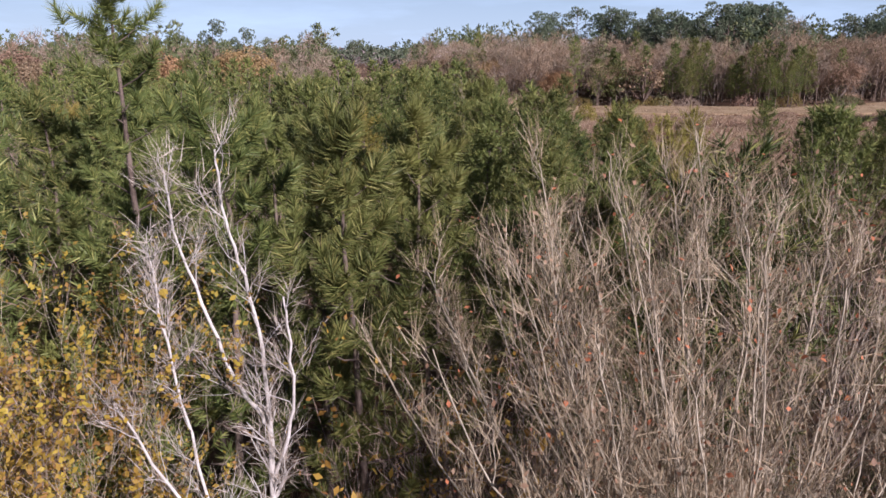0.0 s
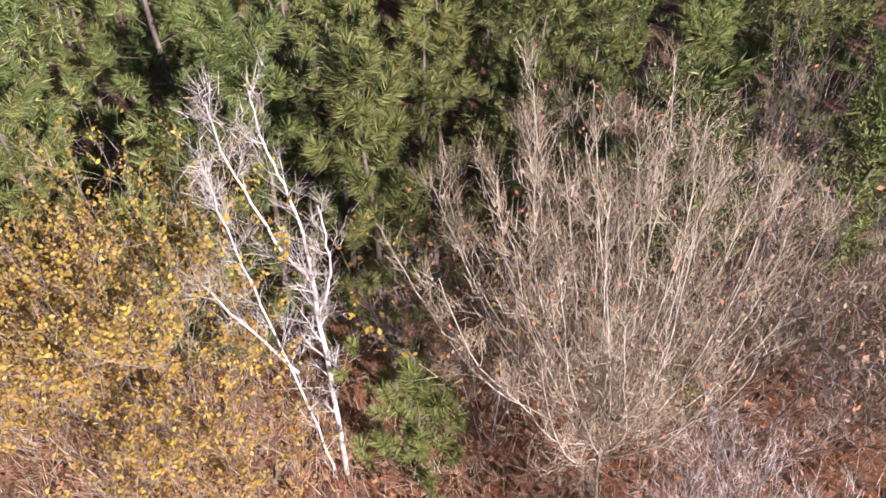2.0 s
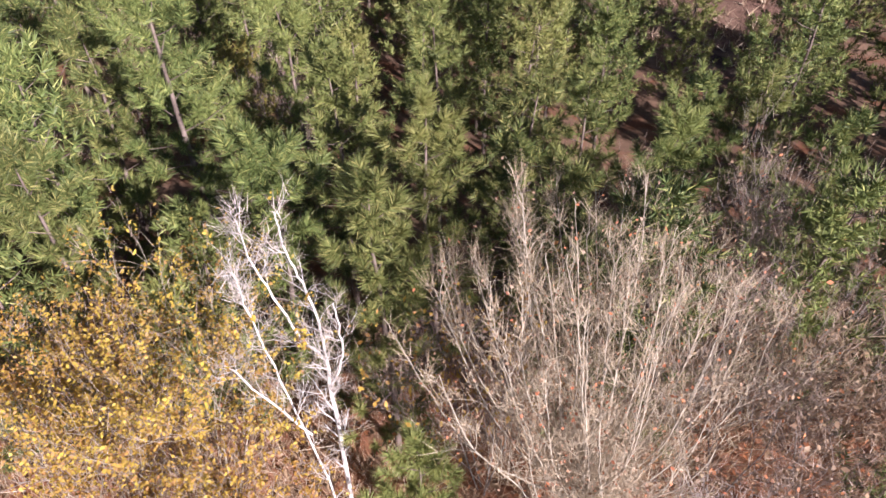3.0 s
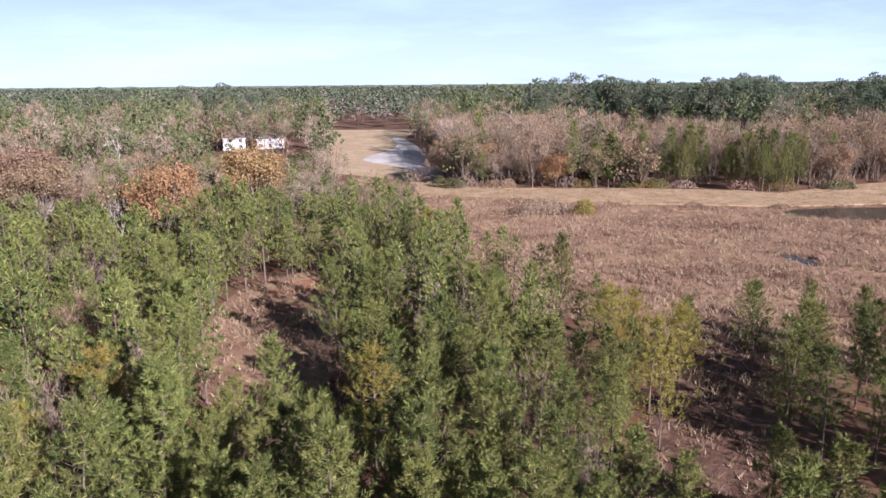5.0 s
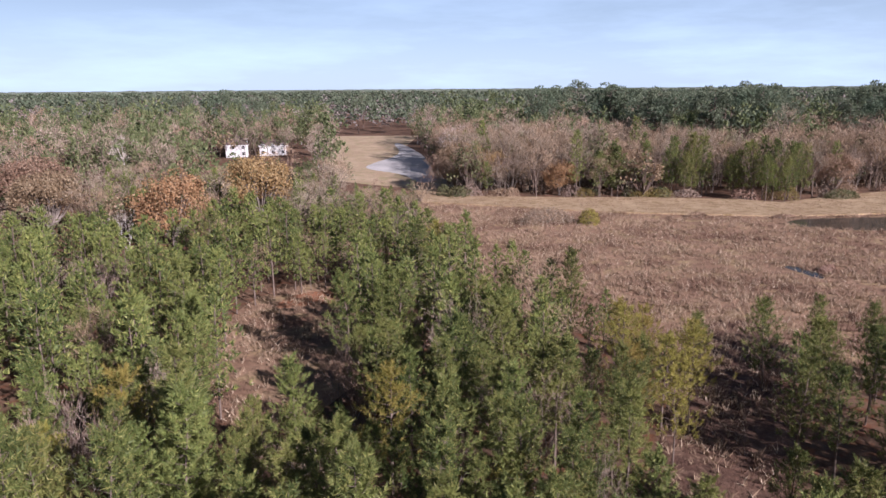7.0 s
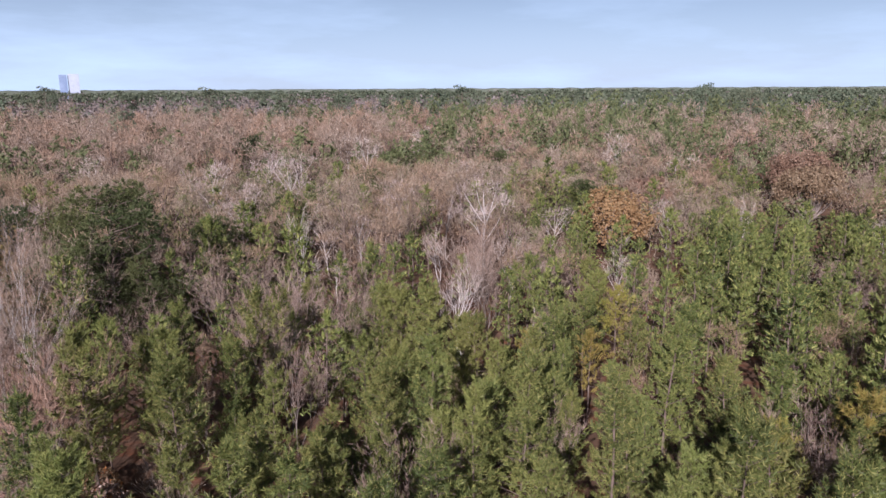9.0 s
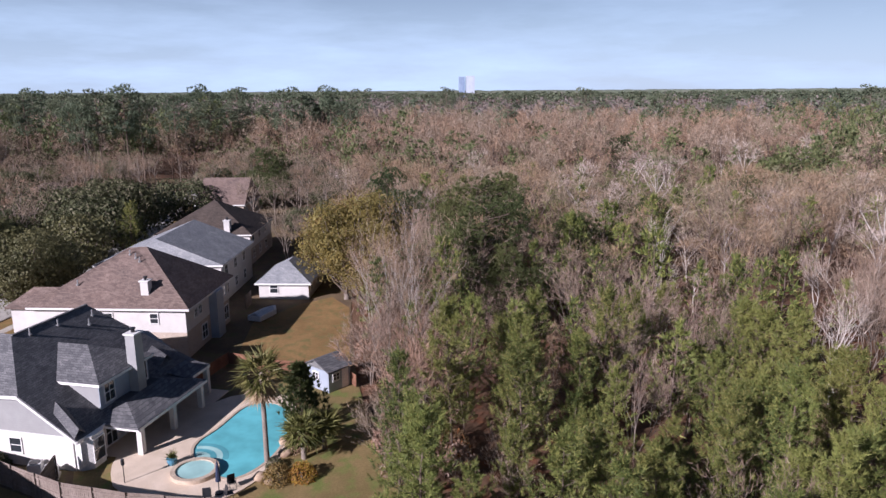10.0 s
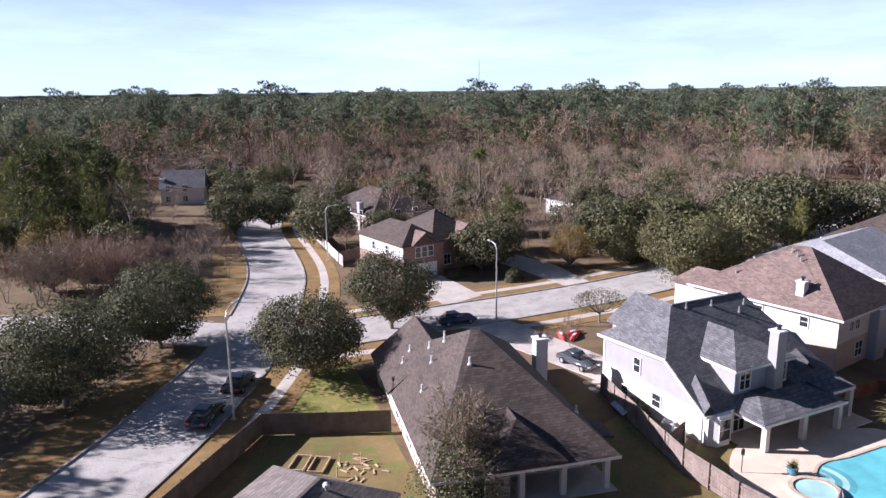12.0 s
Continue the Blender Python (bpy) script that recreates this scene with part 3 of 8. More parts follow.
def crowned(seed, h, reach, lumps=16, sprays=1100, size=0.3, base=0.35, flat=0.75, hollow=0.35, low=-0.55, tilt=0.6):
    """A leafy broad tree: trunk, spreading limbs and lumps of small leaf sprays."""
    rng = np.random.default_rng(seed)
    wood, crown = Geo(), Geo()
    top = h * base
    tube(wood, [[0, 0, -0.1], [0.05, 0, top * 0.5], [0.0, 0.08, top]], [0.03 * h, 0.024 * h, 0.022 * h], 7)
    mid = np.array([0, 0, h * (0.5 + 0.5 * base) * 0.92])
    pos, nor = [], []
    for i in range(lumps):
        a, e = i * 2.4 + rng.uniform(-0.5, 0.5), math.asin(rng.uniform(low, 0.95))
        r = rng.uniform(0.5, 0.78)
        c = mid + np.array([math.cos(a) * math.cos(e) * reach * r, math.sin(a) * math.cos(e) * reach * r, math.sin(e) * (h - mid[2]) * r * 0.85])
        rad = reach * rng.uniform(0.3, 0.5)
        n = sprays // lumps
        d = unit(rng.normal(size=(n, 3)) + unit(c - mid) * 0.6)
        pos.append(c + d * rad * [1, 1, flat] * rng.uniform(1 - hollow, 1.05, (n, 1)))
        nor.append(d)
        tube(wood, [[0, 0, top * rng.uniform(0.75, 1)], (np.array([0, 0, top]) + c) / 2 + [0, 0, -0.1 * reach], c], [0.013 * h, 0.009 * h, 0.02], 4)
    leaves(crown, rng, np.concatenate(pos), np.concatenate(nor), size, 2, tilt)
    return wood, crown


# ---- objects ----
def empty(name, m, label, category, group=""):
    ob = new(name)
    ob.matrix_basis = m
    return tagged(ob, label, category, group)


def child(name, me, parent, label=""):
    ob = new(name, me)
    ob.parent = parent
    return tagged(ob, label)


def planted(name, parts, label, category, group=""):
    """A tree as an Empty over its parts, built once far below and copied to its places."""
    ob = empty(name, Matrix.Identity(4), label, category, group)
    for pname, geo, mat, smooth in parts:
        if geo.n:
            child(pname, geo.mesh(pname, mat, smooth), ob)
    return ob


def stand(x, y, turn=0.0, size=1.0, tall=1.0, z=0.0, tip=0.0):
    return Matrix.Translation((x, y, z)) @ Matrix.Rotation(turn, 4, "Z") @ Matrix.Rotation(tip, 4, "X") @ Matrix.Diagonal((size, size, size * tall, 1))


def place_all(proto, places):
    """Puts the first at its own place and copies it to the others (places: poses)."""
    for i, m in enumerate(places):
        if i == 0:
            proto.matrix_basis = m
        else:
            c = proto.copy()
            scene.collection.objects.link(c)
            c.matrix_basis = m
            for o in proto.children:
                k = o.copy()
                scene.collection.objects.link(k)
                k.parent = c
    return proto


def scattered(geo_out, templates, places, rng):
    """Lays copies of template arrays into a joined mesh: places are x, y, size, tall."""
    arrays = [g.arrays() for g in templates]
    for x, y, s, tl in places:
        v, f = arrays[rng.integers(0, len(arrays))]
        a = rng.uniform(0, 6.28)
        c, d = math.cos(a) * s, math.sin(a) * s
        w = np.empty_like(v)
        w[:, 0], w[:, 1], w[:, 2] = c * v[:, 0] - d * v[:, 1] + x, d * v[:, 0] + c * v[:, 1] + y, v[:, 2] * s * tl
        geo_out.add(w, f)


def stuff(name, geo, mat, label, category):
    if geo.n:
        return tagged(new(name, geo.mesh(name, mat)), label, category, "", "stuff")


def part(name, bm, mat, parent, label="", smooth=False):
    me = bpy.data.meshes.new(name)
    bm.normal_update()
    bm.to_mesh(me)
    bm.free()
    me.materials.append(mat)
    if smooth:
        me.polygons.foreach_set("use_smooth", [True] * len(me.polygons))
    ob = new(name, me)
    if parent is not None:
        ob.parent = parent
    return tagged(ob, label)


def box(bm, x0, x1, y0, y1, z0, z1, m=None, bev=0.0):
    r = bmesh.ops.create_cube(bm, size=1.0)
    t = Matrix.Translation(((x0 + x1) / 2, (y0 + y1) / 2, (z0 + z1) / 2)) @ Matrix.Diagonal((abs(x1 - x0), abs(y1 - y0), abs(z1 - z0), 1))
    bmesh.ops.transform(bm, matrix=(m @ t) if m is not None else t, verts=r["verts"])
    if bev:
        ed = list({e for v in r["verts"] for e in v.link_edges})
        bmesh.ops.bevel(bm, geom=ed, offset=bev, segments=1, affect="EDGES")
    return bm


def boxed(*a, **k):
    return box(bmesh.new(), *a, **k)


def rod(bm, pts, r, sides=8):
    """A round bar through points; r may be one radius or one a point."""
    g = Geo()
    rs = [r] * len(pts) if isinstance(r, (int, float)) else r
    tube(g, pts, rs, sides)
    v, f = g.arrays()
    vs = [bm.verts.new(p) for p in v.tolist()]
    for q in f.tolist():
        bm.faces.new([vs[i] for i in q])
    for ring in (vs[:sides][::-1], vs[-sides:]):
        bm.faces.new(ring)
    return bm


def rods(pts, r, sides=8):
    return rod(bmesh.new(), pts, r, sides)


def slab(bm, poly, z0, z1):
    """A flat piece of any outline, with its thickness."""
    lo = [bm.verts.new((x, y, z0)) for x, y in poly]
    hi = [bm.verts.new((x, y, z1)) for x, y in poly]
    bm.faces.new(hi)
    bm.faces.new(lo[::-1])
    n = len(poly)
    for i in range(n):
        bm.faces.new((lo[i], lo[(i + 1) % n], hi[(i + 1) % n], hi[i]))
    bmesh.ops.recalc_face_normals(bm, faces=bm.faces)
    return bm


def smooth_ring(pts, rounds=2):
    """Rounds off a closed outline by cutting its corners."""
    pts = [tuple(p) for p in pts]
    for _ in range(rounds):
        out = []
        for i, (x, y) in enumerate(pts):
            u, v = pts[(i + 1) % len(pts)]
            out += [(0.75 * x + 0.25 * u, 0.75 * y + 0.25 * v), (0.25 * x + 0.75 * u, 0.25 * y + 0.75 * v)]
        pts = out
    return pts


def smooth_line(pts, rounds=2):
    pts = [tuple(p) for p in pts]
    for _ in range(rounds):
        out = [pts[0]]
        for (x, y), (u, v) in zip(pts, pts[1:]):
            out += [(0.75 * x + 0.25 * u, 0.75 * y + 0.25 * v), (0.25 * x + 0.75 * u, 0.25 * y + 0.75 * v)]
        pts = out + [pts[-1]]
    return pts


def offset_line(pts, d):
    """The line shifted sideways, to its left where d is positive."""
    p = np.array(pts, float)
    w = unit(np.gradient(p, axis=0))
    return [tuple(q) for q in p + d * np.c_[-w[:, 1], w[:, 0]]]


def ribbon(pts, d0, d1, z0, z1):
    a, b = offset_line(pts, d0), offset_line(pts, d1)
    return slab(bmesh.new(), a + b[::-1], z0, z1)


def inside(x, y, poly):
    c, j = False, len(poly) - 1
    for i in range(len(poly)):
        (xi, yi), (xj, yj) = poly[i], poly[j]
        if (yi > y) != (yj > y) and x < (xj - xi) * (y - yi) / (yj - yi) + xi:
            c = not c
        j = i
    return c
# ---- ground ----
tagged(part("ground", slab(bmesh.new(), [(-4500, -4500), (4500, -4500), (4500, 4500), (-4500, 4500)], -0.5, 0.0), FLOOR, None),
       "brown leaf-littered forest floor reaching the horizon", "ground", "", "structure")

CLEARING = smooth_ring([(-16.5, 52), (-22.5, 62), (-25.0, 78), (-24.0, 90), (-18.5, 97), (-8.0, 97), (-5.0, 86), (-5.0, 70), (-7, 60), (-10, 53)])
OPENING = smooth_ring([(-17.5, 57), (-21.5, 66), (-22.0, 78), (-21.5, 86), (-18.5, 91), (-10.5, 92), (-8.0, 84), (-8.3, 73), (-10, 64), (-13, 58)])
GAP = smooth_ring([(12.5, 38), (17.5, 47), (21.5, 58), (27, 72), (31, 80), (39, 80), (36, 70), (32, 58), (25, 42), (19, 33)])
MEADOW_EDGE = [(-7, 184), (-6.5, 150), (-4.5, 126), (1, 104), (7, 87), (12, 80), (17, 75), (20, 66), (24, 60), (29, 63), (38, 60), (52, 60), (75, 60), (120, 60), (190, 80), (220, 150), (200, 190), (130, 187), (115, 184), (93, 173), (79, 166), (71, 171), (46, 175), (30, 175), (9, 178)]
BANK = [(-9, 189), (-5.7, 169), (15.6, 162), (35, 154), (55, 150.6), (72, 148.2), (95, 151), (150, 156), (200, 165), (200, 190), (130, 187), (115, 184), (93, 174), (79, 166), (71, 171), (46, 175), (30, 175), (9, 178), (-3, 186)]
FAR_LOT = [(-3, 182), (-12, 196), (-25, 205), (-34, 212), (-40, 245), (-52, 300), (-70, 385), (-110, 420), (-20, 420), (-22, 340), (-10, 280), (-4, 240), (3, 205)]
CREEK = smooth_ring([(68, 139), (71, 145), (80, 146.5), (92, 147.5), (130, 148), (200, 152), (200, 142), (130, 136), (98, 134), (85, 133), (75, 134.5)])
POOL_POND = smooth_ring([(52.6, 104.6), (53.0, 106.2), (54.6, 105.8), (55.2, 103.4), (56.6, 101.0), (55.6, 98.6), (54.2, 98.8), (54.0, 101.4)])

tagged(part("meadow", slab(bmesh.new(), MEADOW_EDGE, -0.2, 0.03), MEADOW, None), "dry pinkish-brown winter meadow of rough grass", "meadow", "", "structure")
tagged(part("straw_bank", slab(bmesh.new(), BANK, -0.2, 0.35), STRAW, None), "pale straw-coloured grass bank before the trees", "bank", "", "structure")
tagged(part("clearing", slab(bmesh.new(), CLEARING, -0.2, 0.035), MEADOW, None), "dry grassy clearing among the pines", "clearing", "", "structure")
tagged(part("clearing_litter", slab(bmesh.new(), smooth_ring([(-21, 84), (-19, 92), (-10, 94), (-4, 92), (-8, 86), (-15, 87)]), -0.2, 0.06), RED_FLOOR, None), "red needle litter at the clearing's end", "ground", "", "structure")
tagged(part("gap_ground", slab(bmesh.new(), GAP, -0.2, 0.045), GAP_FLOOR, None), "dry grass strip between the young pines", "ground", "", "structure")
tagged(part("far_yard", slab(bmesh.new(), FAR_LOT, -0.2, 0.05), FAR_EARTH, None), "bare tan yard beside the far drive", "yard", "", "structure")
tagged(part("far_drive", slab(bmesh.new(), smooth_ring([(-9, 205), (-14, 228), (-30, 244), (-29, 262), (-20, 300), (-30, 360), (-26, 362), (-12, 300), (-8, 262), (-4, 230), (-3, 210)]), -0.1, 0.09), TRACK, None), "pale grey far drive with tree shade across", "road", "", "structure")
tagged(part("creek_water", slab(bmesh.new(), CREEK, -0.1, 0.06), POND, None), "still brown creek reflecting the sky", "water", "", "structure")
tagged(part("pond_water", slab(bmesh.new(), POOL_POND, -0.1, 0.06), POND, None), "small blue-reflecting puddle in the meadow", "water", "", "structure")
tagged(part("far_pond", slab(bmesh.new(), [(-128, 280), (-108, 300), (-104, 318), (-128, 318), (-140, 300)], -0.1, 0.06), POND, None), "far grey pond between trees", "water", "", "structure")

# ---- streets ----
ROAD_A = smooth_line([(8, -36), (-5, -44.6), (-11.3, -49.1), (-17.6, -53.7), (-22.1, -57.5), (-30, -64.6), (-37, -72.5), (-44, -82), (-51.5, -93), (-58.5, -108), (-65, -124), (-76, -142), (-95, -160)])
ROAD_B = smooth_line([(-33, -68), (-42, -65.5), (-52, -61.8), (-61, -59), (-70, -56.2), (-80, -53.4), (-95, -51), (-120, -50), (-150, -52), (-200, -58)])
ROAD_C = smooth_line([(-36, -70), (-30, -78.5), (-23, -87.5), (-15, -96.5), (2, -108), (34, -124)])
HOODS = [(9, -30), (-8, -38), (-16, -30), (-28, -24), (-41, -11), (-43, -2.2), (-53, -2.6), (-67, -4.6), (-87, -6.2), (-110, -7), (-150, -10), (-220, -20), (-240, -110), (-200, -190), (-90, -210), (20, -170), (60, -90)]
tagged(part("neighbourhood_ground", slab(bmesh.new(), HOODS, -0.2, 0.05), LITTER, None), "brown leaf-strewn winter turf round the houses", "ground", "", "structure")
for nm, ln, hw, lab in (("road_1", ROAD_A, 4.1, "pale concrete street with tree shade across it"), ("road_2", ROAD_B, 4.4, "pale concrete side street curving past houses"), ("road_3", ROAD_C, 3.8, "pale concrete street beyond the crossing")):
    z = {"road_1": 0.075, "road_2": 0.079, "road_3": 0.083}[nm]
    tagged(part(nm, ribbon(ln, -hw, hw, 0.0, z), CONCRETE, None), lab, "road", "", "structure")


def kerb_runs(line, d):
    """The kerb's stretches beside a street, left open where another street joins."""
    dense = []
    for (x, y), (u, v) in zip(line, line[1:]):
        n = max(1, int(math.hypot(u - x, v - y) / 1.2))
        dense += [(x + (u - x) * i / n, y + (v - y) * i / n) for i in range(n)]
    run, runs = [], []
    side = offset_line(dense, d)
    for c, s in zip(dense, side):
        others = [r for r in (ROAD_A, ROAD_B, ROAD_C) if r is not line]
        clear = True
        for r in others:
            for (x, y), (u, v) in zip(r, r[1:]):
                t = max(0, min(1, ((s[0] - x) * (u - x) + (s[1] - y) * (v - y)) / ((u - x) ** 2 + (v - y) ** 2 + 1e-9)))
                if math.hypot(s[0] - x - t * (u - x), s[1] - y - t * (v - y)) < 5.2:
                    clear = False
        if clear:
            run.append(s)
        else:
            if len(run) > 2:
                runs.append(run)
            run = []
    if len(run) > 2:
        runs.append(run)
    return runs


for line, hw in ((ROAD_A, 4.1), (ROAD_B, 4.4), (ROAD_C, 3.8)):
    for sgn in (-1, 1):
        for run in kerb_runs(line, sgn * (hw + 0.1)):
            tagged(part("kerb", ribbon(run, -0.12, 0.12, 0.0, 0.2), KERB, None), "dirty concrete kerb along the street", "kerb", "", "structure")
            if line is not ROAD_C and math.hypot(*run[len(run) // 2]) < 140:
                tagged(part("verge", ribbon(run, sgn * 0.15, sgn * 5.0, 0.0, 0.092 + 0.004 * (line is ROAD_B) + 0.002 * (sgn > 0)), LAWN_TAN, None), "dormant tan grass verge along the street", "verge", "", "structure")
                NEAR_YARD = [(-4, -37), (-6, -38.0), (-17.9, -45.3), (-24.8, -49.6), (-33.5, -42.3), (-20, -30)]
                pieces = [[]]
                for p, w in zip(run, offset_line(run, sgn * 2.8)):
                    if inside(*w, NEAR_YARD):
                        pieces.append([])
                    else:
                        pieces[-1].append(p)
                for piece in pieces:
                    if len(piece) > 2 and not (line is ROAD_A and sgn > 0):
                        tagged(part("pavement", ribbon(piece, sgn * 2.2, sgn * 3.4, 0.0, 0.105), PAVING, None), "narrow concrete pavement behind a grass strip", "pavement", "", "structure")
# control joints of the near street
for i in range(0, 12):
    x, y = -5 - 3.4 * i, -44.6 - 2.65 * i
    j = tagged(part("road_joint", boxed(-4.0, 4.0, -0.03, 0.03, 0.0, 0.0795), KERB, None), "dark tarred joint across the concrete street", "joint", "", "structure")
    j.matrix_basis = Matrix.Translation((x, y, 0)) @ Matrix.Rotation(radians(125.5), 4, "Z")

for nm, poly, mat, z, lab in (
    ("lawn_1", [(-20, -53.6), (-33, -60.2), (-39, -56.5), (-33.4, -43.6), (-25.8, -51)], LAWN_GREEN, 0.062, "sunlit green and tan lawn beside the house"),
    ("lawn_2", [(-15, -45), (-25.6, -50.6), (-33, -43.2), (-27, -30), (-14, -33)], LAWN, 0.06, "fenced back lawn of tan grass"),
    ("lawn_3", [(-43.2, -22), (-48.5, -31), (-27, -30.5), (-28, -24), (-41.0, -12)], LAWN, 0.066, "narrow grass yard between house and fence"),
    ("lawn_4", [(-41.2, -8.5), (-38.6, -8.0), (-36.8, -5.6), (-37.8, -2.6), (-40.2, -1.6), (-41.6, 0.6), (-45.2, 0.2), (-48.4, -1.6), (-53, -2.4), (-66, -4.6), (-66, -13), (-57, -15), (-48.7, -24), (-43.6, -22.0), (-41.2, -13)], LAWN, 0.062, "worn tan grass behind the pool"),
    ("lawn_5", [(-66.5, -5), (-87, -6.4), (-92, -9), (-89, -13), (-82, -17.5), (-69.2, -17.0)], LAWN_TAN, 0.07, "orange-tan dormant back lawn by the woods"),
):
    tagged(part(nm, slab(bmesh.new(), poly, -0.1, z), mat, None), lab, "lawn", "", "structure")
for nm, poly, lab in (
    ("driveway_1", [(-63.5, -79), (-69, -75.6), (-65.6, -64.0), (-59.0, -64.0)], "concrete drive to a white garage door"),
    ("driveway_2", [(-81, -75), (-87, -77), (-86, -68), (-81.5, -58), (-77, -58), (-79.5, -68)], "curving pale drive between trees"),
    ("driveway_3", [(-53.0, -36), (-58, -35.0), (-60.5, -54.6), (-54.5, -56.6)], "concrete drive beside the grey house"),
):
    tagged(part(nm, slab(bmesh.new(), poly, -0.1, 0.112), PAVING, None), lab, "driveway", "", "structure")
# ---- houses ----
def homestead(name, at, way, label, category="house", z=0.05):
    """An Empty at a house's corner: local x runs along way, local y to its left."""
    return empty(name, Matrix.Translation((*at, z)) @ Matrix.Rotation(math.atan2(way[1], way[0]), 4, "Z"), label, category)


def roof_planes(planes, thick=0.2):
    bm = bmesh.new()
    for poly in planes:
        hi = [bm.verts.new(p) for p in poly]
        lo = [bm.verts.new((p[0], p[1], p[2] - thick)) for p in poly]
        n = len(poly)
        bm.faces.new(hi)
        bm.faces.new(lo[::-1])
        for i in range(n):
            bm.faces.new((lo[i], lo[(i + 1) % n], hi[(i + 1) % n], hi[i]))
    bmesh.ops.remove_doubles(bm, verts=bm.verts, dist=0.002)
    bmesh.ops.recalc_face_normals(bm, faces=bm.faces)
    return bm


def hip_planes(x0, x1, y0, y1, ze, zr, a, b):
    """Four slopes from the eaves up to a ridge between the plan points a and b."""
    A, B, C, D = (x0, y0, ze), (x1, y0, ze), (x1, y1, ze), (x0, y1, ze)
    R, S = (*a, zr), (*b, zr)
    if abs(b[0] - a[0]) >= abs(b[1] - a[1]):
        return [[A, B, S, R], [B, C, S], [C, D, R, S], [D, A, R]]
    return [[B, C, S, R], [C, D, S], [D, A, R, S], [A, B, R]]


def fascia(parent, x0, x1, y0, y1, z):
    """White boards and gutters under the eaves."""
    for a in ((x0, x1, y0 - 0.03, y0 + 0.05), (x0, x1, y1 - 0.05, y1 + 0.03), (x0 - 0.03, x0 + 0.05, y0, y1), (x1 - 0.05, x1 + 0.03, y0, y1)):
        part("fascia", boxed(*a, z - 0.27, z - 0.06), TRIM, parent, "white fascia board")


def window(parent, face, at, z, w, h, bars=1, mat=GLASS):
    """face: 'x' or 'y' (the axis it looks along), with its sign; at: (position on the wall's plane, place along it)."""
    sgn = -1 if face[0] == "-" else 1
    m = Matrix.Translation((at[0], at[1], z)) if face[1] == "x" else Matrix.Translation((at[1], at[0], z))
    turn = {"+x": 0, "-x": 180, "+y": 90, "-y": -90}[face]
    m = m @ Matrix.Rotation(radians(turn), 4, "Z")
    fr = bmesh.new()
    for a in ((-0.02, 0.07, -w / 2 - 0.08, w / 2 + 0.08, h / 2, h / 2 + 0.1), (-0.02, 0.09, -w / 2 - 0.1, w / 2 + 0.1, -h / 2 - 0.1, -h / 2),
              (-0.02, 0.07, -w / 2 - 0.08, -w / 2, -h / 2, h / 2), (-0.02, 0.07, w / 2, w / 2 + 0.08, -h / 2, h / 2)):
        box(fr, *a, m=m)
    win = part("window", fr, TRIM, parent, "white-framed window")
    part("pane", boxed(-0.02, 0.02, -w / 2, w / 2, -h / 2, h / 2, m=m), mat, win, "dark glass pane")
    gr = bmesh.new()
    box(gr, 0.02, 0.05, -w / 2, w / 2, -0.025, 0.025, m=m)
    for i in range(1, bars):
        y = -w / 2 + w * i / bars
        box(gr, 0.02, 0.05, y - 0.03, y + 0.03, -h / 2, h / 2, m=m)
    part("glazing_bar", gr, TRIM, win)
    return win


def vent_pipe(parent, x, y, z, h=0.55, r=0.07, mat=STEEL):
    bm = rods([(x, y, z - 0.4), (x, y, z + h)], r, 8)
    rod(bm, [(x, y, z - 0.05), (x, y, z + 0.1)], r * 2.2, 8)
    part("vent_pipe", bm, mat, parent, "grey roof vent pipe")


def chimney(parent, x0, x1, y0, y1, z0, z1, mat=SIDING_WHITE, label="white boxed chimney"):
    c = part("chimney", boxed(x0, x1, y0, y1, z0, z1), mat, parent, label)
    bm = boxed(x0 - 0.1, x1 + 0.1, y0 - 0.1, y1 + 0.1, z1, z1 + 0.12)
    part("chimney_cap", bm, TRIM, c)
    cx, cy = (x0 + x1) / 2, (y0 + y1) / 2
    part("flue", rod(rods([(cx, cy, z1), (cx, cy, z1 + 0.45)], 0.16, 10), [(cx, cy, z1 + 0.42), (cx, cy, z1 + 0.5)], 0.24, 10), DARK_METAL, c, "dark metal flue")


def walls(parent, outline, z0, z1, mat, label=""):
    return part("wall", slab(bmesh.new(), outline, z0, z1), mat, parent, label)


def rect(x0, x1, y0, y1):
    return [(x0, y0), (x1, y0), (x1, y1), (x0, y1)]


# grey two-storey house by the pool
g = homestead("grey_house", (-51.9, -35.1), (0.28, 0.96), "two-storey house, grey shingles, white brick and pale siding, by a pool")
RX, RZ, EX, EZ = 3.9, 8.5, 12.5, 2.65
walls(g, rect(0, 11.8, 0, 15.0), 0, 2.62, WHITE_BRICK, "white painted brick lower wall")
bm = bmesh.new()
side = [(0, 2.62), (11.8, 2.62), (11.8, 2.8), (8.0, 5.4), (0, 5.2)]
lo = [bm.verts.new((x, 0.0, z)) for x, z in side]
hi = [bm.verts.new((x, 15.0, z)) for x, z in side]
bm.faces.new(lo), bm.faces.new(hi[::-1])
for i in range(5):
    bm.faces.new((lo[i], hi[i], hi[(i + 1) % 5], lo[(i + 1) % 5]))
bmesh.ops.recalc_face_normals(bm, faces=bm.faces)
part("wall", bm, SIDING_GREY, g, "pale grey siding upper wall")
part("band", boxed(-0.04, 11.84, -0.05, 0.0, 2.55, 2.68), TRIM, g, "white band between storeys")
part("corner_board", boxed(-0.05, 0.12, -0.05, 0.0, 0.0, 5.1), TRIM, g)
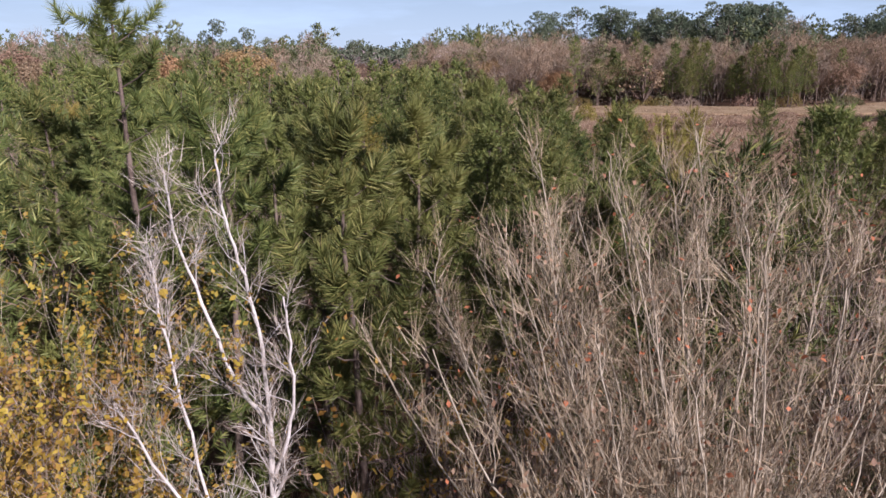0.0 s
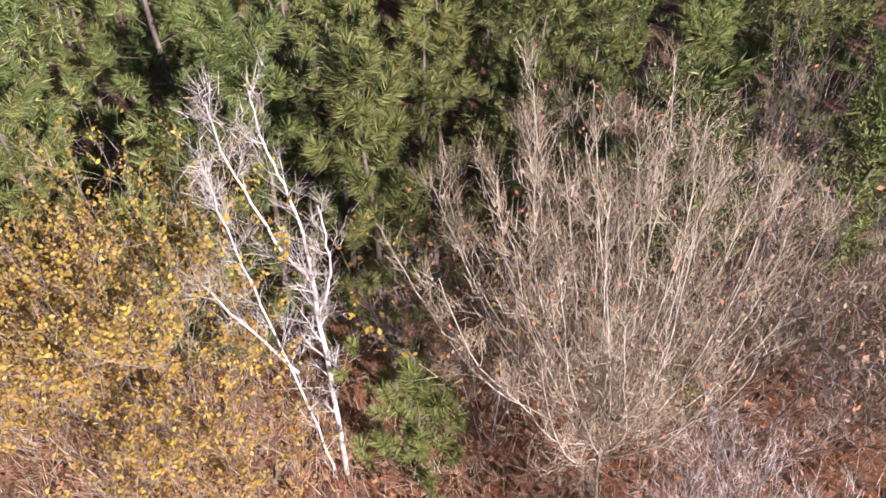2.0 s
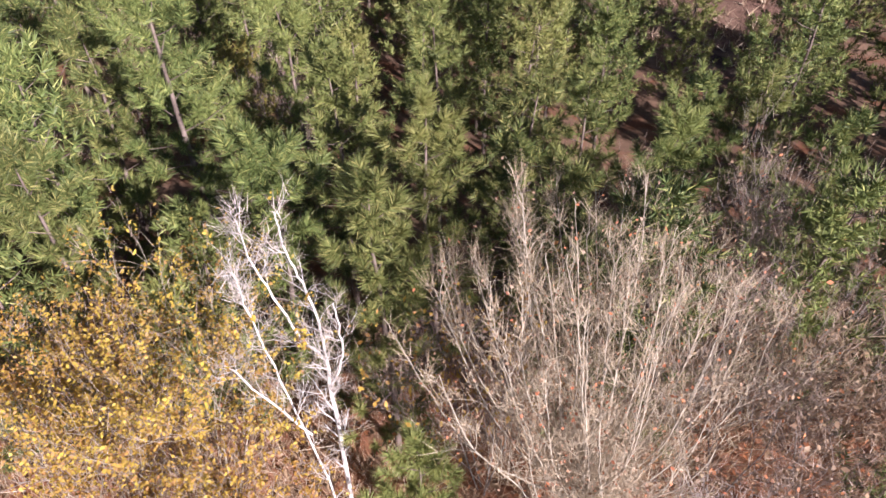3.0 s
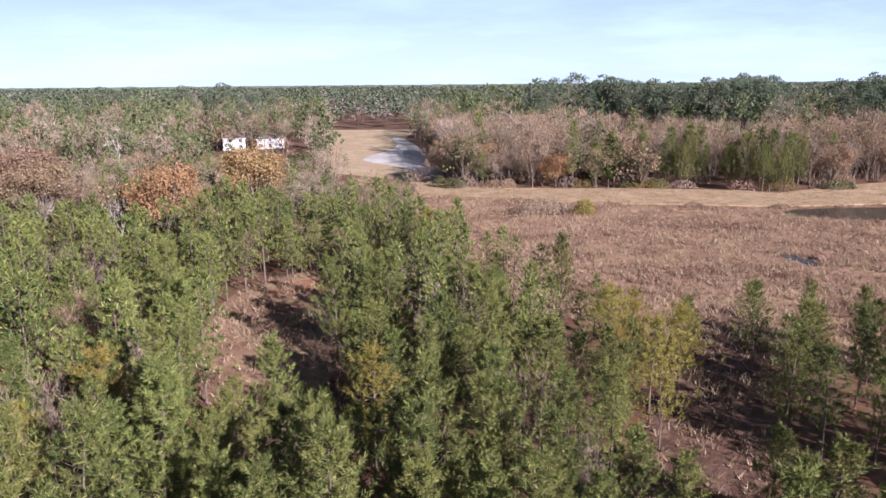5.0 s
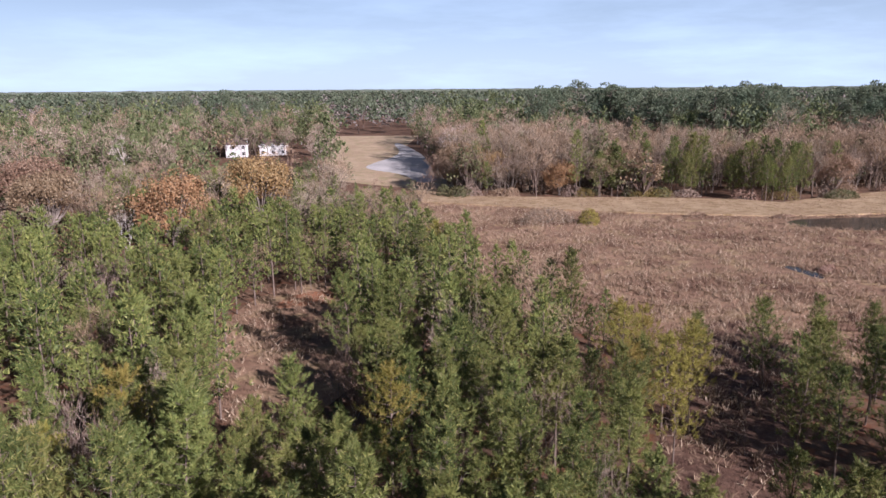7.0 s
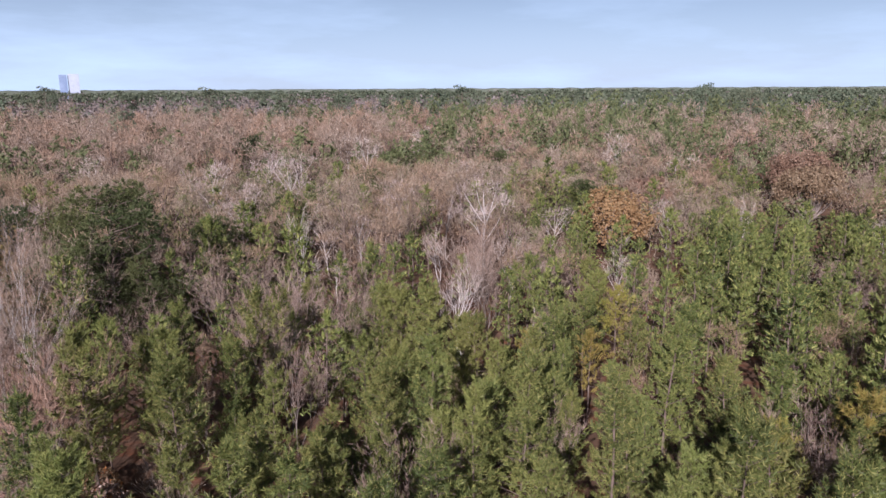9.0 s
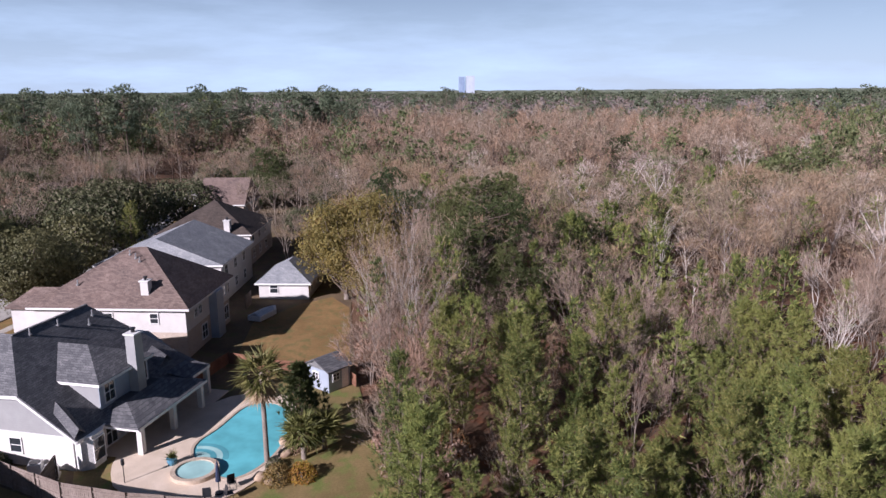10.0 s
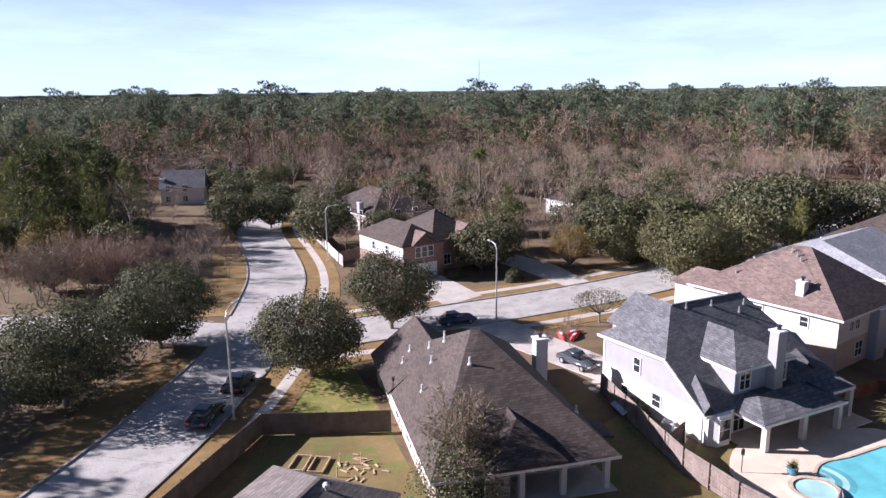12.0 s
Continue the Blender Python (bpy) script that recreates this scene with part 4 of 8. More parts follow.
roof = part("roof", roof_planes([
    [(RX, 3.9, RZ), (8.05, -0.4, 5.7), (EX, -0.4, EZ), (EX, 15.4, EZ), (RX, 12.3, RZ)],
    [(-0.5, -0.4, 5.25), (8.05, -0.4, 5.7), (RX, 3.9, RZ)],
    [(-0.5, -0.4, 5.25), (RX, 3.9, RZ), (RX, 12.3, RZ), (-0.5, 15.4, 5.25)],
    [(RX, 12.3, RZ), (EX, 15.4, EZ), (-0.5, 15.4, 5.25)]]), SHINGLE_GREY, g, "grey shingle roof")
part("rake_board", roof_planes([[(7.95, -0.44, 5.62), (EX, -0.44, EZ - 0.1), (EX, -0.38, EZ - 0.1), (7.95, -0.38, 5.62)]], 0.2), TRIM, g, "white rake board")
part("fascia", roof_planes([[(-0.5, -0.46, 5.27), (8.0, -0.46, 5.7), (8.0, -0.4, 5.7), (-0.5, -0.4, 5.27)]], 0.24), TRIM, g)
part("fascia", boxed(EX - 0.02, EX + 0.06, -0.4, 2.6, 2.4, 2.62), TRIM, g)
# front gable over the street side
part("roof", roof_planes([[(-3.4, 3.0, 5.2), (-3.4, 6.4, 7.6), (3.4, 6.4, 7.6), (0.6, 3.0, 5.2)], [(-3.4, 9.8, 5.2), (-3.4, 6.4, 7.6), (3.4, 6.4, 7.6), (0.6, 9.8, 5.2)]]), SHINGLE_GREY, g)
walls(g, rect(-3.0, 0.0, 3.4, 9.4), 0, 5.0, TAN_BRICK, "tan brick street wing")
# upper back room
walls(g, rect(5.6, 11.6, 3.4, 9.4), 3.0, 5.45, SIDING_GREY, "pale siding upper back room")
part("roof", roof_planes(hip_planes(5.2, 12.05, 3.0, 9.8, 5.5, 7.2, (5.2, 6.4), (8.6, 6.4))), SHINGLE_GREY, g, "grey hipped roof of the upper room")
part("wall", boxed(11.6, 11.66, 3.4, 9.4, 2.9, 5.4), SIDING_BLUE, g, "blue-grey siding")
for a in ((8.3, 12.05, 2.97, 3.05), (8.3, 12.05, 9.75, 9.83), (12.0, 12.08, 3.0, 9.8)):
    part("fascia", boxed(*a, 5.25, 5.46), TRIM, g, "white fascia board")
window(g, "+x", (11.67, 4.5), 4.35, 1.1, 1.5, 2)
window(g, "+x", (11.67, 8.7), 4.35, 0.8, 1.6, 2)
chimney(g, 11.68, 12.5, 6.9, 7.9, 2.6, 8.05, SIDING_GREY, "tall pale siding chimney")
# roof crickets
part("cricket", roof_planes([[(10.2, 0.3, 4.2), (12.3, -0.35, 2.8), (12.4, 0.1, 3.35), (10.0, 0.85, 4.95)], [(10.2, 1.5, 4.2), (12.3, 0.8, 2.8), (12.4, 0.1, 3.35), (10.0, 0.85, 4.95)]], 0.1), SHINGLE_GREY, g, "small raised roof slope")
part("cricket", roof_planes([[(9.9, 11.4, 4.4), (11.3, 11.4, 3.5), (11.3, 12.6, 4.2), (9.9, 12.6, 5.0)], [(9.9, 13.4, 4.4), (11.3, 13.4, 3.5), (11.3, 12.6, 4.2), (9.9, 12.6, 5.0)]], 0.1), SHINGLE_GREY, g, "small raised roof slope")
# covered patio
part("roof", roof_planes([[(12.0, 2.5, 2.6), (15.4, 2.5, 2.5), (12.5, 5.2, 3.3)], [(15.4, 2.5, 2.5), (15.4, 12.0, 2.5), (12.5, 9.6, 3.3), (12.5, 5.2, 3.3)], [(15.4, 12.0, 2.5), (12.0, 12.0, 2.6), (12.5, 9.6, 3.3)], [(12.5, 5.2, 3.3), (12.5, 9.6, 3.3), (11.2, 9.8, 3.3), (11.2, 5.0, 3.3)], [(12.0, 2.5, 2.6), (12.5, 5.2, 3.3), (11.2, 5.0, 3.3)], [(12.0, 12.0, 2.6), (12.5, 9.6, 3.3), (11.2, 9.8, 3.3)]], 0.16), SHINGLE_GREY, g, "low shingle patio roof")
part("roof", roof_planes([[(11.6, 11.4, 3.12), (14.1, 11.4, 2.7), (14.1, 14.8, 2.7), (11.6, 14.8, 3.12)]], 0.16), SHINGLE_GREY, g, "low roof over the side door")
part("fascia", boxed(15.34, 15.44, 2.6, 12.0, 2.22, 2.46), TRIM, g, "white patio beam")
part("fascia", boxed(12.3, 15.4, 2.55, 2.64, 2.2, 2.45), TRIM, g)
part("fascia", boxed(14.04, 14.12, 12.05, 14.8, 2.42, 2.66), TRIM, g)
for x, y in ((14.8, 3.2), (14.8, 7.4), (14.8, 11.5), (13.7, 14.4)):
    part("porch_post", boxed(x, x + 0.45, y - 0.22, y + 0.22, 0, 2.42, bev=0.02), SIDING_WHITE, g, "square white patio post")
walls(g, [(11.8, 0.1), (12.3, 0.1), (12.9, 0.6), (12.9, 1.9), (12.3, 2.4), (11.8, 2.4)], 0, 2.55, TRIM, "white bay")
for y, w in ((0.35, 0.5), (1.25, 1.1), (2.15, 0.5)):
    window(g, "+x", (12.92 if w > 1 else 12.35, y), 1.35, w, 1.7, 1)
for y, w in ((4.0, 1.2), (6.6, 1.9), (9.6, 1.9), (13.0, 1.6)):
    window(g, "+x", (11.82, y), 1.2, w, 1.9, 2)
for x, z, w, h in ((4.4, 3.85, 0.75, 1.25), (6.9, 1.6, 0.95, 1.1), (3.0, 1.0, 0.8, 0.9)):
    window(g, "-y", (-0.01, x), z, w, h, 1)
for x, y in ((4.6, 8.0), (5.0, 11.6), (4.4, 5.2), (5.6, 10.4)):
    vent_pipe(g, x, y, EZ + 0.68 * (EX - x))
part("ridge_cap", boxed(RX - 0.12, RX + 0.12, 3.9, 12.3, RZ - 0.05, RZ + 0.05), SHINGLE_GREY, g)
part("patio_floor", boxed(11.8, 15.6, 2.4, 15.2, -0.04, 0.08), DECK, g)

# brown-roofed two-storey neighbour
b = homestead("brown_roof_house", (-72.3, -38.3), (0.12, 0.99), "two-storey white and tan brick house under a brown hipped roof")
walls(b, rect(0.5, 16.5, 0.5, 12.8), 0, 2.8, TAN_BRICK, "tan brick lower wall")
walls(b, rect(0.5, 16.5, 0.5, 12.8), 2.8, 5.35, SIDING_WHITE, "white siding upper wall")
part("roof", roof_planes(hip_planes(0, 17.1, 0, 13.4, 5.5, 10.4, (8.2, 6.4), (9.9, 7.0))), SHINGLE_BROWN, b, "brown shingle hipped roof")
part("roof", roof_planes(hip_planes(-2.6, 3.0, 0.5, 5.0, 5.3, 6.9, (-0.6, 2.75), (3.0, 2.75))), SHINGLE_BROWN, b)
walls(b, rect(-2.2, 0.5, 0.9, 4.6), 0, 5.15, SIDING_WHITE)
fascia(b, 0, 17.1, 0, 13.4, 5.52)
chimney(b, 11.6, 12.4, 1.4, 2.3, 5.6, 7.9)
for y, z, w, h in ((3.0, 4.2, 0.7, 0.9), (4.2, 4.2, 0.7, 0.9), (9.5, 1.5, 1.6, 1.7), (11.2, 4.2, 1.2, 1.2), (5.0, 1.5, 1.4, 1.5), (11.6, 1.5, 1.2, 1.6)):
    window(b, "+x", (16.52, y), z, w, h, 2)
for x, z, w, h in ((8.4, 4.3, 0.8, 1.0), (13.2, 4.3, 0.8, 1.0)):
    window(b, "-y", (0.48, x), z, w, h, 1)
part("wall", boxed(16.5, 17.4, 6.8, 8.8, 0, 5.3), SIDING_BLUE, b, "blue-grey siding bay")
for x, y in ((9.4, 5.4), (10.0, 5.0), (8.6, 5.8), (4.4, 2.4)):
    vent_pipe(b, x, y, 5.5 + 4.9 * min(y / 6.7, (17.1 - x) / 7.2, x / 8.2))

# dark-roofed single-storey house in front
d = homestead("dark_roof_house", (-37.3, -50.2), (0.476, 0.88), "single-storey brick house under a large dark brown hipped roof")
walls(d, [(0.6, 0.5), (21.6, 0.5), (21.6, 5.6), (18.8, 5.6), (18.8, 12.8), (0.6, 12.8)], 0, 2.55, TAN_BRICK, "tan brick wall")
EV, RV = 2.7, 8.25
part("roof", roof_planes(hip_planes(-0.8, 22.3, 0.0, 13.3, EV, RV, (10.0, 6.3), (10.2, 7.0))), SHINGLE_DARK, d, "dark brown shingle hipped roof")
part("roof", roof_planes([[(-1.4, -0.2, EV + 0.01), (-1.4, 4.1, 6.1), (8.0, 4.1, 6.1), (8.0, -0.2, EV + 0.01)], [(-1.4, 8.4, EV), (-1.4, 4.1, 6.1), (7.0, 4.1, 6.1), (7.0, 8.4, EV)]]), SHINGLE_DARK, d, "dark gable over the garage")
bm = bmesh.new()
tri = [(-1.0, 0.3, 2.5), (-1.0, 7.9, 2.5), (-1.0, 4.1, 5.6)]
v1 = [bm.verts.new(p) for p in tri]
v2 = [bm.verts.new((p[0] + 0.9, p[1], p[2])) for p in tri]
bm.faces.new(v1), bm.faces.new(v2[::-1])
for i in range(3):
    bm.faces.new((v1[i], v2[i], v2[(i + 1) % 3], v1[(i + 1) % 3]))
bmesh.ops.recalc_face_normals(bm, faces=bm.faces)
part("gable_wall", bm, TAN_BRICK, d)
walls(d, rect(-1.0, 0.6, 0.3, 7.9), 0, 2.5, TAN_BRICK)
part("roof", roof_planes(hip_planes(15.0, 22.4, 4.2, 9.4, 2.95, 4.9, (15.0, 6.8), (19.4, 6.8)), 0.2), SHINGLE_DARK, d, "dark raised roof over the back room")
part("roof", roof_planes([[(16.8, 12.4, 3.1), (19.4, 12.4, 2.85), (19.4, 14.3, 2.55), (16.8, 14.3, 2.6)]]), SHINGLE_DARK, d)
fascia(d, -0.8, 22.3, 0, 13.3, EV + 0.03)
for y in (6.4, 9.4, 12.6):
    part("porch_post", boxed(21.4, 21.8, y - 0.2, y + 0.2, 0, 2.5, bev=0.02), SIDING_WHITE, d, "square white patio post")
part("patio_floor", boxed(18.8, 22.2, 5.6, 13.2, -0.04, 0.06), PAVING, d)
for y, w in ((7.6, 1.8), (11.0, 2.2)):
    window(d, "+x", (18.82, y), 1.25, w, 1.9, 2)
window(d, "+x", (21.62, 3.0), 1.45, 1.6, 1.4, 2)
for x in (4.0, 8.5, 13.0, 17.5):
    window(d, "-y", (0.48, x), 1.45, 1.2, 1.4, 2)
chimney(d, 5.4, 6.4, 13.4, 14.5, 0, 5.3, SIDING_WHITE)
for x, y in ((4.6, 2.4), (7.0, 3.6), (8.2, 4.6), (6.6, 5.0), (9.4, 3.2), (13.5, 5.2), (17.0, 12.4), (12.0, 1.8), (5.4, 1.6)):
    vent_pipe(d, x, y, h=0.6, r=0.08, mat=PLASTIC_WHITE, z=EV + 5.55 * min(y / 6.3, (13.3 - y) / 6.3, (x + 0.8) / 10.8, (22.3 - x) / 12.1))

# brick house over the street
r = homestead("brick_house", (-62.6, -77.0), (-0.14, -0.99), "two-storey red brick house with white siding and dark roof", "house")
r.matrix_basis = r.matrix_basis @ Matrix.Diagonal((1, -1, 1, 1))
walls(r, rect(0.4, 13.6, 0.4, 7.4), 0, 2.7, RED_BRICK, "red brick lower wall")
walls(r, rect(0.4, 13.6, 0.4, 7.4), 2.7, 5.1, SIDING_WHITE, "white siding gable side")
part("wall", boxed(0.33, 0.42, 0.4, 7.4, 2.6, 5.1), RED_BRICK, r, "red brick front wall")
walls(r, rect(2.4, 13.6, 7.4, 15.4), 0, 5.1, RED_BRICK)
part("roof", roof_planes(hip_planes(0, 14, 0, 7.9, 5.2, 7.6, (3.6, 3.9), (9.8, 3.9))), SHINGLE_DARK, r, "brown-black shingle roof")
part("roof", roof_planes(hip_planes(2.0, 14, 6.5, 15.8, 5.2, 8.3, (6.8, 10.2), (9.4, 12.2))), SHINGLE_DARK, r, "dark shingle roof")
part("roof", roof_planes([[(-0.4, 1.6, 5.2), (-0.4, 3.9, 6.9), (5, 3.9, 6.9), (5, 1.6, 5.2)], [(-0.4, 6.2, 5.2), (-0.4, 3.9, 6.9), (5, 3.9, 6.9), (5, 6.2, 5.2)]]), SHINGLE_BROWN, r)
part("gable_wall", roof_planes([[(-0.05, 1.9, 5.1), (-0.05, 3.9, 6.55), (-0.05, 5.9, 5.1)]], 0.1), RED_BRICK, r)
part("roof", roof_planes([[(1.4, 10.6, 5.2), (1.4, 12.9, 6.9), (7, 12.9, 6.9), (7, 10.6, 5.2)], [(1.4, 15.2, 5.2), (1.4, 12.9, 6.9), (7, 12.9, 6.9), (7, 15.2, 5.2)]]), SHINGLE_BROWN, r)
for y in (2.9, 4.0, 5.1):
    window(r, "-x", (0.32, y), 3.9, 0.85, 1.5, 1)
part("garage_door", boxed(0.28, 0.36, 1.4, 6.2, 0, 2.2), TRIM, r, "white panelled garage door")
for y in (9.5, 12.5):
    window(r, "-x", (2.38, y), 1.6, 1.2, 1.5, 2)
for x in (5.0, 9.0):
    window(r, "-y", (0.38, x), 3.9, 0.8, 1.1, 1)


def plain_house(name, at, way, deep, wide, eave, ridge, roof_mat, wall_mat, label, along="x", gable=False, chim=False, low=None):
    h = homestead(name, at, way, label)
    walls(h, rect(0.4, deep - 0.4, 0.4, wide - 0.4), 0, eave - 0.1, wall_mat)
    if low:
        walls(h, rect(0.36, deep - 0.36, 0.36, wide - 0.36), 0, eave * 0.5, low)
    k = 0.02 if gable else 0.5 * (min(deep, wide) / (deep if along == "x" else wide))
    if along == "x":
        a, c = (deep * k, wide / 2), (deep * (1 - k), wide / 2)
    else:
        a, c = (deep / 2, wide * k), (deep / 2, wide * (1 - k))
    part("roof", roof_planes(hip_planes(0, deep, 0, wide, eave, ridge, a, c)), roof_mat, h)
    fascia(h, 0, deep, 0, wide, eave + 0.02)
    for i in range(int(wide / 4)):
        for f, x in (("+x", deep - 0.38), ("-x", 0.38)):
            for z in ([1.5] if eave < 4 else [1.5, 4.1]):
                window(h, f, (x, 2.2 + 4 * i), z, 1.1, 1.3, 2)
    for i in range(int(deep / 4.5)):
        window(h, "-y", (0.38, 2.4 + 4.4 * i), 1.5 if eave < 4 else 4.1, 1.0, 1.2, 1)
    if chim:
        chimney(h, deep * 0.72, deep * 0.72 + 0.9, 0.2, 1.2, 0, eave + 2.1)
    return h


plain_house("pale_roof_house", (-91.5, -39.5), (0.08, 0.997), 17.0, 14.5, 5.2, 8.6, SHINGLE_PALE, SIDING_WHITE, "two-storey white house under a pale grey roof", "y", True)
plain_house("garage_building", (-91.6, -19.0), (0.1, 0.995), 7.4, 10.0, 2.3, 4.5, SHINGLE_PALE, SIDING_WHITE, "low white outbuilding with a pale grey roof", "y")
plain_house("dark_far_house", (-112.0, -38.5), (0.06, 0.998), 15.5, 15.0, 5.0, 9.4, SHINGLE_DARK, SIDING_WHITE, "two-storey house with dark roof and white siding above brick", "y", False, True, TAN_BRICK)
plain_house("gabled_house", (-141.0, -40.0), (0.06, 0.998), 10.0, 13.0, 5.2, 9.8, SHINGLE_BROWN, TAN_BRICK, "far brick house with a steep gabled roof", "x", True)
plain_house("hidden_house", (-158.0, -86.0), (0.2, 0.98), 12.0, 16.0, 4.0, 7.2, SHINGLE_BROWN, TAN_BRICK, "far house with a brown roof among trees", "y")
plain_house("hidden_house", (-80.0, -125.0), (0.08, 0.997), 20.0, 15.0, 4.0, 8.0, SHINGLE_DARK, TAN_BRICK, "dark brown-roofed house behind a pale fence", "x", False, True)
plain_house("hidden_house", (-122.0, -100.0), (0.2, 0.98), 12.0, 15.0, 3.4, 6.2, SHINGLE_DARK, SIDING_WHITE, "low dark-roofed house among trees", "y")
plain_house("hidden_house", (-70.5, -182.0), (0.55, 0.83), 9.0, 11.0, 4.2, 8.2, SHINGLE_GREY, SIDING_WHITE, "far white house with a pale gable", "y", True, True)
plain_house("hidden_house", (-104.0, -205.0), (0.5, -0.85), 14.0, 20.0, 4.8, 8.0, SHINGLE_DARK, TAN_BRICK, "far dark-roofed house in the trees", "y")
plain_house("hidden_house", (-118.0, -250.0), (0.4, -0.9), 14.0, 20.0, 4.8, 8.0, SHINGLE_DARK, TAN_BRICK, "far dark-roofed house in the trees", "y")
plain_house("hidden_house", (-13.0, -115.0), (0.8, -0.6), 12.0, 16.0, 3.0, 6.2, SHINGLE_DARK, TAN_BRICK, "dark-roofed house in deep shade", "y")
# far white houses over the pines
plain_house("white_farmhouse", (-82.5, 290.0), (-0.29, 0.957), 13.0, 9.5, 5.0, 8.6, SHINGLE_BROWN, SIDING_WHITE, "far white gabled house with a chimney", "x", True, True)
plain_house("white_bungalow", (-68.0, 297.0), (-0.25, 0.968), 11.0, 12.0, 4.2, 6.6, SHINGLE_BROWN, SIDING_WHITE, "far low white house with a brown roof", "y")
# ---- yards, pool and street things ----
def top_with_hole(outer, inner, z0, z1):
    bm = bmesh.new()
    loops = []
    for poly in (outer, inner):
        vs = [bm.verts.new((x, y, z1)) for x, y in poly]
        loops.append([bm.edges.new((vs[i], vs[(i + 1) % len(vs)])) for i in range(len(vs))])
    bmesh.ops.triangle_fill(bm, edges=[e for l in loops for e in l], use_beauty=True)
    for l in loops:
        r = bmesh.ops.extrude_edge_only(bm, edges=l)
        for v in r["geom"]:
            if isinstance(v, bmesh.types.BMVert):
                v.co.z = z0
    bmesh.ops.recalc_face_normals(bm, faces=bm.faces)
    return bm


def ring_of(poly, d):
    """The outline moved outwards by d."""
    p = np.array(poly)
    area = 0.5 * np.sum(p[:, 0] * np.roll(p[:, 1], -1) - np.roll(p[:, 0], -1) * p[:, 1])
    w = unit(np.roll(p, -1, 0) - np.roll(p, 1, 0))
    out = np.c_[w[:, 1], -w[:, 0]] * (1 if area > 0 else -1)
    return [tuple(q) for q in p + d * out]


POOL = smooth_ring([(-49.6, -15.6), (-52.0, -16.2), (-54.2, -15.0), (-56.2, -14.4), (-58.6, -13.6), (-59.4, -11.8), (-57.6, -9.8), (-54.0, -9.2), (-50.6, -9.6), (-48.4, -10.4), (-46.6, -11.8), (-46.9, -13.2), (-48.6, -14.2)], 2)
DECK_EDGE = smooth_ring([(-45.6, -20.0), (-48.6, -21.4), (-50.6, -21.6), (-54, -20.3), (-60.5, -16.2), (-61.6, -13.0), (-60.3, -9.7), (-57, -9.0), (-51.5, -9.0), (-48.6, -9.3), (-45.6, -10.6), (-43.6, -12.6), (-44.2, -15.0), (-44.6, -17.5)], 1)
tagged(part("pool_deck", top_with_hole(DECK_EDGE, ring_of(POOL, 0.3), 0.0, 0.14), DECK, None), "pale sandy concrete deck round the pool", "pool deck", "", "structure")
pool = empty("swimming_pool", Matrix.Identity(4), "free-form turquoise swimming pool with stone coping", "swimming pool")
part("coping", top_with_hole(ring_of(POOL, 0.3), ring_of(POOL, 0.08), 0.0, 0.17), COPING, pool, "pale tan stone coping")
part("water", slab(bmesh.new(), ring_of(POOL, 0.09), 0.0, 0.1), POOL_WATER, pool, "turquoise pool water")
for i, r in enumerate((2.5, 2.05, 1.6, 1.15)):
    pts = [(-49.6 + r * math.cos(a), -15.6 + r * math.sin(a)) for a in np.radians(np.linspace(85, 190, 14))]
    part("pool_step", slab(bmesh.new(), pts + [(-49.6, -15.4)], 0.09, 0.104 + 0.005 * i), POOL_SHALLOW if i % 2 else POOL_STEP, pool, "pale shallow step")

spa = empty("hot_tub", pose(-47.6, -15.0, 0), "round stone spa raised beside the pool", "hot tub")
circ = lambda r, n=28: [(r * math.cos(i * 6.2832 / n), r * math.sin(i * 6.2832 / n)) for i in range(n)]
part("rim", top_with_hole(circ(1.7), circ(1.36), 0.0, 0.45), COPING, spa, "tan stone rim")
part("water", slab(bmesh.new(), circ(1.37), 0.05, 0.36), POOL_SHALLOW, spa, "pale green water")

umb = empty("parasol", pose(-44.7, -12.6, 0.14), "closed navy parasol by the pool", "parasol")
part("pole", rods([(0, 0, 0), (0, 0, 2.5)], 0.03), DARK_METAL, umb)
part("canopy", rods([(0, 0, 0.95), (0, 0, 1.3), (0, 0, 2.1), (0, 0, 2.45)], [0.2, 0.17, 0.1, 0.03], 8), BLUE_CLOTH, umb, "folded navy cloth")
part("base", rods([(0, 0, 0), (0, 0, 0.1)], 0.28, 12), DARK_METAL, umb)


def patio_chair():
    c = empty("patio_chair", Matrix.Identity(4), "dark metal patio chair with mesh seat", "chair", "patio chairs")
    part("seat", boxed(-0.27, 0.27, -0.27, 0.27, 0.4, 0.45, bev=0.02), DARK_METAL, c)
    part("backrest", boxed(-0.27, 0.27, -0.05, 0.0, 0.45, 1.0, m=pose(0, -0.25, 0, -12) @ pose(0, 0, 0), bev=0.015), DARK_METAL, c)
    for x in (-0.24, 0.24):
        for y in (-0.24, 0.24):
            part("leg", rods([(x, y, 0), (x, y, 0.42)], 0.02, 6), DARK_METAL, c)
        part("armrest", rods([(x, -0.26, 0.68), (x, 0.24, 0.66), (x, 0.24, 0.42)], 0.022, 6), DARK_METAL, c)
    return c


chair = patio_chair()
place_all(chair, [pose(-43.9, -13.2, 0.14, rz=100), pose(-44.0, -11.8, 0.14, rz=30), pose(-45.4, -11.9, 0.14, rz=-60), pose(-52.5, -23.2, 0.1, rz=200), pose(-54.6, -22.0, 0.1, rz=120)])
tb = empty("patio_table", pose(-53.6, -22.8, 0.1), "white round table under the patio roof", "table")
part("tabletop", rods([(0, 0, 0.7), (0, 0, 0.75)], 0.6, 20), PLASTIC_WHITE, tb)
part("pedestal", rods([(0, 0, 0), (0, 0, 0.08), (0, 0, 0.12), (0, 0, 0.7)], [0.28, 0.26, 0.05, 0.05], 10), DARK_METAL, tb)

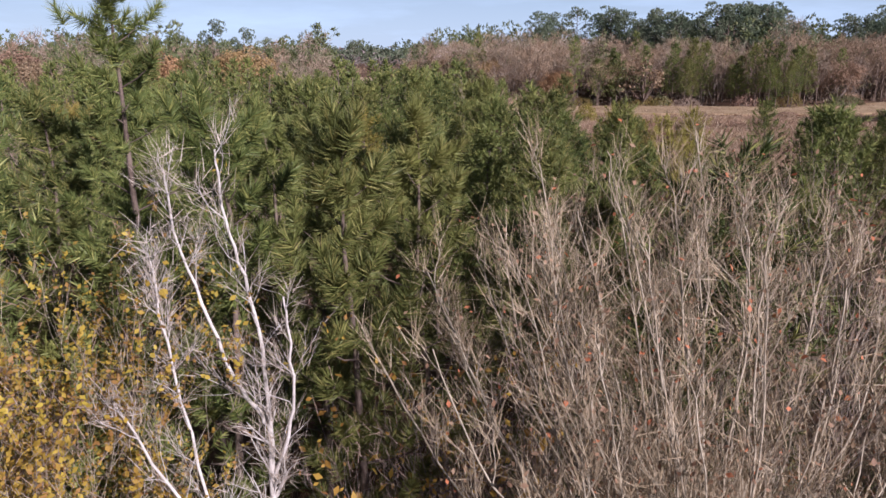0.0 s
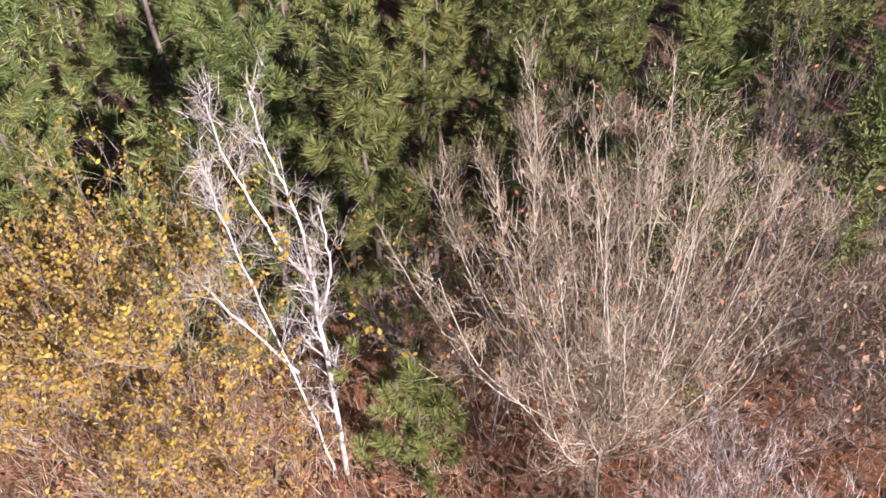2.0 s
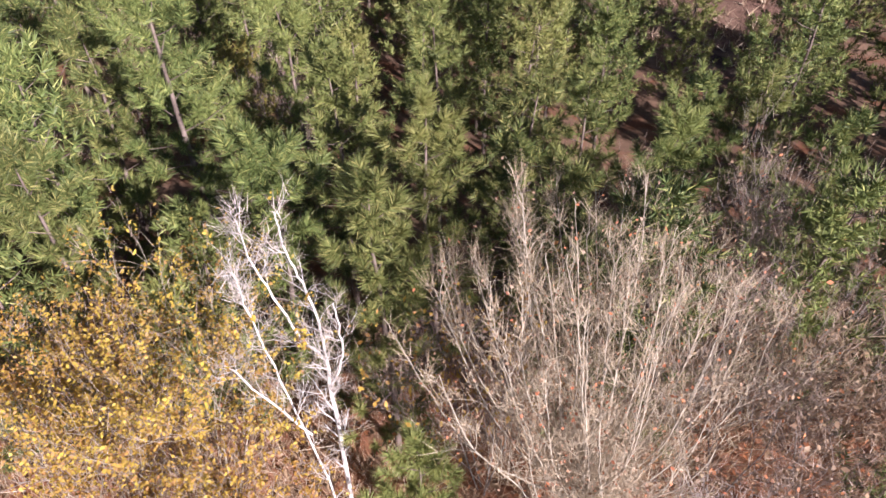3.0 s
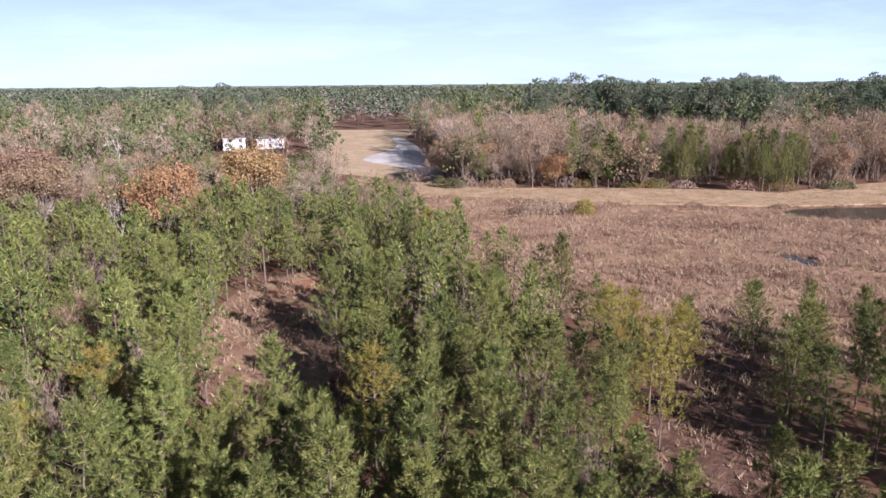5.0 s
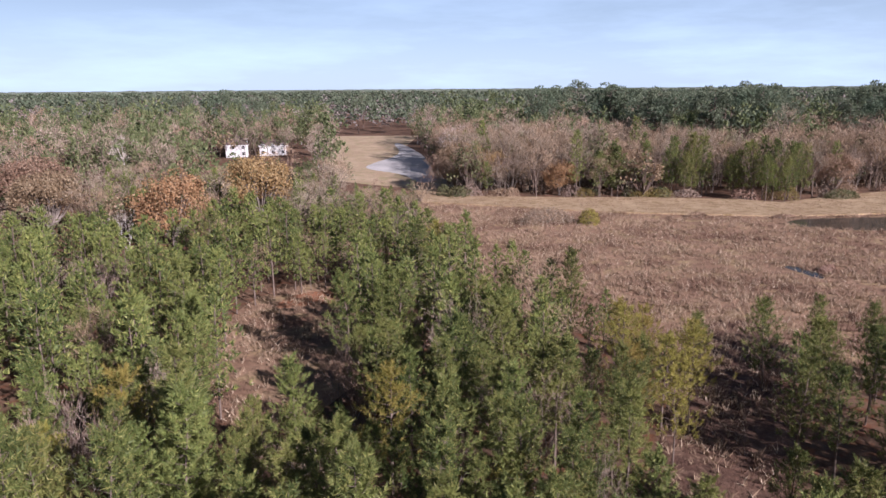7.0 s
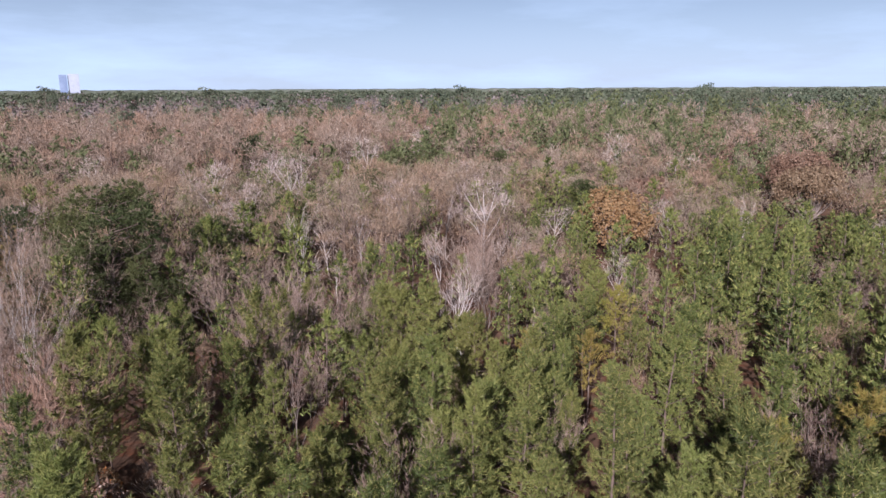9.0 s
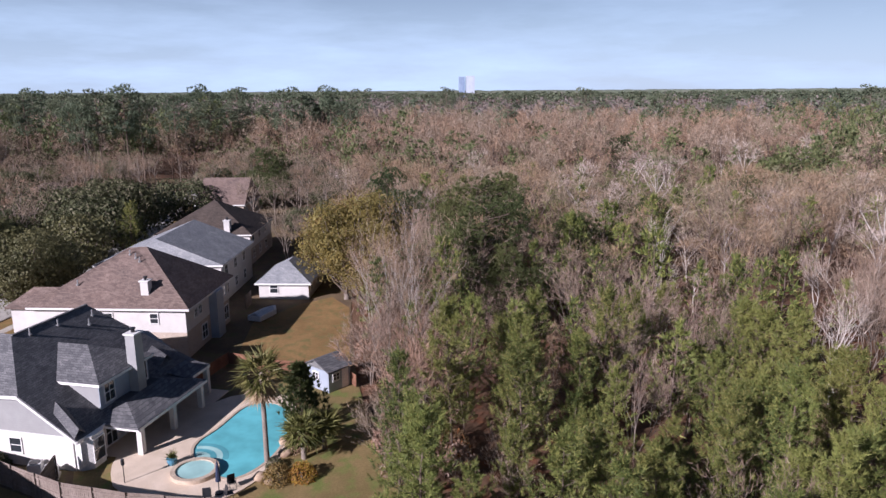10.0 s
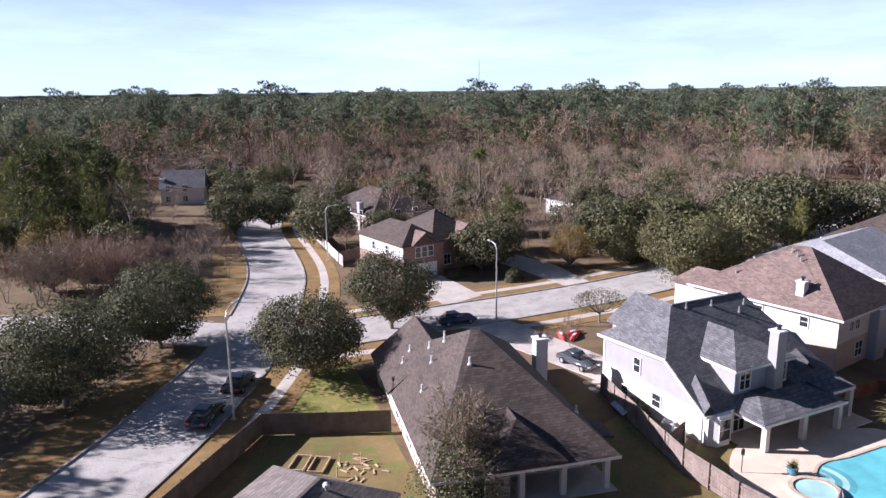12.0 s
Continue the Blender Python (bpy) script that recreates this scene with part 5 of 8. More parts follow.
pot = empty("planter", pose(-48.9, -17.0, 0.14), "glazed blue pot with green spiky plant", "planter")
part("pot", rods([(0, 0, 0), (0, 0, 0.25), (0, 0, 0.5), (0, 0, 0.55)], [0.25, 0.38, 0.36, 0.4], 14), TERRACOTTA, pot)
pg = Geo()
blades(pg, np.random.default_rng(3), np.tile([[0, 0, 0.5]], (26, 1)), np.tile([[0, 0, 1.0]], (26, 1)), 0.75, 0.05, 3, 0.7)
child("plant", pg.mesh("plant", FROND), pot)

feeder = empty("garden_post", pose(-46.6, -19.6, 0.06), "slim dark post with a lantern", "post")
part("pole", rods([(0, 0, 0), (0, 0, 1.7)], 0.035), DARK_METAL, feeder)
part("lantern", rods([(0, 0, 1.4), (0, 0, 1.5), (0, 0, 1.85), (0, 0, 1.95)], [0.06, 0.13, 0.13, 0.02], 8), DARK_METAL, feeder)

for i, (x, y) in enumerate(((-48.6, -26.6), (-47.9, -25.2))):
    ac = empty("air_conditioner", pose(x, y, 0.05, rz=15), "boxy pale outdoor air conditioner by the wall", "air conditioner", "air conditioners")
    part("body", boxed(-0.45, 0.45, -0.45, 0.45, 0.05, 0.85, bev=0.04), PLASTIC_WHITE, ac)
    part("fan_grille", rods([(0, 0, 0.85), (0, 0, 0.89)], 0.38, 18), DARK_METAL, ac)
    part("pad", boxed(-0.55, 0.55, -0.55, 0.55, 0, 0.06), PAVING, ac)

shed = homestead("garden_shed", (-60.9, -6.6), (-0.73, 0.68), "small pale blue-grey shed with a shingle roof", "shed")
walls(shed, rect(0, 2.7, 0, 3.4), 0, 2.05, SIDING_BLUE)
part("roof", roof_planes([[(-0.2, -0.2, 2.05), (2.9, -0.2, 2.05), (2.9, 1.7, 2.95), (-0.2, 1.7, 2.95)], [(-0.2, 3.6, 2.05), (2.9, 3.6, 2.05), (2.9, 1.7, 2.95), (-0.2, 1.7, 2.95)]], 0.1), SHINGLE_GREY, shed)
part("gable_wall", roof_planes([[(0.02, 0.1, 2.05), (0.02, 3.3, 2.05), (0.02, 1.7, 2.85)]], 0.05), SIDING_GREY, shed)
part("gable_wall", roof_planes([[(2.68, 0.1, 2.05), (2.68, 3.3, 2.05), (2.68, 1.7, 2.85)]], 0.05), SIDING_GREY, shed)
window(shed, "-y", (-0.02, 0.9), 1.35, 0.7, 0.6, 2)
part("door", boxed(1.6, 2.4, -0.04, 0.0, 0, 1.85), TRIM, shed, "white shed door")
window(shed, "-x", (-0.02, 1.7), 1.35, 0.7, 0.6, 2)

sh2 = homestead("garden_shed", (-21.1, -34.5), (0.904, 0.427), "grey-brown hip-roofed outbuilding in the fenced yard", "shed")
walls(sh2, rect(-2.2, 7.6, -5.0, 3.8), 0, 2.05, WOOD_DARK)
part("roof", roof_planes(hip_planes(-2.6, 8.0, -5.4, 4.2, 2.1, 3.7, (0, 0), (5.2, 0)), 0.12), SHINGLE_TAN, sh2, "weathered grey-brown shingle roof")
part("ridge_cap", boxed(0, 5.2, -0.12, 0.12, 3.66, 3.74), SHINGLE_TAN, sh2)
fascia(sh2, -2.6, 8.0, -5.4, 4.2, 2.12)
dish = empty("roof_vent", pose(-20.9, -33.5, 3.5), "white turbine vent on the shed roof", "vent")
part("stem", rods([(0, 0, -0.6), (0, 0, 0.15)], 0.1), STEEL, dish)
part("turbine", rods([(0, 0, 0.12), (0, 0, 0.2), (0, 0, 0.35), (0, 0, 0.45)], [0.12, 0.22, 0.22, 0.06], 12), PLASTIC_WHITE, dish)


# fences
def panel_mesh(length, high, mat):
    """Upright boards side by side, one board-wide rib each, as one sheet with its grooves."""
    bm = bmesh.new()
    n = max(2, int(length / 0.15))
    prof = []
    for i in range(n):
        x0, x1 = length * i / n, length * (i + 1) / n
        dep = 0.022 if i % 2 else 0.014
        prof += [(x0 + 0.004, 0.0), (x0 + 0.005, -dep), (x1 - 0.012, -dep), (x1 - 0.011, 0.0)]
    back = [(length, 0.01), (0, 0.01)]
    slab(bm, prof + back, 0.03, high)
    me = bpy.data.meshes.new("panel")
    bm.to_mesh(me)
    bm.free()
    me.materials.append(mat)
    return me


def plain_mesh(name, bm, mat):
    me = bpy.data.meshes.new(name)
    bm.to_mesh(me)
    bm.free()
    me.materials.append(mat)
    return me


def fence(points, mat, label, high=1.85, seed=1, rails=1):
    f = empty("fence", Matrix.Identity(4), label, "fence")
    post = plain_mesh("post", boxed(-0.05, 0.05, -0.05, 0.05, 0, high + 0.08, bev=0.01), mat)
    made = {}
    rg = np.random.default_rng(seed)
    for (x, y), (u, v) in zip(points, points[1:]):
        ln = math.hypot(u - x, v - y)
        n = max(1, round(ln / 2.4))
        turn = math.atan2(v - y, u - x)
        key = round(ln / n, 2)
        if key not in made:
            made[key] = (panel_mesh(ln / n, high, mat), plain_mesh("rail", boxed(0, ln / n, 0.012 if rails > 0 else -0.07, 0.05 if rails > 0 else -0.022, 0, 0.1), mat))
        for i in range(n):
            at = Matrix.Translation((x + (u - x) * i / n, y + (v - y) * i / n, 0.06)) @ Matrix.Rotation(turn, 4, "Z") @ Matrix.Rotation(radians(rg.uniform(-1.2, 1.2)), 4, "X")
            p = child("panel", made[key][0], f)
            p.matrix_basis = at @ Matrix.Translation((0, 0, rg.uniform(-0.03, 0.04)))
            for z in (0.35, high * 0.5, high - 0.3):
                q = child("rail", made[key][1], f)
                q.matrix_basis = at @ Matrix.Translation((0, 0, z))
            q = child("post", post, f)
            q.matrix_basis = at @ Matrix.Translation((0, 0.08 * rails, 0))
    return f


fence([(-51.0, -34.6), (-49.5, -32.2), (-46.4, -27.0), (-43.8, -22.6), (-42.2, -17.8), (-41.2, -12.6), (-40.2, -6.0)], WOOD_FENCE, "weathered grey-brown board fence between two yards", 1.9, 3, -1)
fence([(-47.6, -24.7), (-44.8, -24.4)], WOOD_DARK, "short dark board fence by the house wall", 1.8, 5)
fence([(-6.0, -37.2), (-17.9, -44.5), (-24.6, -48.6), (-32.5, -41.9)], WOOD_DARK, "dark stained board fence round the near yard", 1.9, 7)
fence([(-62.8, -19.5), (-68.9, -17.4), (-66.4, -12.0), (-65.0, -6.0), (-62, -4.2)], WOOD_RED, "reddish board fence behind the pool yard", 1.25, 9)
fence([(-87.6, -19.4), (-90.0, -19.2)], WOOD_FENCE, "grey board fence beside the outbuilding", 1.8, 11)
fence([(-61.6, -90.5), (-65, -99), (-70, -111), (-77, -127), (-85, -141)], SIDING_WHITE, "pale fence along the far street bend", 1.7, 13)
fence([(-62.5, -93), (-78, -96)], WOOD_FENCE, "weathered board fence behind the brick house", 1.8, 15)


def street_lamp(x, y, turn, h=9.7):
    s = empty("street_lamp", stand(x, y, turn, 1, 1, 0.05), "tall galvanised street lamp with curved arm", "street lamp", "street lamps")
    part("pole", rods([(0, 0, 0), (0, 0, h * 0.5), (0, 0, h - 0.6)], [0.11, 0.09, 0.07], 10), STEEL, s)
    part("arm", rods([(0, 0, h - 0.65), (0.25, 0, h - 0.2), (0.8, 0, h + 0.02), (1.6, 0, h + 0.08)], [0.06, 0.055, 0.05, 0.045], 8), STEEL, s)
    part("lamp_head", boxed(1.5, 2.2, -0.15, 0.15, h, h + 0.16, bev=0.05), STEEL, s, "flat grey lamp head")
    part("base", boxed(-0.2, 0.2, -0.2, 0.2, 0, 0.12), PAVING, s)


street_lamp(-24.3, -52.9, radians(220))
street_lamp(-58.2, -54.4, radians(250))
street_lamp(-62.4, -96.0, radians(150), 9.0)
street_lamp(-124.0, -55.5, radians(240), 9.0)


def car(x, y, turn, paint, label, z=0.085):
    c = empty("car", stand(x, y, turn, 1, 1, z), label, "car", "parked cars")
    prof = [(-2.3, 0.35), (-2.32, 0.7), (-2.05, 0.92), (-1.45, 0.98), (0.75, 0.95), (1.9, 0.82), (2.25, 0.65), (2.3, 0.35)]

    def loft(pts, w0, w1, inset):
        bm = bmesh.new()
        rows = []
        for s in (-1, 1):
            rows.append([bm.verts.new((px, s * (w0 if pz < 0.9 else w1), pz)) for px, pz in pts])
        n = len(pts)
        bm.faces.new(rows[0]), bm.faces.new(rows[1][::-1])
        for i in range(n):
            bm.faces.new((rows[0][i], rows[1][i], rows[1][(i + 1) % n], rows[0][(i + 1) % n]))
        bmesh.ops.recalc_face_normals(bm, faces=bm.faces)
        bmesh.ops.bevel(bm, geom=list(bm.edges), offset=0.06, segments=2, affect="EDGES", clamp_overlap=True)
        return bm

    part("body", loft(prof, 0.9, 0.85, 0), paint, c, "", True)
    part("cabin", loft([(-1.75, 0.92), (-1.2, 1.4), (0.05, 1.45), (0.95, 0.92)], 0.84, 0.66, 0), GLASS, c, "dark glass cabin", True)
    part("roof_panel", boxed(-1.15, 0.05, -0.62, 0.62, 1.4, 1.48, bev=0.03), paint, c)
    for wx in (-1.4, 1.42):
        for wy in (-0.82, 0.82):
            w = part("wheel", rods([(wx, wy - 0.11, 0.33), (wx, wy + 0.11, 0.33)], 0.33, 16), RUBBER, c)
            part("rim", rods([(wx, wy - 0.12, 0.33), (wx, wy + 0.12, 0.33)], 0.2, 12), STEEL, w)
    for y0 in (-0.65, 0.65):
        part("headlight", boxed(2.14, 2.28, y0 - 0.18, y0 + 0.18, 0.58, 0.7, bev=0.02), PLASTIC_WHITE, c)
        part("tail_light", boxed(-2.33, -2.22, y0 - 0.18, y0 + 0.18, 0.66, 0.8, bev=0.02), RED_CLOTH, c)


car(-54.7, -40.0, radians(80), CAR_GREY, "dark grey saloon car parked on the drive")
car(-55.2, -58.0, radians(160), CAR_BLUE, "dark blue car parked at the kerb")
car(-22.6, -54.4, radians(222), CAR_DARK, "black car parked in tree shade")
car(-27.8, -58.8, radians(222), CAR_DARK, "dark car parked in tree shade")

boat = homestead("covered_boat", (-82.2, -17.4), (-0.9, 0.4), "small white boat under a grey cover", "boat")
part("hull", roof_planes([[(0, -0.9, 0.75), (3.4, -0.9, 0.75), (4.6, 0, 0.85), (3.4, 0.9, 0.75), (0, 0.9, 0.75)]], 0.6), PLASTIC_WHITE, boat)
part("cover", roof_planes([[(0.2, -0.7, 0.8), (3.2, -0.7, 0.8), (4.0, 0, 0.95), (0.2, 0, 1.05)], [(0.2, 0.7, 0.8), (3.2, 0.7, 0.8), (4.0, 0, 0.95), (0.2, 0, 1.05)]], 0.05), TARP, boat, "grey-blue cover")
for k, (x, y, tr) in enumerate(((-61.0, -45.2, 20), (-60.2, -46.4, 50), (-61.8, -46.0, -15))):
    kj = empty("kayak", stand(x, y, radians(tr), 1, 1, 0.06), "red plastic kayak lying on the grass", "kayak", "kayaks")
    part("hull", rods([(-1.5, 0, 0.15), (-0.9, 0, 0.16), (0, 0, 0.18), (0.9, 0, 0.16), (1.5, 0, 0.15)], [0.03, 0.24, 0.32, 0.24, 0.03], 10), RED_CLOTH, kj)
    part("cockpit", boxed(-0.35, 0.35, -0.16, 0.16, 0.42, 0.5, bev=0.03), PLASTIC_WHITE, kj, "pale cockpit rim")
tp = empty("covered_woodpile", stand(-49.0, -31.0, radians(60), 1, 1, 0.06), "woodpile under a pale blue tarpaulin", "woodpile")
part("tarpaulin", roof_planes([[(-1.2, -0.6, 0.35), (1.2, -0.6, 0.35), (1.1, 0, 0.75), (-1.1, 0, 0.7)], [(-1.2, 0.6, 0.35), (1.2, 0.6, 0.35), (1.1, 0, 0.75), (-1.1, 0, 0.7)]], 0.05), TARP, tp)
part("log_stack", boxed(-1.0, 1.0, -0.5, 0.5, 0.0, 0.4), WOOD_DARK, tp)

for i, (x, y) in enumerate(((-55.6, -31.6), (-54.9, -32.4), (-54.2, -33.3), (-53.7, -34.1), (-53.0, -34.6), (-54.6, -31.2), (-53.9, -32.2), (-53.2, -33.2), (-52.7, -32.2), (-52.2, -33.4))):
    st = tagged(part("stepping_stone", slab(bmesh.new(), smooth_ring([(0.45 * math.cos(a) * (1 + 0.15 * math.sin(3 * a + i)), 0.4 * math.sin(a)) for a in np.linspace(0, 5.6, 7)], 1), 0, 0.1), PAVING, None), "flat pale stepping stone in the grass", "stone", "stepping stones")
    st.matrix_basis = stand(x + 1.2, y - 2.2, i * 0.8, 1, 1, 0.05)
ry = np.random.default_rng(5)
for i in range(22):
    lg = tagged(part("lumber_piece", boxed(-0.2 - 0.25 * ry.random(), 0.25, -0.06, 0.06, 0, 0.09, bev=0.01), WOOD_BARE, None), "short bare timber offcut on the grass", "lumber", "timber offcuts")
    lg.matrix_basis = stand(-25.6 - 2.8 * ry.random(), -41.2 + 4.2 * ry.random(), 6.28 * ry.random(), 1, 1, 0.06)
for i, (x, y) in enumerate(((-24.4, -42.6), (-25.3, -41.4))):
    bd = tagged(part("raised_bed", top_with_hole([(-1.1, -0.6), (1.1, -0.6), (1.1, 0.6), (-1.1, 0.6)], [(-1.02, -0.52), (1.02, -0.52), (1.02, 0.52), (-1.02, 0.52)], 0, 0.2), WOOD_BARE, None), "empty timber frame on the lawn", "raised bed", "timber frames")
    bd.matrix_basis = stand(x, y, radians(40), 1, 1, 0.06)
for i, (x, y, h) in enumerate(((-26.6, -40.6, 0.9), (-27.8, -39.6, 0.9), (-25.4, -39.2, 0.9))):
    tagged(part("stake", rods([(x, y, 0.05), (x, y, h)], 0.05, 8), WOOD_BARE, None), "short wooden stake in the lawn", "stake", "stakes")
sp = empty("log_slice", pose(-41.4, -16.0, 0.06), "pale sawn log slice leaning by the fence", "log")
part("log", rods([(0, 0, 0.3), (0.25, 0.1, 0.35)], 0.38, 16), WOOD_BARE, sp)
bx = tagged(part("utility_box", boxed(-0.3, 0.3, -0.25, 0.25, 0, 0.7, bev=0.03), PLASTIC_WHITE, None), "small pale utility box against the fence", "box")
bx.matrix_basis = stand(-27.4, -48.9, radians(40), 1, 1, 0.06)

# boulders round the pool planting
for i, (x, y, s) in enumerate(((-46.6, -10.2, 0.5), (-47.4, -9.4, 0.45), (-49.9, -8.9, 0.55), (-51.8, -9.2, 0.5), (-45.9, -9.4, 0.4), (-52.8, -8.8, 0.4))):
    bm = bmesh.new()
    bmesh.ops.create_icosphere(bm, subdivisions=2, radius=s)
    for v in bm.verts:
        v.co *= 1 + 0.25 * noise.noise(v.co * 2 + Vector((i, 0, 0)))
        v.co.z *= 0.65
    k = tagged(part("boulder", bm, STONE, None, "", True), "rounded brown boulder in the planting", "boulder", "boulders")
    k.location = (x, y, 0.06 + 0.3 * s)

# far towers on the skyline and a mast
tw = empty("office_tower", pose(-2080, 190, 0), "two far glass office towers on the skyline", "tower")
part("tower", boxed(-10, 10, -8, 8, 0, 64), HAZE_BLUE, tw, "blue-grey glass tower")
part("tower", boxed(-10, 10, 12, 36, 0, 66), HAZE_WHITE, tw, "pale tower")
m1 = empty("radio_mast", pose(-1180, -1160, 0), "thin far lattice mast", "mast")
part("mast", rods([(0, 0, 0), (0, 0, 95)], [1.0, 0.5], 4), STEEL, m1)
# ---- woods ----
rng = np.random.default_rng(7)


def polar(x, y):
    return math.hypot(x, y), math.degrees(math.atan2(-x, y))


def open_ground(x, y):
    return (inside(x, y, OPENING) or inside(x, y, GAP) or inside(x, y, MEADOW_EDGE) or inside(x, y, FAR_LOT) or inside(x, y, HOODS) or inside(x, y, BANK)
            or math.hypot(x - 4, y + 0.6) < 7.5 or (-7.5 < x < 15 and -8 < y < 10.6))


def headroom(x, y):
    """How tall a tree may stand here and leave the clearings beyond it in the open, seen from over the lift-off."""
    dx, dy = x - 3.8, y + 0.6
    r, a = math.hypot(dx, dy), math.degrees(math.atan2(-dx, dy))
    top = 60.0
    for a0, a1, far_r, low in ((9.0, 20.5, 61, 0), (2.6, 9.6, 205, 0), (3.6, 10.2, 340, 0), (11.5, 20.0, 290, 0.5), (-9, -2, 122, 0), (-14, -9, 100, 0), (-19, -14, 82, 0), (-40, -30, 120, 0)):
        if a0 < a < a1 and r < far_r:
            top = min(top, 27 - (27 - low) * r / far_r)
    if -34 < a < -9 and 14 < r < 110:
        top = min(top, max(4.6, 13.2 - 0.085 * r))
    return top


pines = [planted("pine_tree", [("trunk", w, BARK, True), ("crown", c, NEEDLES, False)], lab, "tree", "young pines")
         for (w, c), lab in ((pine(11, 10.0, 1.9, 0.2, 46, 6, 34, 0.5, 0.019, 0.3), "young green pine with upright needle tufts"), (pine(12, 10.4, 1.65, 0.12, 48, 6, 34, 0.5, 0.019, 0.3), "slender young green pine in a dense stand"),
                             (pine(13, 9.4, 2.05, 0.22, 44, 6, 34, 0.5, 0.019, 0.3), "bushy young pine with olive-green tufts"), (pine(14, 10.2, 1.8, 0.32, 38, 6, 34, 0.5, 0.019, 0.3), "young pine with a bare lower trunk"))]
gold = planted("pine_tree", [("trunk", *[pine(15, 8.4, 2.3, 0.3, 32, 5, 30, 0.5, 0.019, 0.3)[0]], BARK, True), ("crown", pine(15, 8.4, 2.3, 0.3, 32, 5, 30, 0.5, 0.019, 0.3)[1], NEEDLES_GOLD, False)], "yellowish open-crowned young pine", "tree", "young pines")
hazy = [planted("bare_tree", [("trunk", w, GREY_BARK, True), ("crown", c, TWIG, False)], lab, "tree", "bare trees")
        for (w, c), lab in ((branchy(21, 13.5, 1.0, 2, 0.28, 4, 4, twig=0.55, twig_w=0.017, twigs=9, thick=0.007, upward=0.6)[:2], "leafless grey-brown tree with fine twigs"), (branchy(22, 14.5, 0.75, 2, 0.3, 4, 4, twig=0.55, twig_w=0.017, twigs=9, thick=0.007, upward=0.8)[:2], "slender leafless tree with upright grey twigs"), (branchy(23, 12.5, 1.15, 3, 0.27, 4, 4, twig=0.55, twig_w=0.017, twigs=8, thick=0.007, upward=0.5)[:2], "broad leafless tree with brown-grey twigs"))]
pale = [planted("bare_tree", [("trunk", w, PALE_BARK, True), ("crown", t, TWIG_PALE, False)], "leafless tree with pale whitish bark and limbs", "tree", "bare trees")
        for w, t, _ in (branchy(24, 12.0, 0.9, 1, 0.36, 4, 3, twig=0.8, twig_w=0.02, twigs=4), branchy(25, 11.0, 1.0, 2, 0.3, 4, 3, twig=0.8, twig_w=0.02, twigs=4))]
brown_parts = branchy(26, 11.5, 1.15, 3, 0.26, 4, 4, twig=0.5, twig_w=0.017, twigs=9, thick=0.0065, upward=0.55)
brown = planted("bare_tree", [("trunk", brown_parts[0], GREY_BARK, True), ("crown", brown_parts[1], TWIG_BROWN, False)], "leafless tree with reddish-brown twigs", "tree", "bare trees")
russet = [planted("autumn_tree", [("trunk", w, GREY_BARK, True), ("crown", c, m, False)], lab, "tree", "autumn trees")
          for (w, c), m, lab in ((crowned(31, 10.0, 4.6, 34, 5200, 0.13, 0.1), RUSSET, "rounded tree with thin russet-brown leaves"), (crowned(32, 9.8, 4.3, 34, 5200, 0.13, 0.1), AMBER, "rounded tree with amber-brown leaves"), (crowned(34, 10.4, 4.2, 44, 7000, 0.11, 0.06, 0.8, 0.5), GOLDEN, "feathery olive-gold tree down to the ground"))]
olive = [planted("leafy_tree", [("trunk", w, GREY_BARK, True), ("crown", c, m, False)], lab, "tree", "leafy trees")
         for (w, c), m, lab in ((crowned(33, 10.0, 3.6, 30, 4200, 0.11, 0.12), OLIVE, "olive-green leafy woodland tree"),)]
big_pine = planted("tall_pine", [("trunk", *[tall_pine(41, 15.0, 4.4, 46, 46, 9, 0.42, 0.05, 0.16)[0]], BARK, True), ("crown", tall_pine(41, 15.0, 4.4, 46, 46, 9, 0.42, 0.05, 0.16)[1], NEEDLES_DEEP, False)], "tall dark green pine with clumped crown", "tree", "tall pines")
talls = [planted("tall_pine", [("trunk", w, BARK, True), ("crown", c, NEEDLES_TALL_HAZED, False)], lab, "tree", "tall pines")
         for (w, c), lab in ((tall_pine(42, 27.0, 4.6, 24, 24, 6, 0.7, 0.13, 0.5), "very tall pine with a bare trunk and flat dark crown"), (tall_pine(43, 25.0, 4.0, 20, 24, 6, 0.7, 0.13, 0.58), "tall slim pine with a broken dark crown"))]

spots = {k: [] for k in ("pine0", "pine1", "pine2", "pine3", "gold", "haze0", "haze1", "haze2", "pale0", "pale1", "brown", "russet0", "russet1", "olive", "big", "tall0", "tall1")}
far = {k: [] for k in ("pine", "haze", "brown", "pale", "russet", "gold", "olive", "tall")}
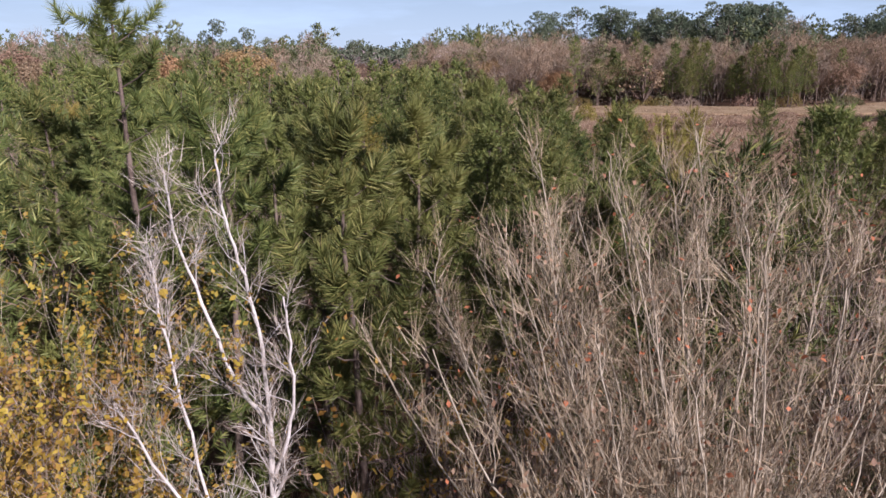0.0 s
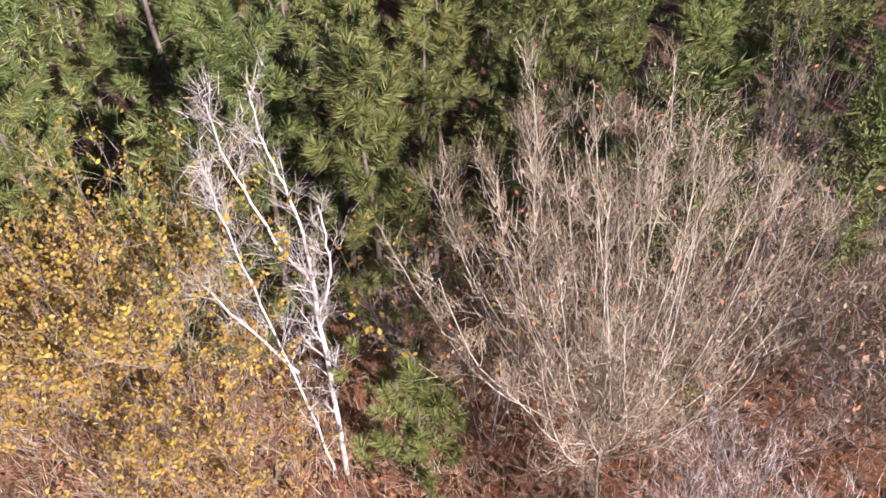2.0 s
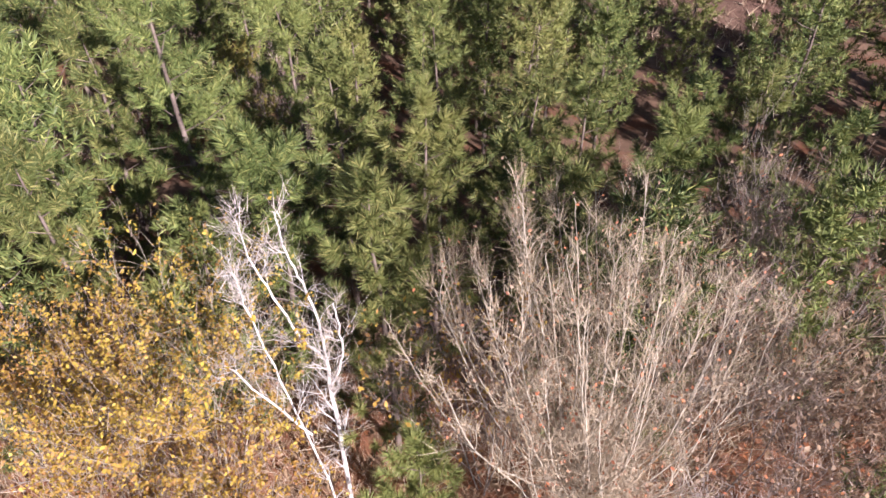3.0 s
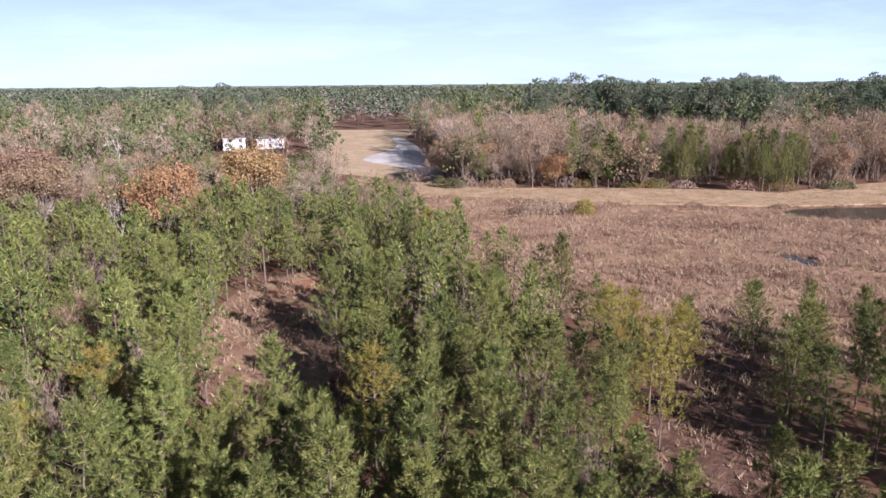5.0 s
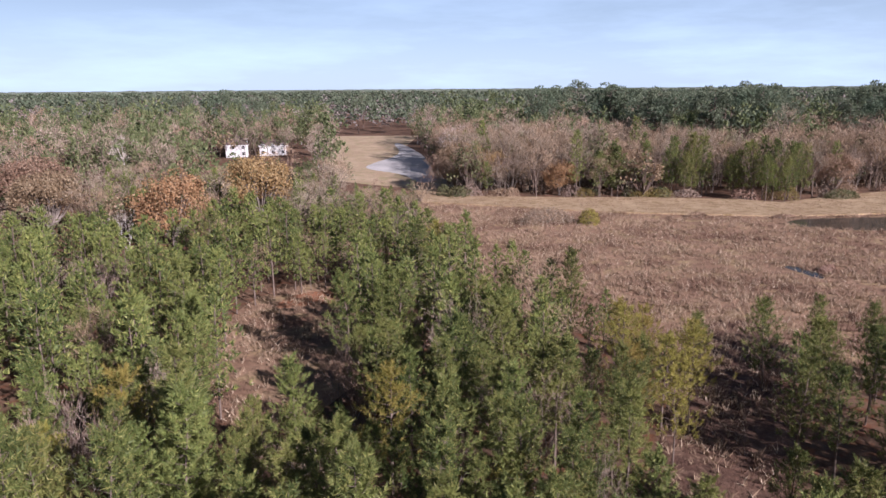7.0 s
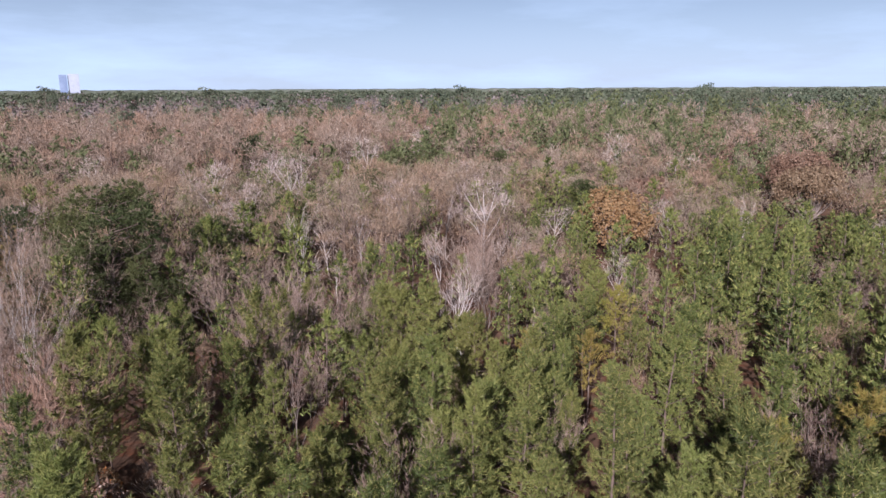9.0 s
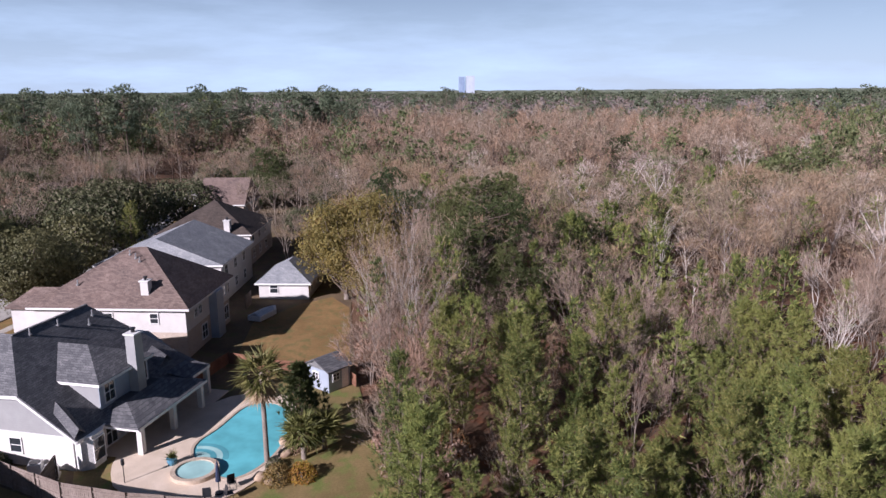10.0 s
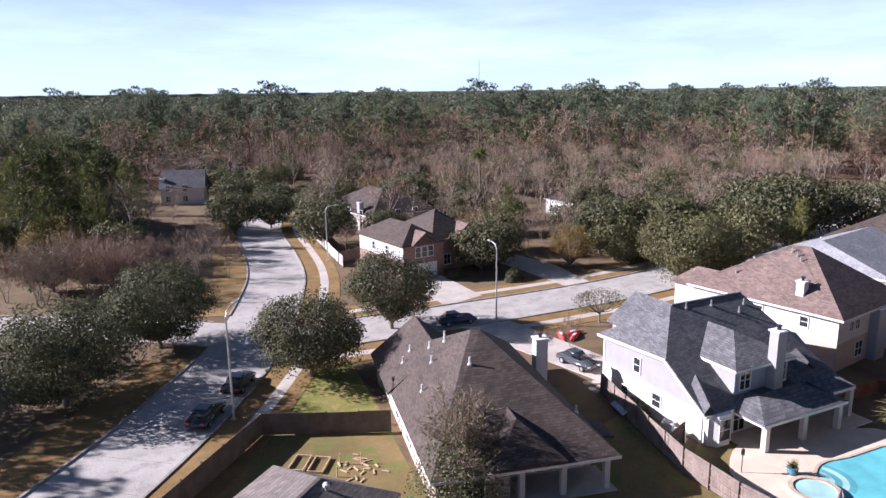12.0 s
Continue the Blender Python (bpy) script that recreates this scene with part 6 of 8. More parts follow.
# places read off by eye for trees that stand out
HAND = [("pine1", 0.4, 22.4, 0.86), ("pine0", 1.7, 32.8, 1.0), ("pine1", 3.3, 62.9, 1.0), ("pine2", 30.5, 59.9, 0.92), ("pine3", 32.1, 54.0, 0.85), ("pine3", 36.1, 53.3, 0.82), ("pine0", 27.6, 47.0, 0.88), ("pine3", 28.9, 44.2, 0.85), ("pine2", 32.8, 44.6, 0.86), ("pine0", 36.0, 46.0, 0.84), ("pine3", 39.5, 52.0, 0.8), ("pine2", 42.2, 64.7, 0.72), ("pine0", 38.0, 66.0, 0.7), ("pine3", 46.0, 60.0, 0.75), ("gold", 23.4, 58.2, 0.85), ("gold", 19.2, 59.4, 0.85), ("gold", 20.5, 64.0, 0.8), ("pine2", 25.5, 62.5, 0.7), ("pine1", 15.0, 72.0, 1.0),
        ("gold", 21.6, 53.0, 1.0), ("gold", 17.5, 58.0, 1.0), ("gold", 16.0, 50.0, 0.95), ("gold", 18.5, 46.5, 0.9), ("pine1", -7.6, 41.1, 1.0), ("pine0", -34.9, 10.0, 0.92), ("pine2", -44.9, 21.7, 0.95), ("pine3", -57.9, 23.5, 1.0),
        ("olive", -98.0, 118.0, 1.0), ("russet1", -38.2, 145.2, 1.62), ("russet0", 2.5, 191.0, 1.35), ("russet1", 12.0, 190.5, 1.3), ("russet0", 22.5, 191.0, 1.3), ("russet1", 6.0, 197.0, 1.5), ("russet0", 46.0, 192.0, 1.3), ("russet1", -47.5, 122.0, 1.5), ("russet0", -83.6, 142.0, 1.6), ("russet0", -75.5, 132.4, 1.4), ("brown", 7.0, 184.0, 1.4), ("haze2", 17.0, 182.0, 1.35), ("russet1", 29.0, 181.0, 1.0), ("russet0", 98.0, 180.0, 1.2), ("brown", -7.2, 56.5, 0.72), ("brown", -5.6, 53.0, 0.6),
        ("pale0", -54.8, 36.9, 1.2), ("pale1", -57.0, 39.0, 1.05), ("pale1", -59.2, 63.3, 0.95), ("pale1", -54.0, 118.0, 0.95), ("pale0", -66.8, 99.8, 1.05), ("pale1", -82.0, 52.0, 1.0), ("pale0", -96.0, 62.0, 1.05), ("pale1", -75.0, 30.0, 0.8),
        ("big", -111.0, -1.5, 0.95), ("big", -184.0, 58.0, 0.95), ("pine2", -84.0, 21.0, 1.3), ("russet1", -77.5, 82.0, 1.35), ("russet0", -92.0, 106.0, 1.2), ("haze0", -63.2, -0.6, 0.8), ("haze2", -67.0, 1.6, 0.85), ("haze2", -68.3, 10.7, 0.95), ("brown", -63.0, 14.6, 0.8), ("brown", -58.0, 8.0, 0.7), ("brown", -62.5, 4.4, 0.68), ("brown", -66.0, 7.0, 0.72), ("brown", -60.0, 2.4, 0.5)]
for k, x, y, s in HAND:
    spots[k].append((x, y, s, 1.0))
spots["big"] += [(-87.0, 9.4, 1.3, 0.82), (-77.5, 9.4, 1.05, 0.95), (-72.5, 12.5, 0.72, 0.95), (-97.0, -0.6, 0.95, 0.9), (-80.0, 4.5, 0.95, 0.8), (-88.0, 22.0, 0.9, 0.85), (-104, 38, 0.85, 0.85), (-118, 60, 0.9, 0.85), (-92, 88, 0.85, 0.85), (-128, 22, 0.8, 0.85), (-150, 84, 0.95, 0.85), (-140, 104, 0.9, 0.85), (-122, 118, 0.85, 0.85)]
NEAR_PINES = [(2.55, 11.3, 11.6, 1.55, 0.1), (-0.5, 12.6, 11.9, 1.9, 0.15), (3.6, 14.4, 11.4, 1.9, 0.15), (9.6, 15.9, 9.8, 2.0, 0.12), (-3.4, 15.8, 14.6, 2.0, 0.2), (-6.0, 12.6, 11.4, 1.9, 0.12), (3.3, 8.8, 4.6, 1.15, 0.1),
              (7.2, 14.0, 9.6, 1.7, 0.15), (-9.0, 10.4, 10.6, 2.0, 0.12), (6.4, 18.4, 9.6, 1.9, 0.15), (0.6, 17.2, 11.2, 1.9, 0.15), (-6.6, 17.4, 11.6, 2.0, 0.15), (11.6, 18.6, 9.0, 2.0, 0.12), (17.0, 13.0, 8.6, 2.0, 0.1), (-11.6, 13.6, 11.0, 2.0, 0.12),
              (-1.2, 20.4, 11.0, 1.9, 0.15), (3.6, 21.6, 10.0, 1.9, 0.15), (-9.6, 17.8, 11.2, 2.0, 0.12), (16.0, 17.4, 8.6, 2.0, 0.12), (14.4, 20.0, 8.6, 2.0, 0.1), (8.8, 20.0, 9.2, 2.0, 0.1), (6.2, 15.8, 9.0, 1.8, 0.1), (19.0, 16.0, 8.4, 2.0, 0.1)]
taken = [(x, y) for _, x, y, _ in HAND] + [(p[0], p[1]) for p in NEAR_PINES]


AUTUMN = [(x, y, s if k.startswith("russet") else 0.55 * s) for k, x, y, s in HAND if k[:4] in ("russ", "pale") and y < 160]


def pick(p, names):
    return names[int(rng.choice(len(names), p=np.array(p) / sum(p)))]


def crowd(x, y, gap):
    return any((x - a) ** 2 + (y - c) ** 2 < gap * gap for a, c in taken)


# young pine stand and mixed wood within reach, the nearest first
step = 3.15
cells = []
for ix in range(int(-185 / step), int(150 / step)):
    for iy in range(int(-14 / step), int(185 / step)):
        x, y = (ix + rng.uniform(0.05, 0.95)) * step, (iy + rng.uniform(0.05, 0.95)) * step
        cells.append((math.hypot(x, y), x, y))
for r, x, y in sorted(cells):
    a = polar(x, y)[1]
    if r > 180 or a < (-66 if r < 60 else -42) or a > 108 or open_ground(x, y) or crowd(x, y, 1.7) or any(math.hypot(x - u, y - v) < 6.5 * s or (0 < math.hypot(u, v) - r < (26 if v > 110 else 12) and abs(x * v - y * u) / math.hypot(u, v) < 4.0 * s) for u, v, s in AUTUMN):
        continue
    u = rng.random()
    stand_r = 112 if a < 38 else (72 if a < 52 else (52 if a < 80 else 44))
    if r < stand_r:
        if u < (0.1 if a > -19 or r < 34 else 0.3) or (r > 24 and noise.noise(Vector((x * 0.11, y * 0.11, 7.0))) > 0.38):
            continue
        size = rng.uniform(0.62, 1.18)
        kind = pick([0.23, 0.27, 0.2, 0.12, 0.03, 0.08, 0.05], ["pine0", "pine1", "pine2", "pine3", "gold", "brown", "haze1"])
        if kind in ("brown", "haze1"):
            size *= 0.8
    else:
        if u < 0.5:
            continue
        size = rng.uniform(0.75, 1.2)
        if a < 38:
            kind = pick([0.24, 0.22, 0.14, 0.13, 0.1, 0.03, 0.03, 0.1], ["pine0", "pine2", "haze0", "haze2", "brown", "russet0", "russet1", "olive"])
        else:
            size *= rng.uniform(0.85, 1.2)
            green = noise.noise(Vector((x * 0.035, y * 0.035, 1.5))) > 0.1
            kind = pick([0.28, 0.24, 0.1, 0.08, 0.08, 0.06, 0.01, 0.14, 0.01] if green else [0.05, 0.04, 0.16, 0.13, 0.15, 0.38, 0.04, 0.03, 0.02], ["pine0", "pine2", "haze0", "haze1", "haze2", "brown", "pale0", "olive", "pale1"])
    if (kind == "olive" and r < 130 and a > 38) or (kind[:4] == "pale" and r < 75):
        kind = "pine2"
    tall_now = {"p": 10.2, "g": 8.4, "h": 12.5, "b": 10.0, "r": 10.0, "o": 11.0}[kind[0]] * size
    room = headroom(x, y)
    if tall_now > room:
        if room < 3.2:
            continue
        size *= room / tall_now * rng.uniform(0.8, 1.0)
    if r < 62 and a > 92.3:
        continue
    limit = {"p": 72, "h": 50, "b": 40, "r": 40, "o": 40, "g": 40}[kind[0]]
    if r < 95 and len(spots[kind]) < limit:
        spots[kind].append((x, y, size, rng.uniform(0.92, 1.08)))
    else:
        key = {"pine": "pine", "haze": "haze", "pale": "pale", "russ": "russet", "brow": "brown", "gold": "pine", "oliv": "olive"}[kind[:4]]
        far[key].append((x, y, size, rng.uniform(0.92, 1.08)))

# the wood behind the meadow's bank, its pines in front and tall pines above
for ix in range(-2, 60):
    for iy in range(0, 30):
        x, y = -8 + (ix + rng.random()) * 3.6, 168 + (iy + rng.random()) * 3.6
        if open_ground(x, y) or inside(x, y, FAR_LOT) or (y < 190 and x < 112) or (x < -5 and y < 232) or headroom(x, y) < 9:
            continue
        k = pick([0.36, 0.36, 0.06, 0.015, 0.14, 0.06, 0.005], ["haze", "brown", "russet", "gold", "olive", "pine", "pale"])
        far[k].append((x, y, rng.uniform(0.95, 1.35), rng.uniform(0.95, 1.15)))
for k, x, y, s in (("pine1", 42, 179, 1.3), ("pine0", 38.5, 178, 1.1), ("pine0", 57, 179, 1.45), ("pine1", 61.5, 178, 1.5), ("pine3", 65, 180, 1.45), ("pine2", 59, 176, 1.15), ("pine0", 74, 171, 1.4), ("pine1", 78.5, 170, 1.4), ("pine2", 83, 172, 1.45), ("pine0", 87, 174, 1.3), ("pine0", 71, 174, 1.15), ("pine3", 76, 168, 1.1), ("pine2", 81, 169, 1.1),
                   ("brown", -1.5, 187, 1.35), ("haze2", 3.0, 184, 1.3), ("brown", 9.0, 189, 1.5), ("haze0", 13.5, 184, 1.2), ("haze2", 20.5, 188, 1.35), ("brown", 25.5, 186, 1.3), ("haze0", 33.5, 186, 1.2), ("haze2", 36.0, 190, 1.35), ("brown", 47.5, 184, 1.25), ("haze0", 51.5, 183, 1.3), ("haze2", 54.0, 188, 1.35), ("haze1", 69.0, 184, 1.2), ("brown", 67.0, 188, 1.35), ("haze2", 90.5, 182, 1.25), ("haze0", 94.0, 184, 1.2), ("brown", 99.0, 186, 1.25), ("haze1", 104.0, 184, 1.15), ("haze2", 108.0, 188, 1.2), ("haze0", 79.0, 182, 1.25), ("brown", 84.0, 184, 1.3)):
    spots[k].append((x, y, s, 1.0))
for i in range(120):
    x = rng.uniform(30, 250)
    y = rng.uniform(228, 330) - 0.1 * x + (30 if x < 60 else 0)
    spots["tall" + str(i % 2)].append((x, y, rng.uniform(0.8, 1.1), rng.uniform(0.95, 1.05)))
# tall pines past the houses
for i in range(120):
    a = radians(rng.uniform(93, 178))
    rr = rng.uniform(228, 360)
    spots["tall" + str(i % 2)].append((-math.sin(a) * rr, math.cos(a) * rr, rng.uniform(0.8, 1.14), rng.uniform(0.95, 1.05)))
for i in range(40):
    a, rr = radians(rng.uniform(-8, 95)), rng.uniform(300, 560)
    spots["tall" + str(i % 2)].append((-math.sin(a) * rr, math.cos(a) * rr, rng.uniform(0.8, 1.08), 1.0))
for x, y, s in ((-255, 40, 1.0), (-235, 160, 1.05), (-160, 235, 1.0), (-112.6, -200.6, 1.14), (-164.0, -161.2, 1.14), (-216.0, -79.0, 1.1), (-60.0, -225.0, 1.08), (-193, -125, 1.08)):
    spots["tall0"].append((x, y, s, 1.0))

# thinner woods of the distance, all round the view
for rad0, rad1, cell, sc in ((180, 420, 6.4, 1.25), (420, 900, 13.0, 2.1), (900, 2100, 28.0, 3.6)):
    n = int(math.pi * (rad1 ** 2 - rad0 ** 2) * (215 / 360) / cell ** 2)
    rr = np.sqrt(rng.uniform(rad0 ** 2, rad1 ** 2, n))
    aa = rng.uniform(-39, 176, n)
    for r, a in zip(rr, aa):
        x, y = -math.sin(radians(a)) * r, math.cos(radians(a)) * r
        if open_ground(x, y) and not (a > 100 and r > 235):
            continue
        if a < 50:
            p = [0.5, 0.27, 0.11, 0.03, 0.07, 0.02] if r < 420 else ([0.6, 0.26, 0.1, 0.0, 0.04, 0.0] if r < 900 else [0.82, 0.1, 0.04, 0.0, 0.04, 0.0])
        elif 62 < a < 112 and 420 <= r < 1000:
            p = [0.1, 0.52, 0.34, 0.0, 0.04, 0.0]
        elif a < 100:
            green = noise.noise(Vector((x * 0.013, y * 0.013, 4.5))) > 0.18
            p = ([0.46, 0.25, 0.12, 0.01, 0.15, 0.01] if green else [0.06, 0.58, 0.29, 0.01, 0.05, 0.01]) if r < 500 else ([0.42, 0.38, 0.16, 0.0, 0.04, 0.0] if r < 1000 else [0.84, 0.08, 0.04, 0.0, 0.04, 0.0])
        else:
            p = [0.3, 0.34, 0.16, 0.02, 0.17, 0.01] if r < 420 else [0.7, 0.16, 0.06, 0.0, 0.08, 0.0]
        k = pick(p, ["pine", "haze", "brown", "russet", "olive", "pale"])
        s = sc * rng.uniform(0.75, 1.15)
        if headroom(x, y) < 17 * s:
            s = headroom(x, y) / 17
            if s < 0.3:
                continue
        far[k].append((x, y, s, {1.25: 1.1, 2.1: 0.82, 3.6: 0.56}[sc] * rng.uniform(0.82, 1.2)))

PROTO = {"pine0": pines[0], "pine1": pines[1], "pine2": pines[2], "pine3": pines[3], "gold": gold, "haze0": hazy[0], "haze1": hazy[1], "haze2": hazy[2], "pale0": pale[0], "pale1": pale[1],
         "brown": brown, "russet0": russet[0], "russet1": russet[1], "olive": olive[0], "big": big_pine, "tall0": talls[0], "tall1": talls[1]}
for k, proto in PROTO.items():
    place_all(proto, [stand(x, y, rng.uniform(0, 6.28), s, tl) for x, y, s, tl in spots[k]])

low_pine = [pine(51, 10, 2.0, 0.2, 34, 5, 8, 0.46, 0.05), pine(52, 10.4, 1.8, 0.2, 34, 5, 8, 0.46, 0.05), pine(50, 9.4, 2.1, 0.25, 32, 5, 8, 0.46, 0.05)]
mid_pine = [pine(61, 10.5, 2.3, 0.2, 22, 4, 5, 0.6, 0.11), pine(62, 12.0, 2.1, 0.3, 22, 4, 5, 0.6, 0.11), tall_pine(66, 13.5, 2.8, 11, 11, 4, 0.65, 0.17, 0.45)]
mid_haze = [hazy_tree(63, 12, 3.6, 6, 380, 0.9, 0.048, 0.3, 3), hazy_tree(64, 13.5, 3.2, 6, 380, 0.9, 0.048, 0.35, 3), hazy_tree(67, 10.5, 3.8, 7, 380, 0.9, 0.048, 0.25, 3)]
mid_leaf = [crowned(65, 10, 4.0, 12, 84, 0.42, 0.1)]
low_haze = [hazy_tree(53, 12, 3.5, 9, 850, 0.8, 0.024, 0.25), hazy_tree(54, 13.2, 3.1, 9, 850, 0.8, 0.024, 0.3), hazy_tree(68, 10.4, 3.7, 9, 850, 0.8, 0.024, 0.2)]
low_leaf = [crowned(55, 10, 4.0, 20, 320, 0.25, 0.1), crowned(56, 9.6, 3.8, 20, 320, 0.25, 0.1)]
tiny_pine = [clump_tree(57, 11, 2.6, 6, 54, 0.55, 0.5), clump_tree(58, 12.4, 2.3, 6, 54, 0.5, 0.8), clump_tree(69, 9.6, 2.8, 5, 50, 0.55, 0.2)]
tiny_haze = [clump_tree(59, 10, 2.9, 6, 54, 0.45), clump_tree(70, 9, 3.2, 6, 54, 0.45)]
tiny_leaf = [clump_tree(60, 10, 3.2, 6, 54, 0.55)]


def split(places):
    """Near, middle and far."""
    out = ([], [], [])
    for p in places:
        r = math.hypot(p[0], p[1])
        out[0 if r < (230 if p[0] > -8 and p[1] > 150 else 165) else (1 if r < 400 else 2)].append(p)
    return out


MIDDLE = {"pine": mid_pine, "haze": mid_haze, "brown": mid_haze, "pale": mid_haze, "russet": mid_leaf, "gold": mid_leaf, "olive": mid_leaf}


wood_n, wood_pale = Geo(), Geo()
# past 400 m the crowns take colours with the haze mixed in
DISTANT = {"pine": HAZED_GREEN, "olive": HAZED_GREEN, "haze": HAZED_TWIG, "pale": HAZED_TWIG, "brown": HAZED_BROWN, "russet": HAZED_BROWN, "gold": HAZED_BROWN}
for key, mat, near_t, far_t, lab in (("pine", NEEDLES, low_pine, tiny_pine, "green pine woods reaching into the distance"), ("haze", TWIG, low_haze, tiny_haze, "grey-brown leafless woods"), ("brown", TWIG_BROWN, low_haze, tiny_haze, "reddish-brown leafless woods"),
                                     ("pale", TWIG_PALE, low_haze, tiny_haze, "pale-barked leafless woods"), ("russet", RUSSET, low_leaf, tiny_leaf, "russet autumn woods"), ("gold", GOLDEN, low_leaf, tiny_leaf, "golden autumn woods"), ("olive", OLIVE, low_leaf, tiny_leaf, "olive-green woods")):
    nr, md, fr = split(far[key])
    for temps, places, wooded in ((near_t, nr, 2), (MIDDLE[key], md, 1), (far_t, fr, 0)):
        crown = Geo()
        for i in range(len(temps)):
            mine = places[i::len(temps)]
            seed = np.random.default_rng(90 + i)
            scattered(crown, [temps[i][1]], mine, seed)
            if wooded == 2 or (wooded and key not in ("pine", "russet", "gold", "olive")):
                scattered(wood_pale if key == "pale" else wood_n, [temps[i][0]], mine, np.random.default_rng(90 + i))
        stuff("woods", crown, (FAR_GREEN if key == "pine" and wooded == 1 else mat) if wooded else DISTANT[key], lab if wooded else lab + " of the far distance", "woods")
stuff("woods_trunks", wood_n, BARK, "grey-brown trunks and limbs of the woods", "trunks")
stuff("woods_trunks", wood_pale, PALE_BARK, "pale trunks and limbs of the woods", "trunks")

# the wooded horizon
ring = Geo()
n = 900
ang = np.radians(np.linspace(-60, 240, n))
top = 21.5 + 3.5 * np.array([noise.noise(Vector((i * 0.35, 0, 0))) for i in range(n)]) + rng.uniform(-1.2, 1.2, n)
v = np.concatenate([np.c_[-np.sin(ang) * 2250, np.cos(ang) * 2250, np.zeros(n)], np.c_[-np.sin(ang) * 2250, np.cos(ang) * 2250, top], np.c_[-np.sin(ang) * 4200, np.cos(ang) * 4200, top + 2]])
f = [(i, i + 1, n + i) for i in range(n - 1)] + [(i + 1, n + i + 1, n + i) for i in range(n - 1)] + [(n + i, n + i + 1, 2 * n + i) for i in range(n - 1)] + [(n + i + 1, 2 * n + i + 1, 2 * n + i) for i in range(n - 1)]
ring.add(v, f)
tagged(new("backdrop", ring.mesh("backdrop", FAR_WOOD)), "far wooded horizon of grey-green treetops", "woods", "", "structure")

# dry growth on the meadow and clearings
stems = Geo()
pts = []
while len(pts) < 22000:
    x, y = rng.uniform(-24, 150), rng.uniform(36, 186)
    r, a = polar(x, y)
    if rng.random() > min(1, (95 / r) ** 1.2):
        continue
    if noise.noise(Vector((x * 0.16, y * 0.16, 3.0))) + 0.5 * noise.noise(Vector((x * 0.5, y * 0.5, 8.0))) < rng.uniform(-0.5, 0.25):
        continue
    if (inside(x, y, MEADOW_EDGE) or inside(x, y, CLEARING) or inside(x, y, GAP)) and not inside(x, y, CREEK) and not inside(x, y, POOL_POND):
        pts.append((x, y, 0.02))
pts = np.array(pts)
blades(stems, rng, pts, np.tile([[0.0, 0.0, 1.0]], (len(pts), 1)), 0.75, 0.045, 5, 0.6)
stuff("meadow_growth", stems, STEMS, "dry pinkish-tan grass stems and weeds", "grass")
for nm, mat, seed, lab, count in (("meadow_tussocks", TWIG_BROWN, 41, "dark russet weed clumps standing in the meadow", 2600), ("meadow_tussocks", STEMS, 43, "pinkish straw tussocks in the meadow", 3600)):
    rt = np.random.default_rng(seed)
    tus, pts = Geo(), []
    while len(pts) < count:
        x, y = rt.uniform(-22, 130), rt.uniform(38, 172)
        if noise.noise(Vector((x * 0.07, y * 0.07, seed))) < rt.uniform(-0.35, 0.3) or rt.random() > min(1, 100 / math.hypot(x, y)):
            continue
        if inside(x, y, MEADOW_EDGE) and not inside(x, y, CREEK) and not inside(x, y, POOL_POND) and not inside(x, y, BANK):
            pts.append((x, y, 0.0))
    blades(tus, rt, np.array(pts), np.tile([[0.0, 0.0, 1.0]], (count, 1)), 0.85, 0.034, 16, 0.75)
    stuff(nm, tus, mat, lab, "grass")
# ---- the trees at the lift-off ----
def limbed(seed, limbs, side_len, kids, twig, twig_w, twigs, r0, levels=2, rise=0.15, wild=0.6):
    """A tree from a few drawn limbs (point lists) with side branches and twigs grown on them."""
    rg = np.random.default_rng(seed)
    wood, fine = Geo(), Geo()
    tips, tipway = [], []

    def shoot(p, d, ln, r, level):
        pts, q, w = [p], np.array(p, float), np.array(d, float)
        for _ in range(4):
            w = unit(w + rg.normal(0, 0.16, 3) + [0, 0, 0.06])
            q = q + w * ln / 4
            pts.append(q.copy())
        pts = np.array(pts)
        tube(wood, pts, np.linspace(r, r * 0.3, 5), 4 if r > 0.015 else 3)
        for t in rg.uniform(0.15, 1, twigs):
            tips.append(pts[0] + (pts[-1] - pts[0]) * t)
            tipway.append(unit(w + rg.normal(0, wild * 0.8, 3) + [0, 0, rise]))
        if level < levels:
            for _ in range(3):
                i = rg.integers(1, 4)
                shoot(pts[i], unit(w + rg.normal(0, 0.75 * wild, 3) + [0, 0, rise]), ln * rg.uniform(0.45, 0.75), r * 0.55, level + 1)

    for k, pts in enumerate(limbs):
        p = np.array(smooth_line3(pts))
        r = r0 * (1.0 if k == 0 else 0.5)
        p[1:-1] += rg.normal(0, 0.016, (len(p) - 2, 3))
        rad = np.linspace(r, min(0.018, 0.4 * r) if k else r * 0.6, len(p))
        tube(wood, p, rad, 8)
        ln = np.linalg.norm(p[-1] - p[0])
        for _ in range(int(kids * ln)):
            i = rg.integers(len(p) // 3 if k == 0 else 1, len(p) - 1)
            w = unit(p[i + 1] - p[i])
            sd = unit(np.cross(w, rg.normal(size=3)))
            shoot(p[i], unit(0.75 * w + 0.7 * sd + [0, 0, rise]), side_len * rg.uniform(0.4, 1.1) * (1.0 - 0.6 * i / len(p)), max(0.4 * rad[i], 0.01), 1)
    blades(fine, rg, np.array(tips), np.array(tipway), twig, twig_w, 1, 0.3)
    return wood, fine


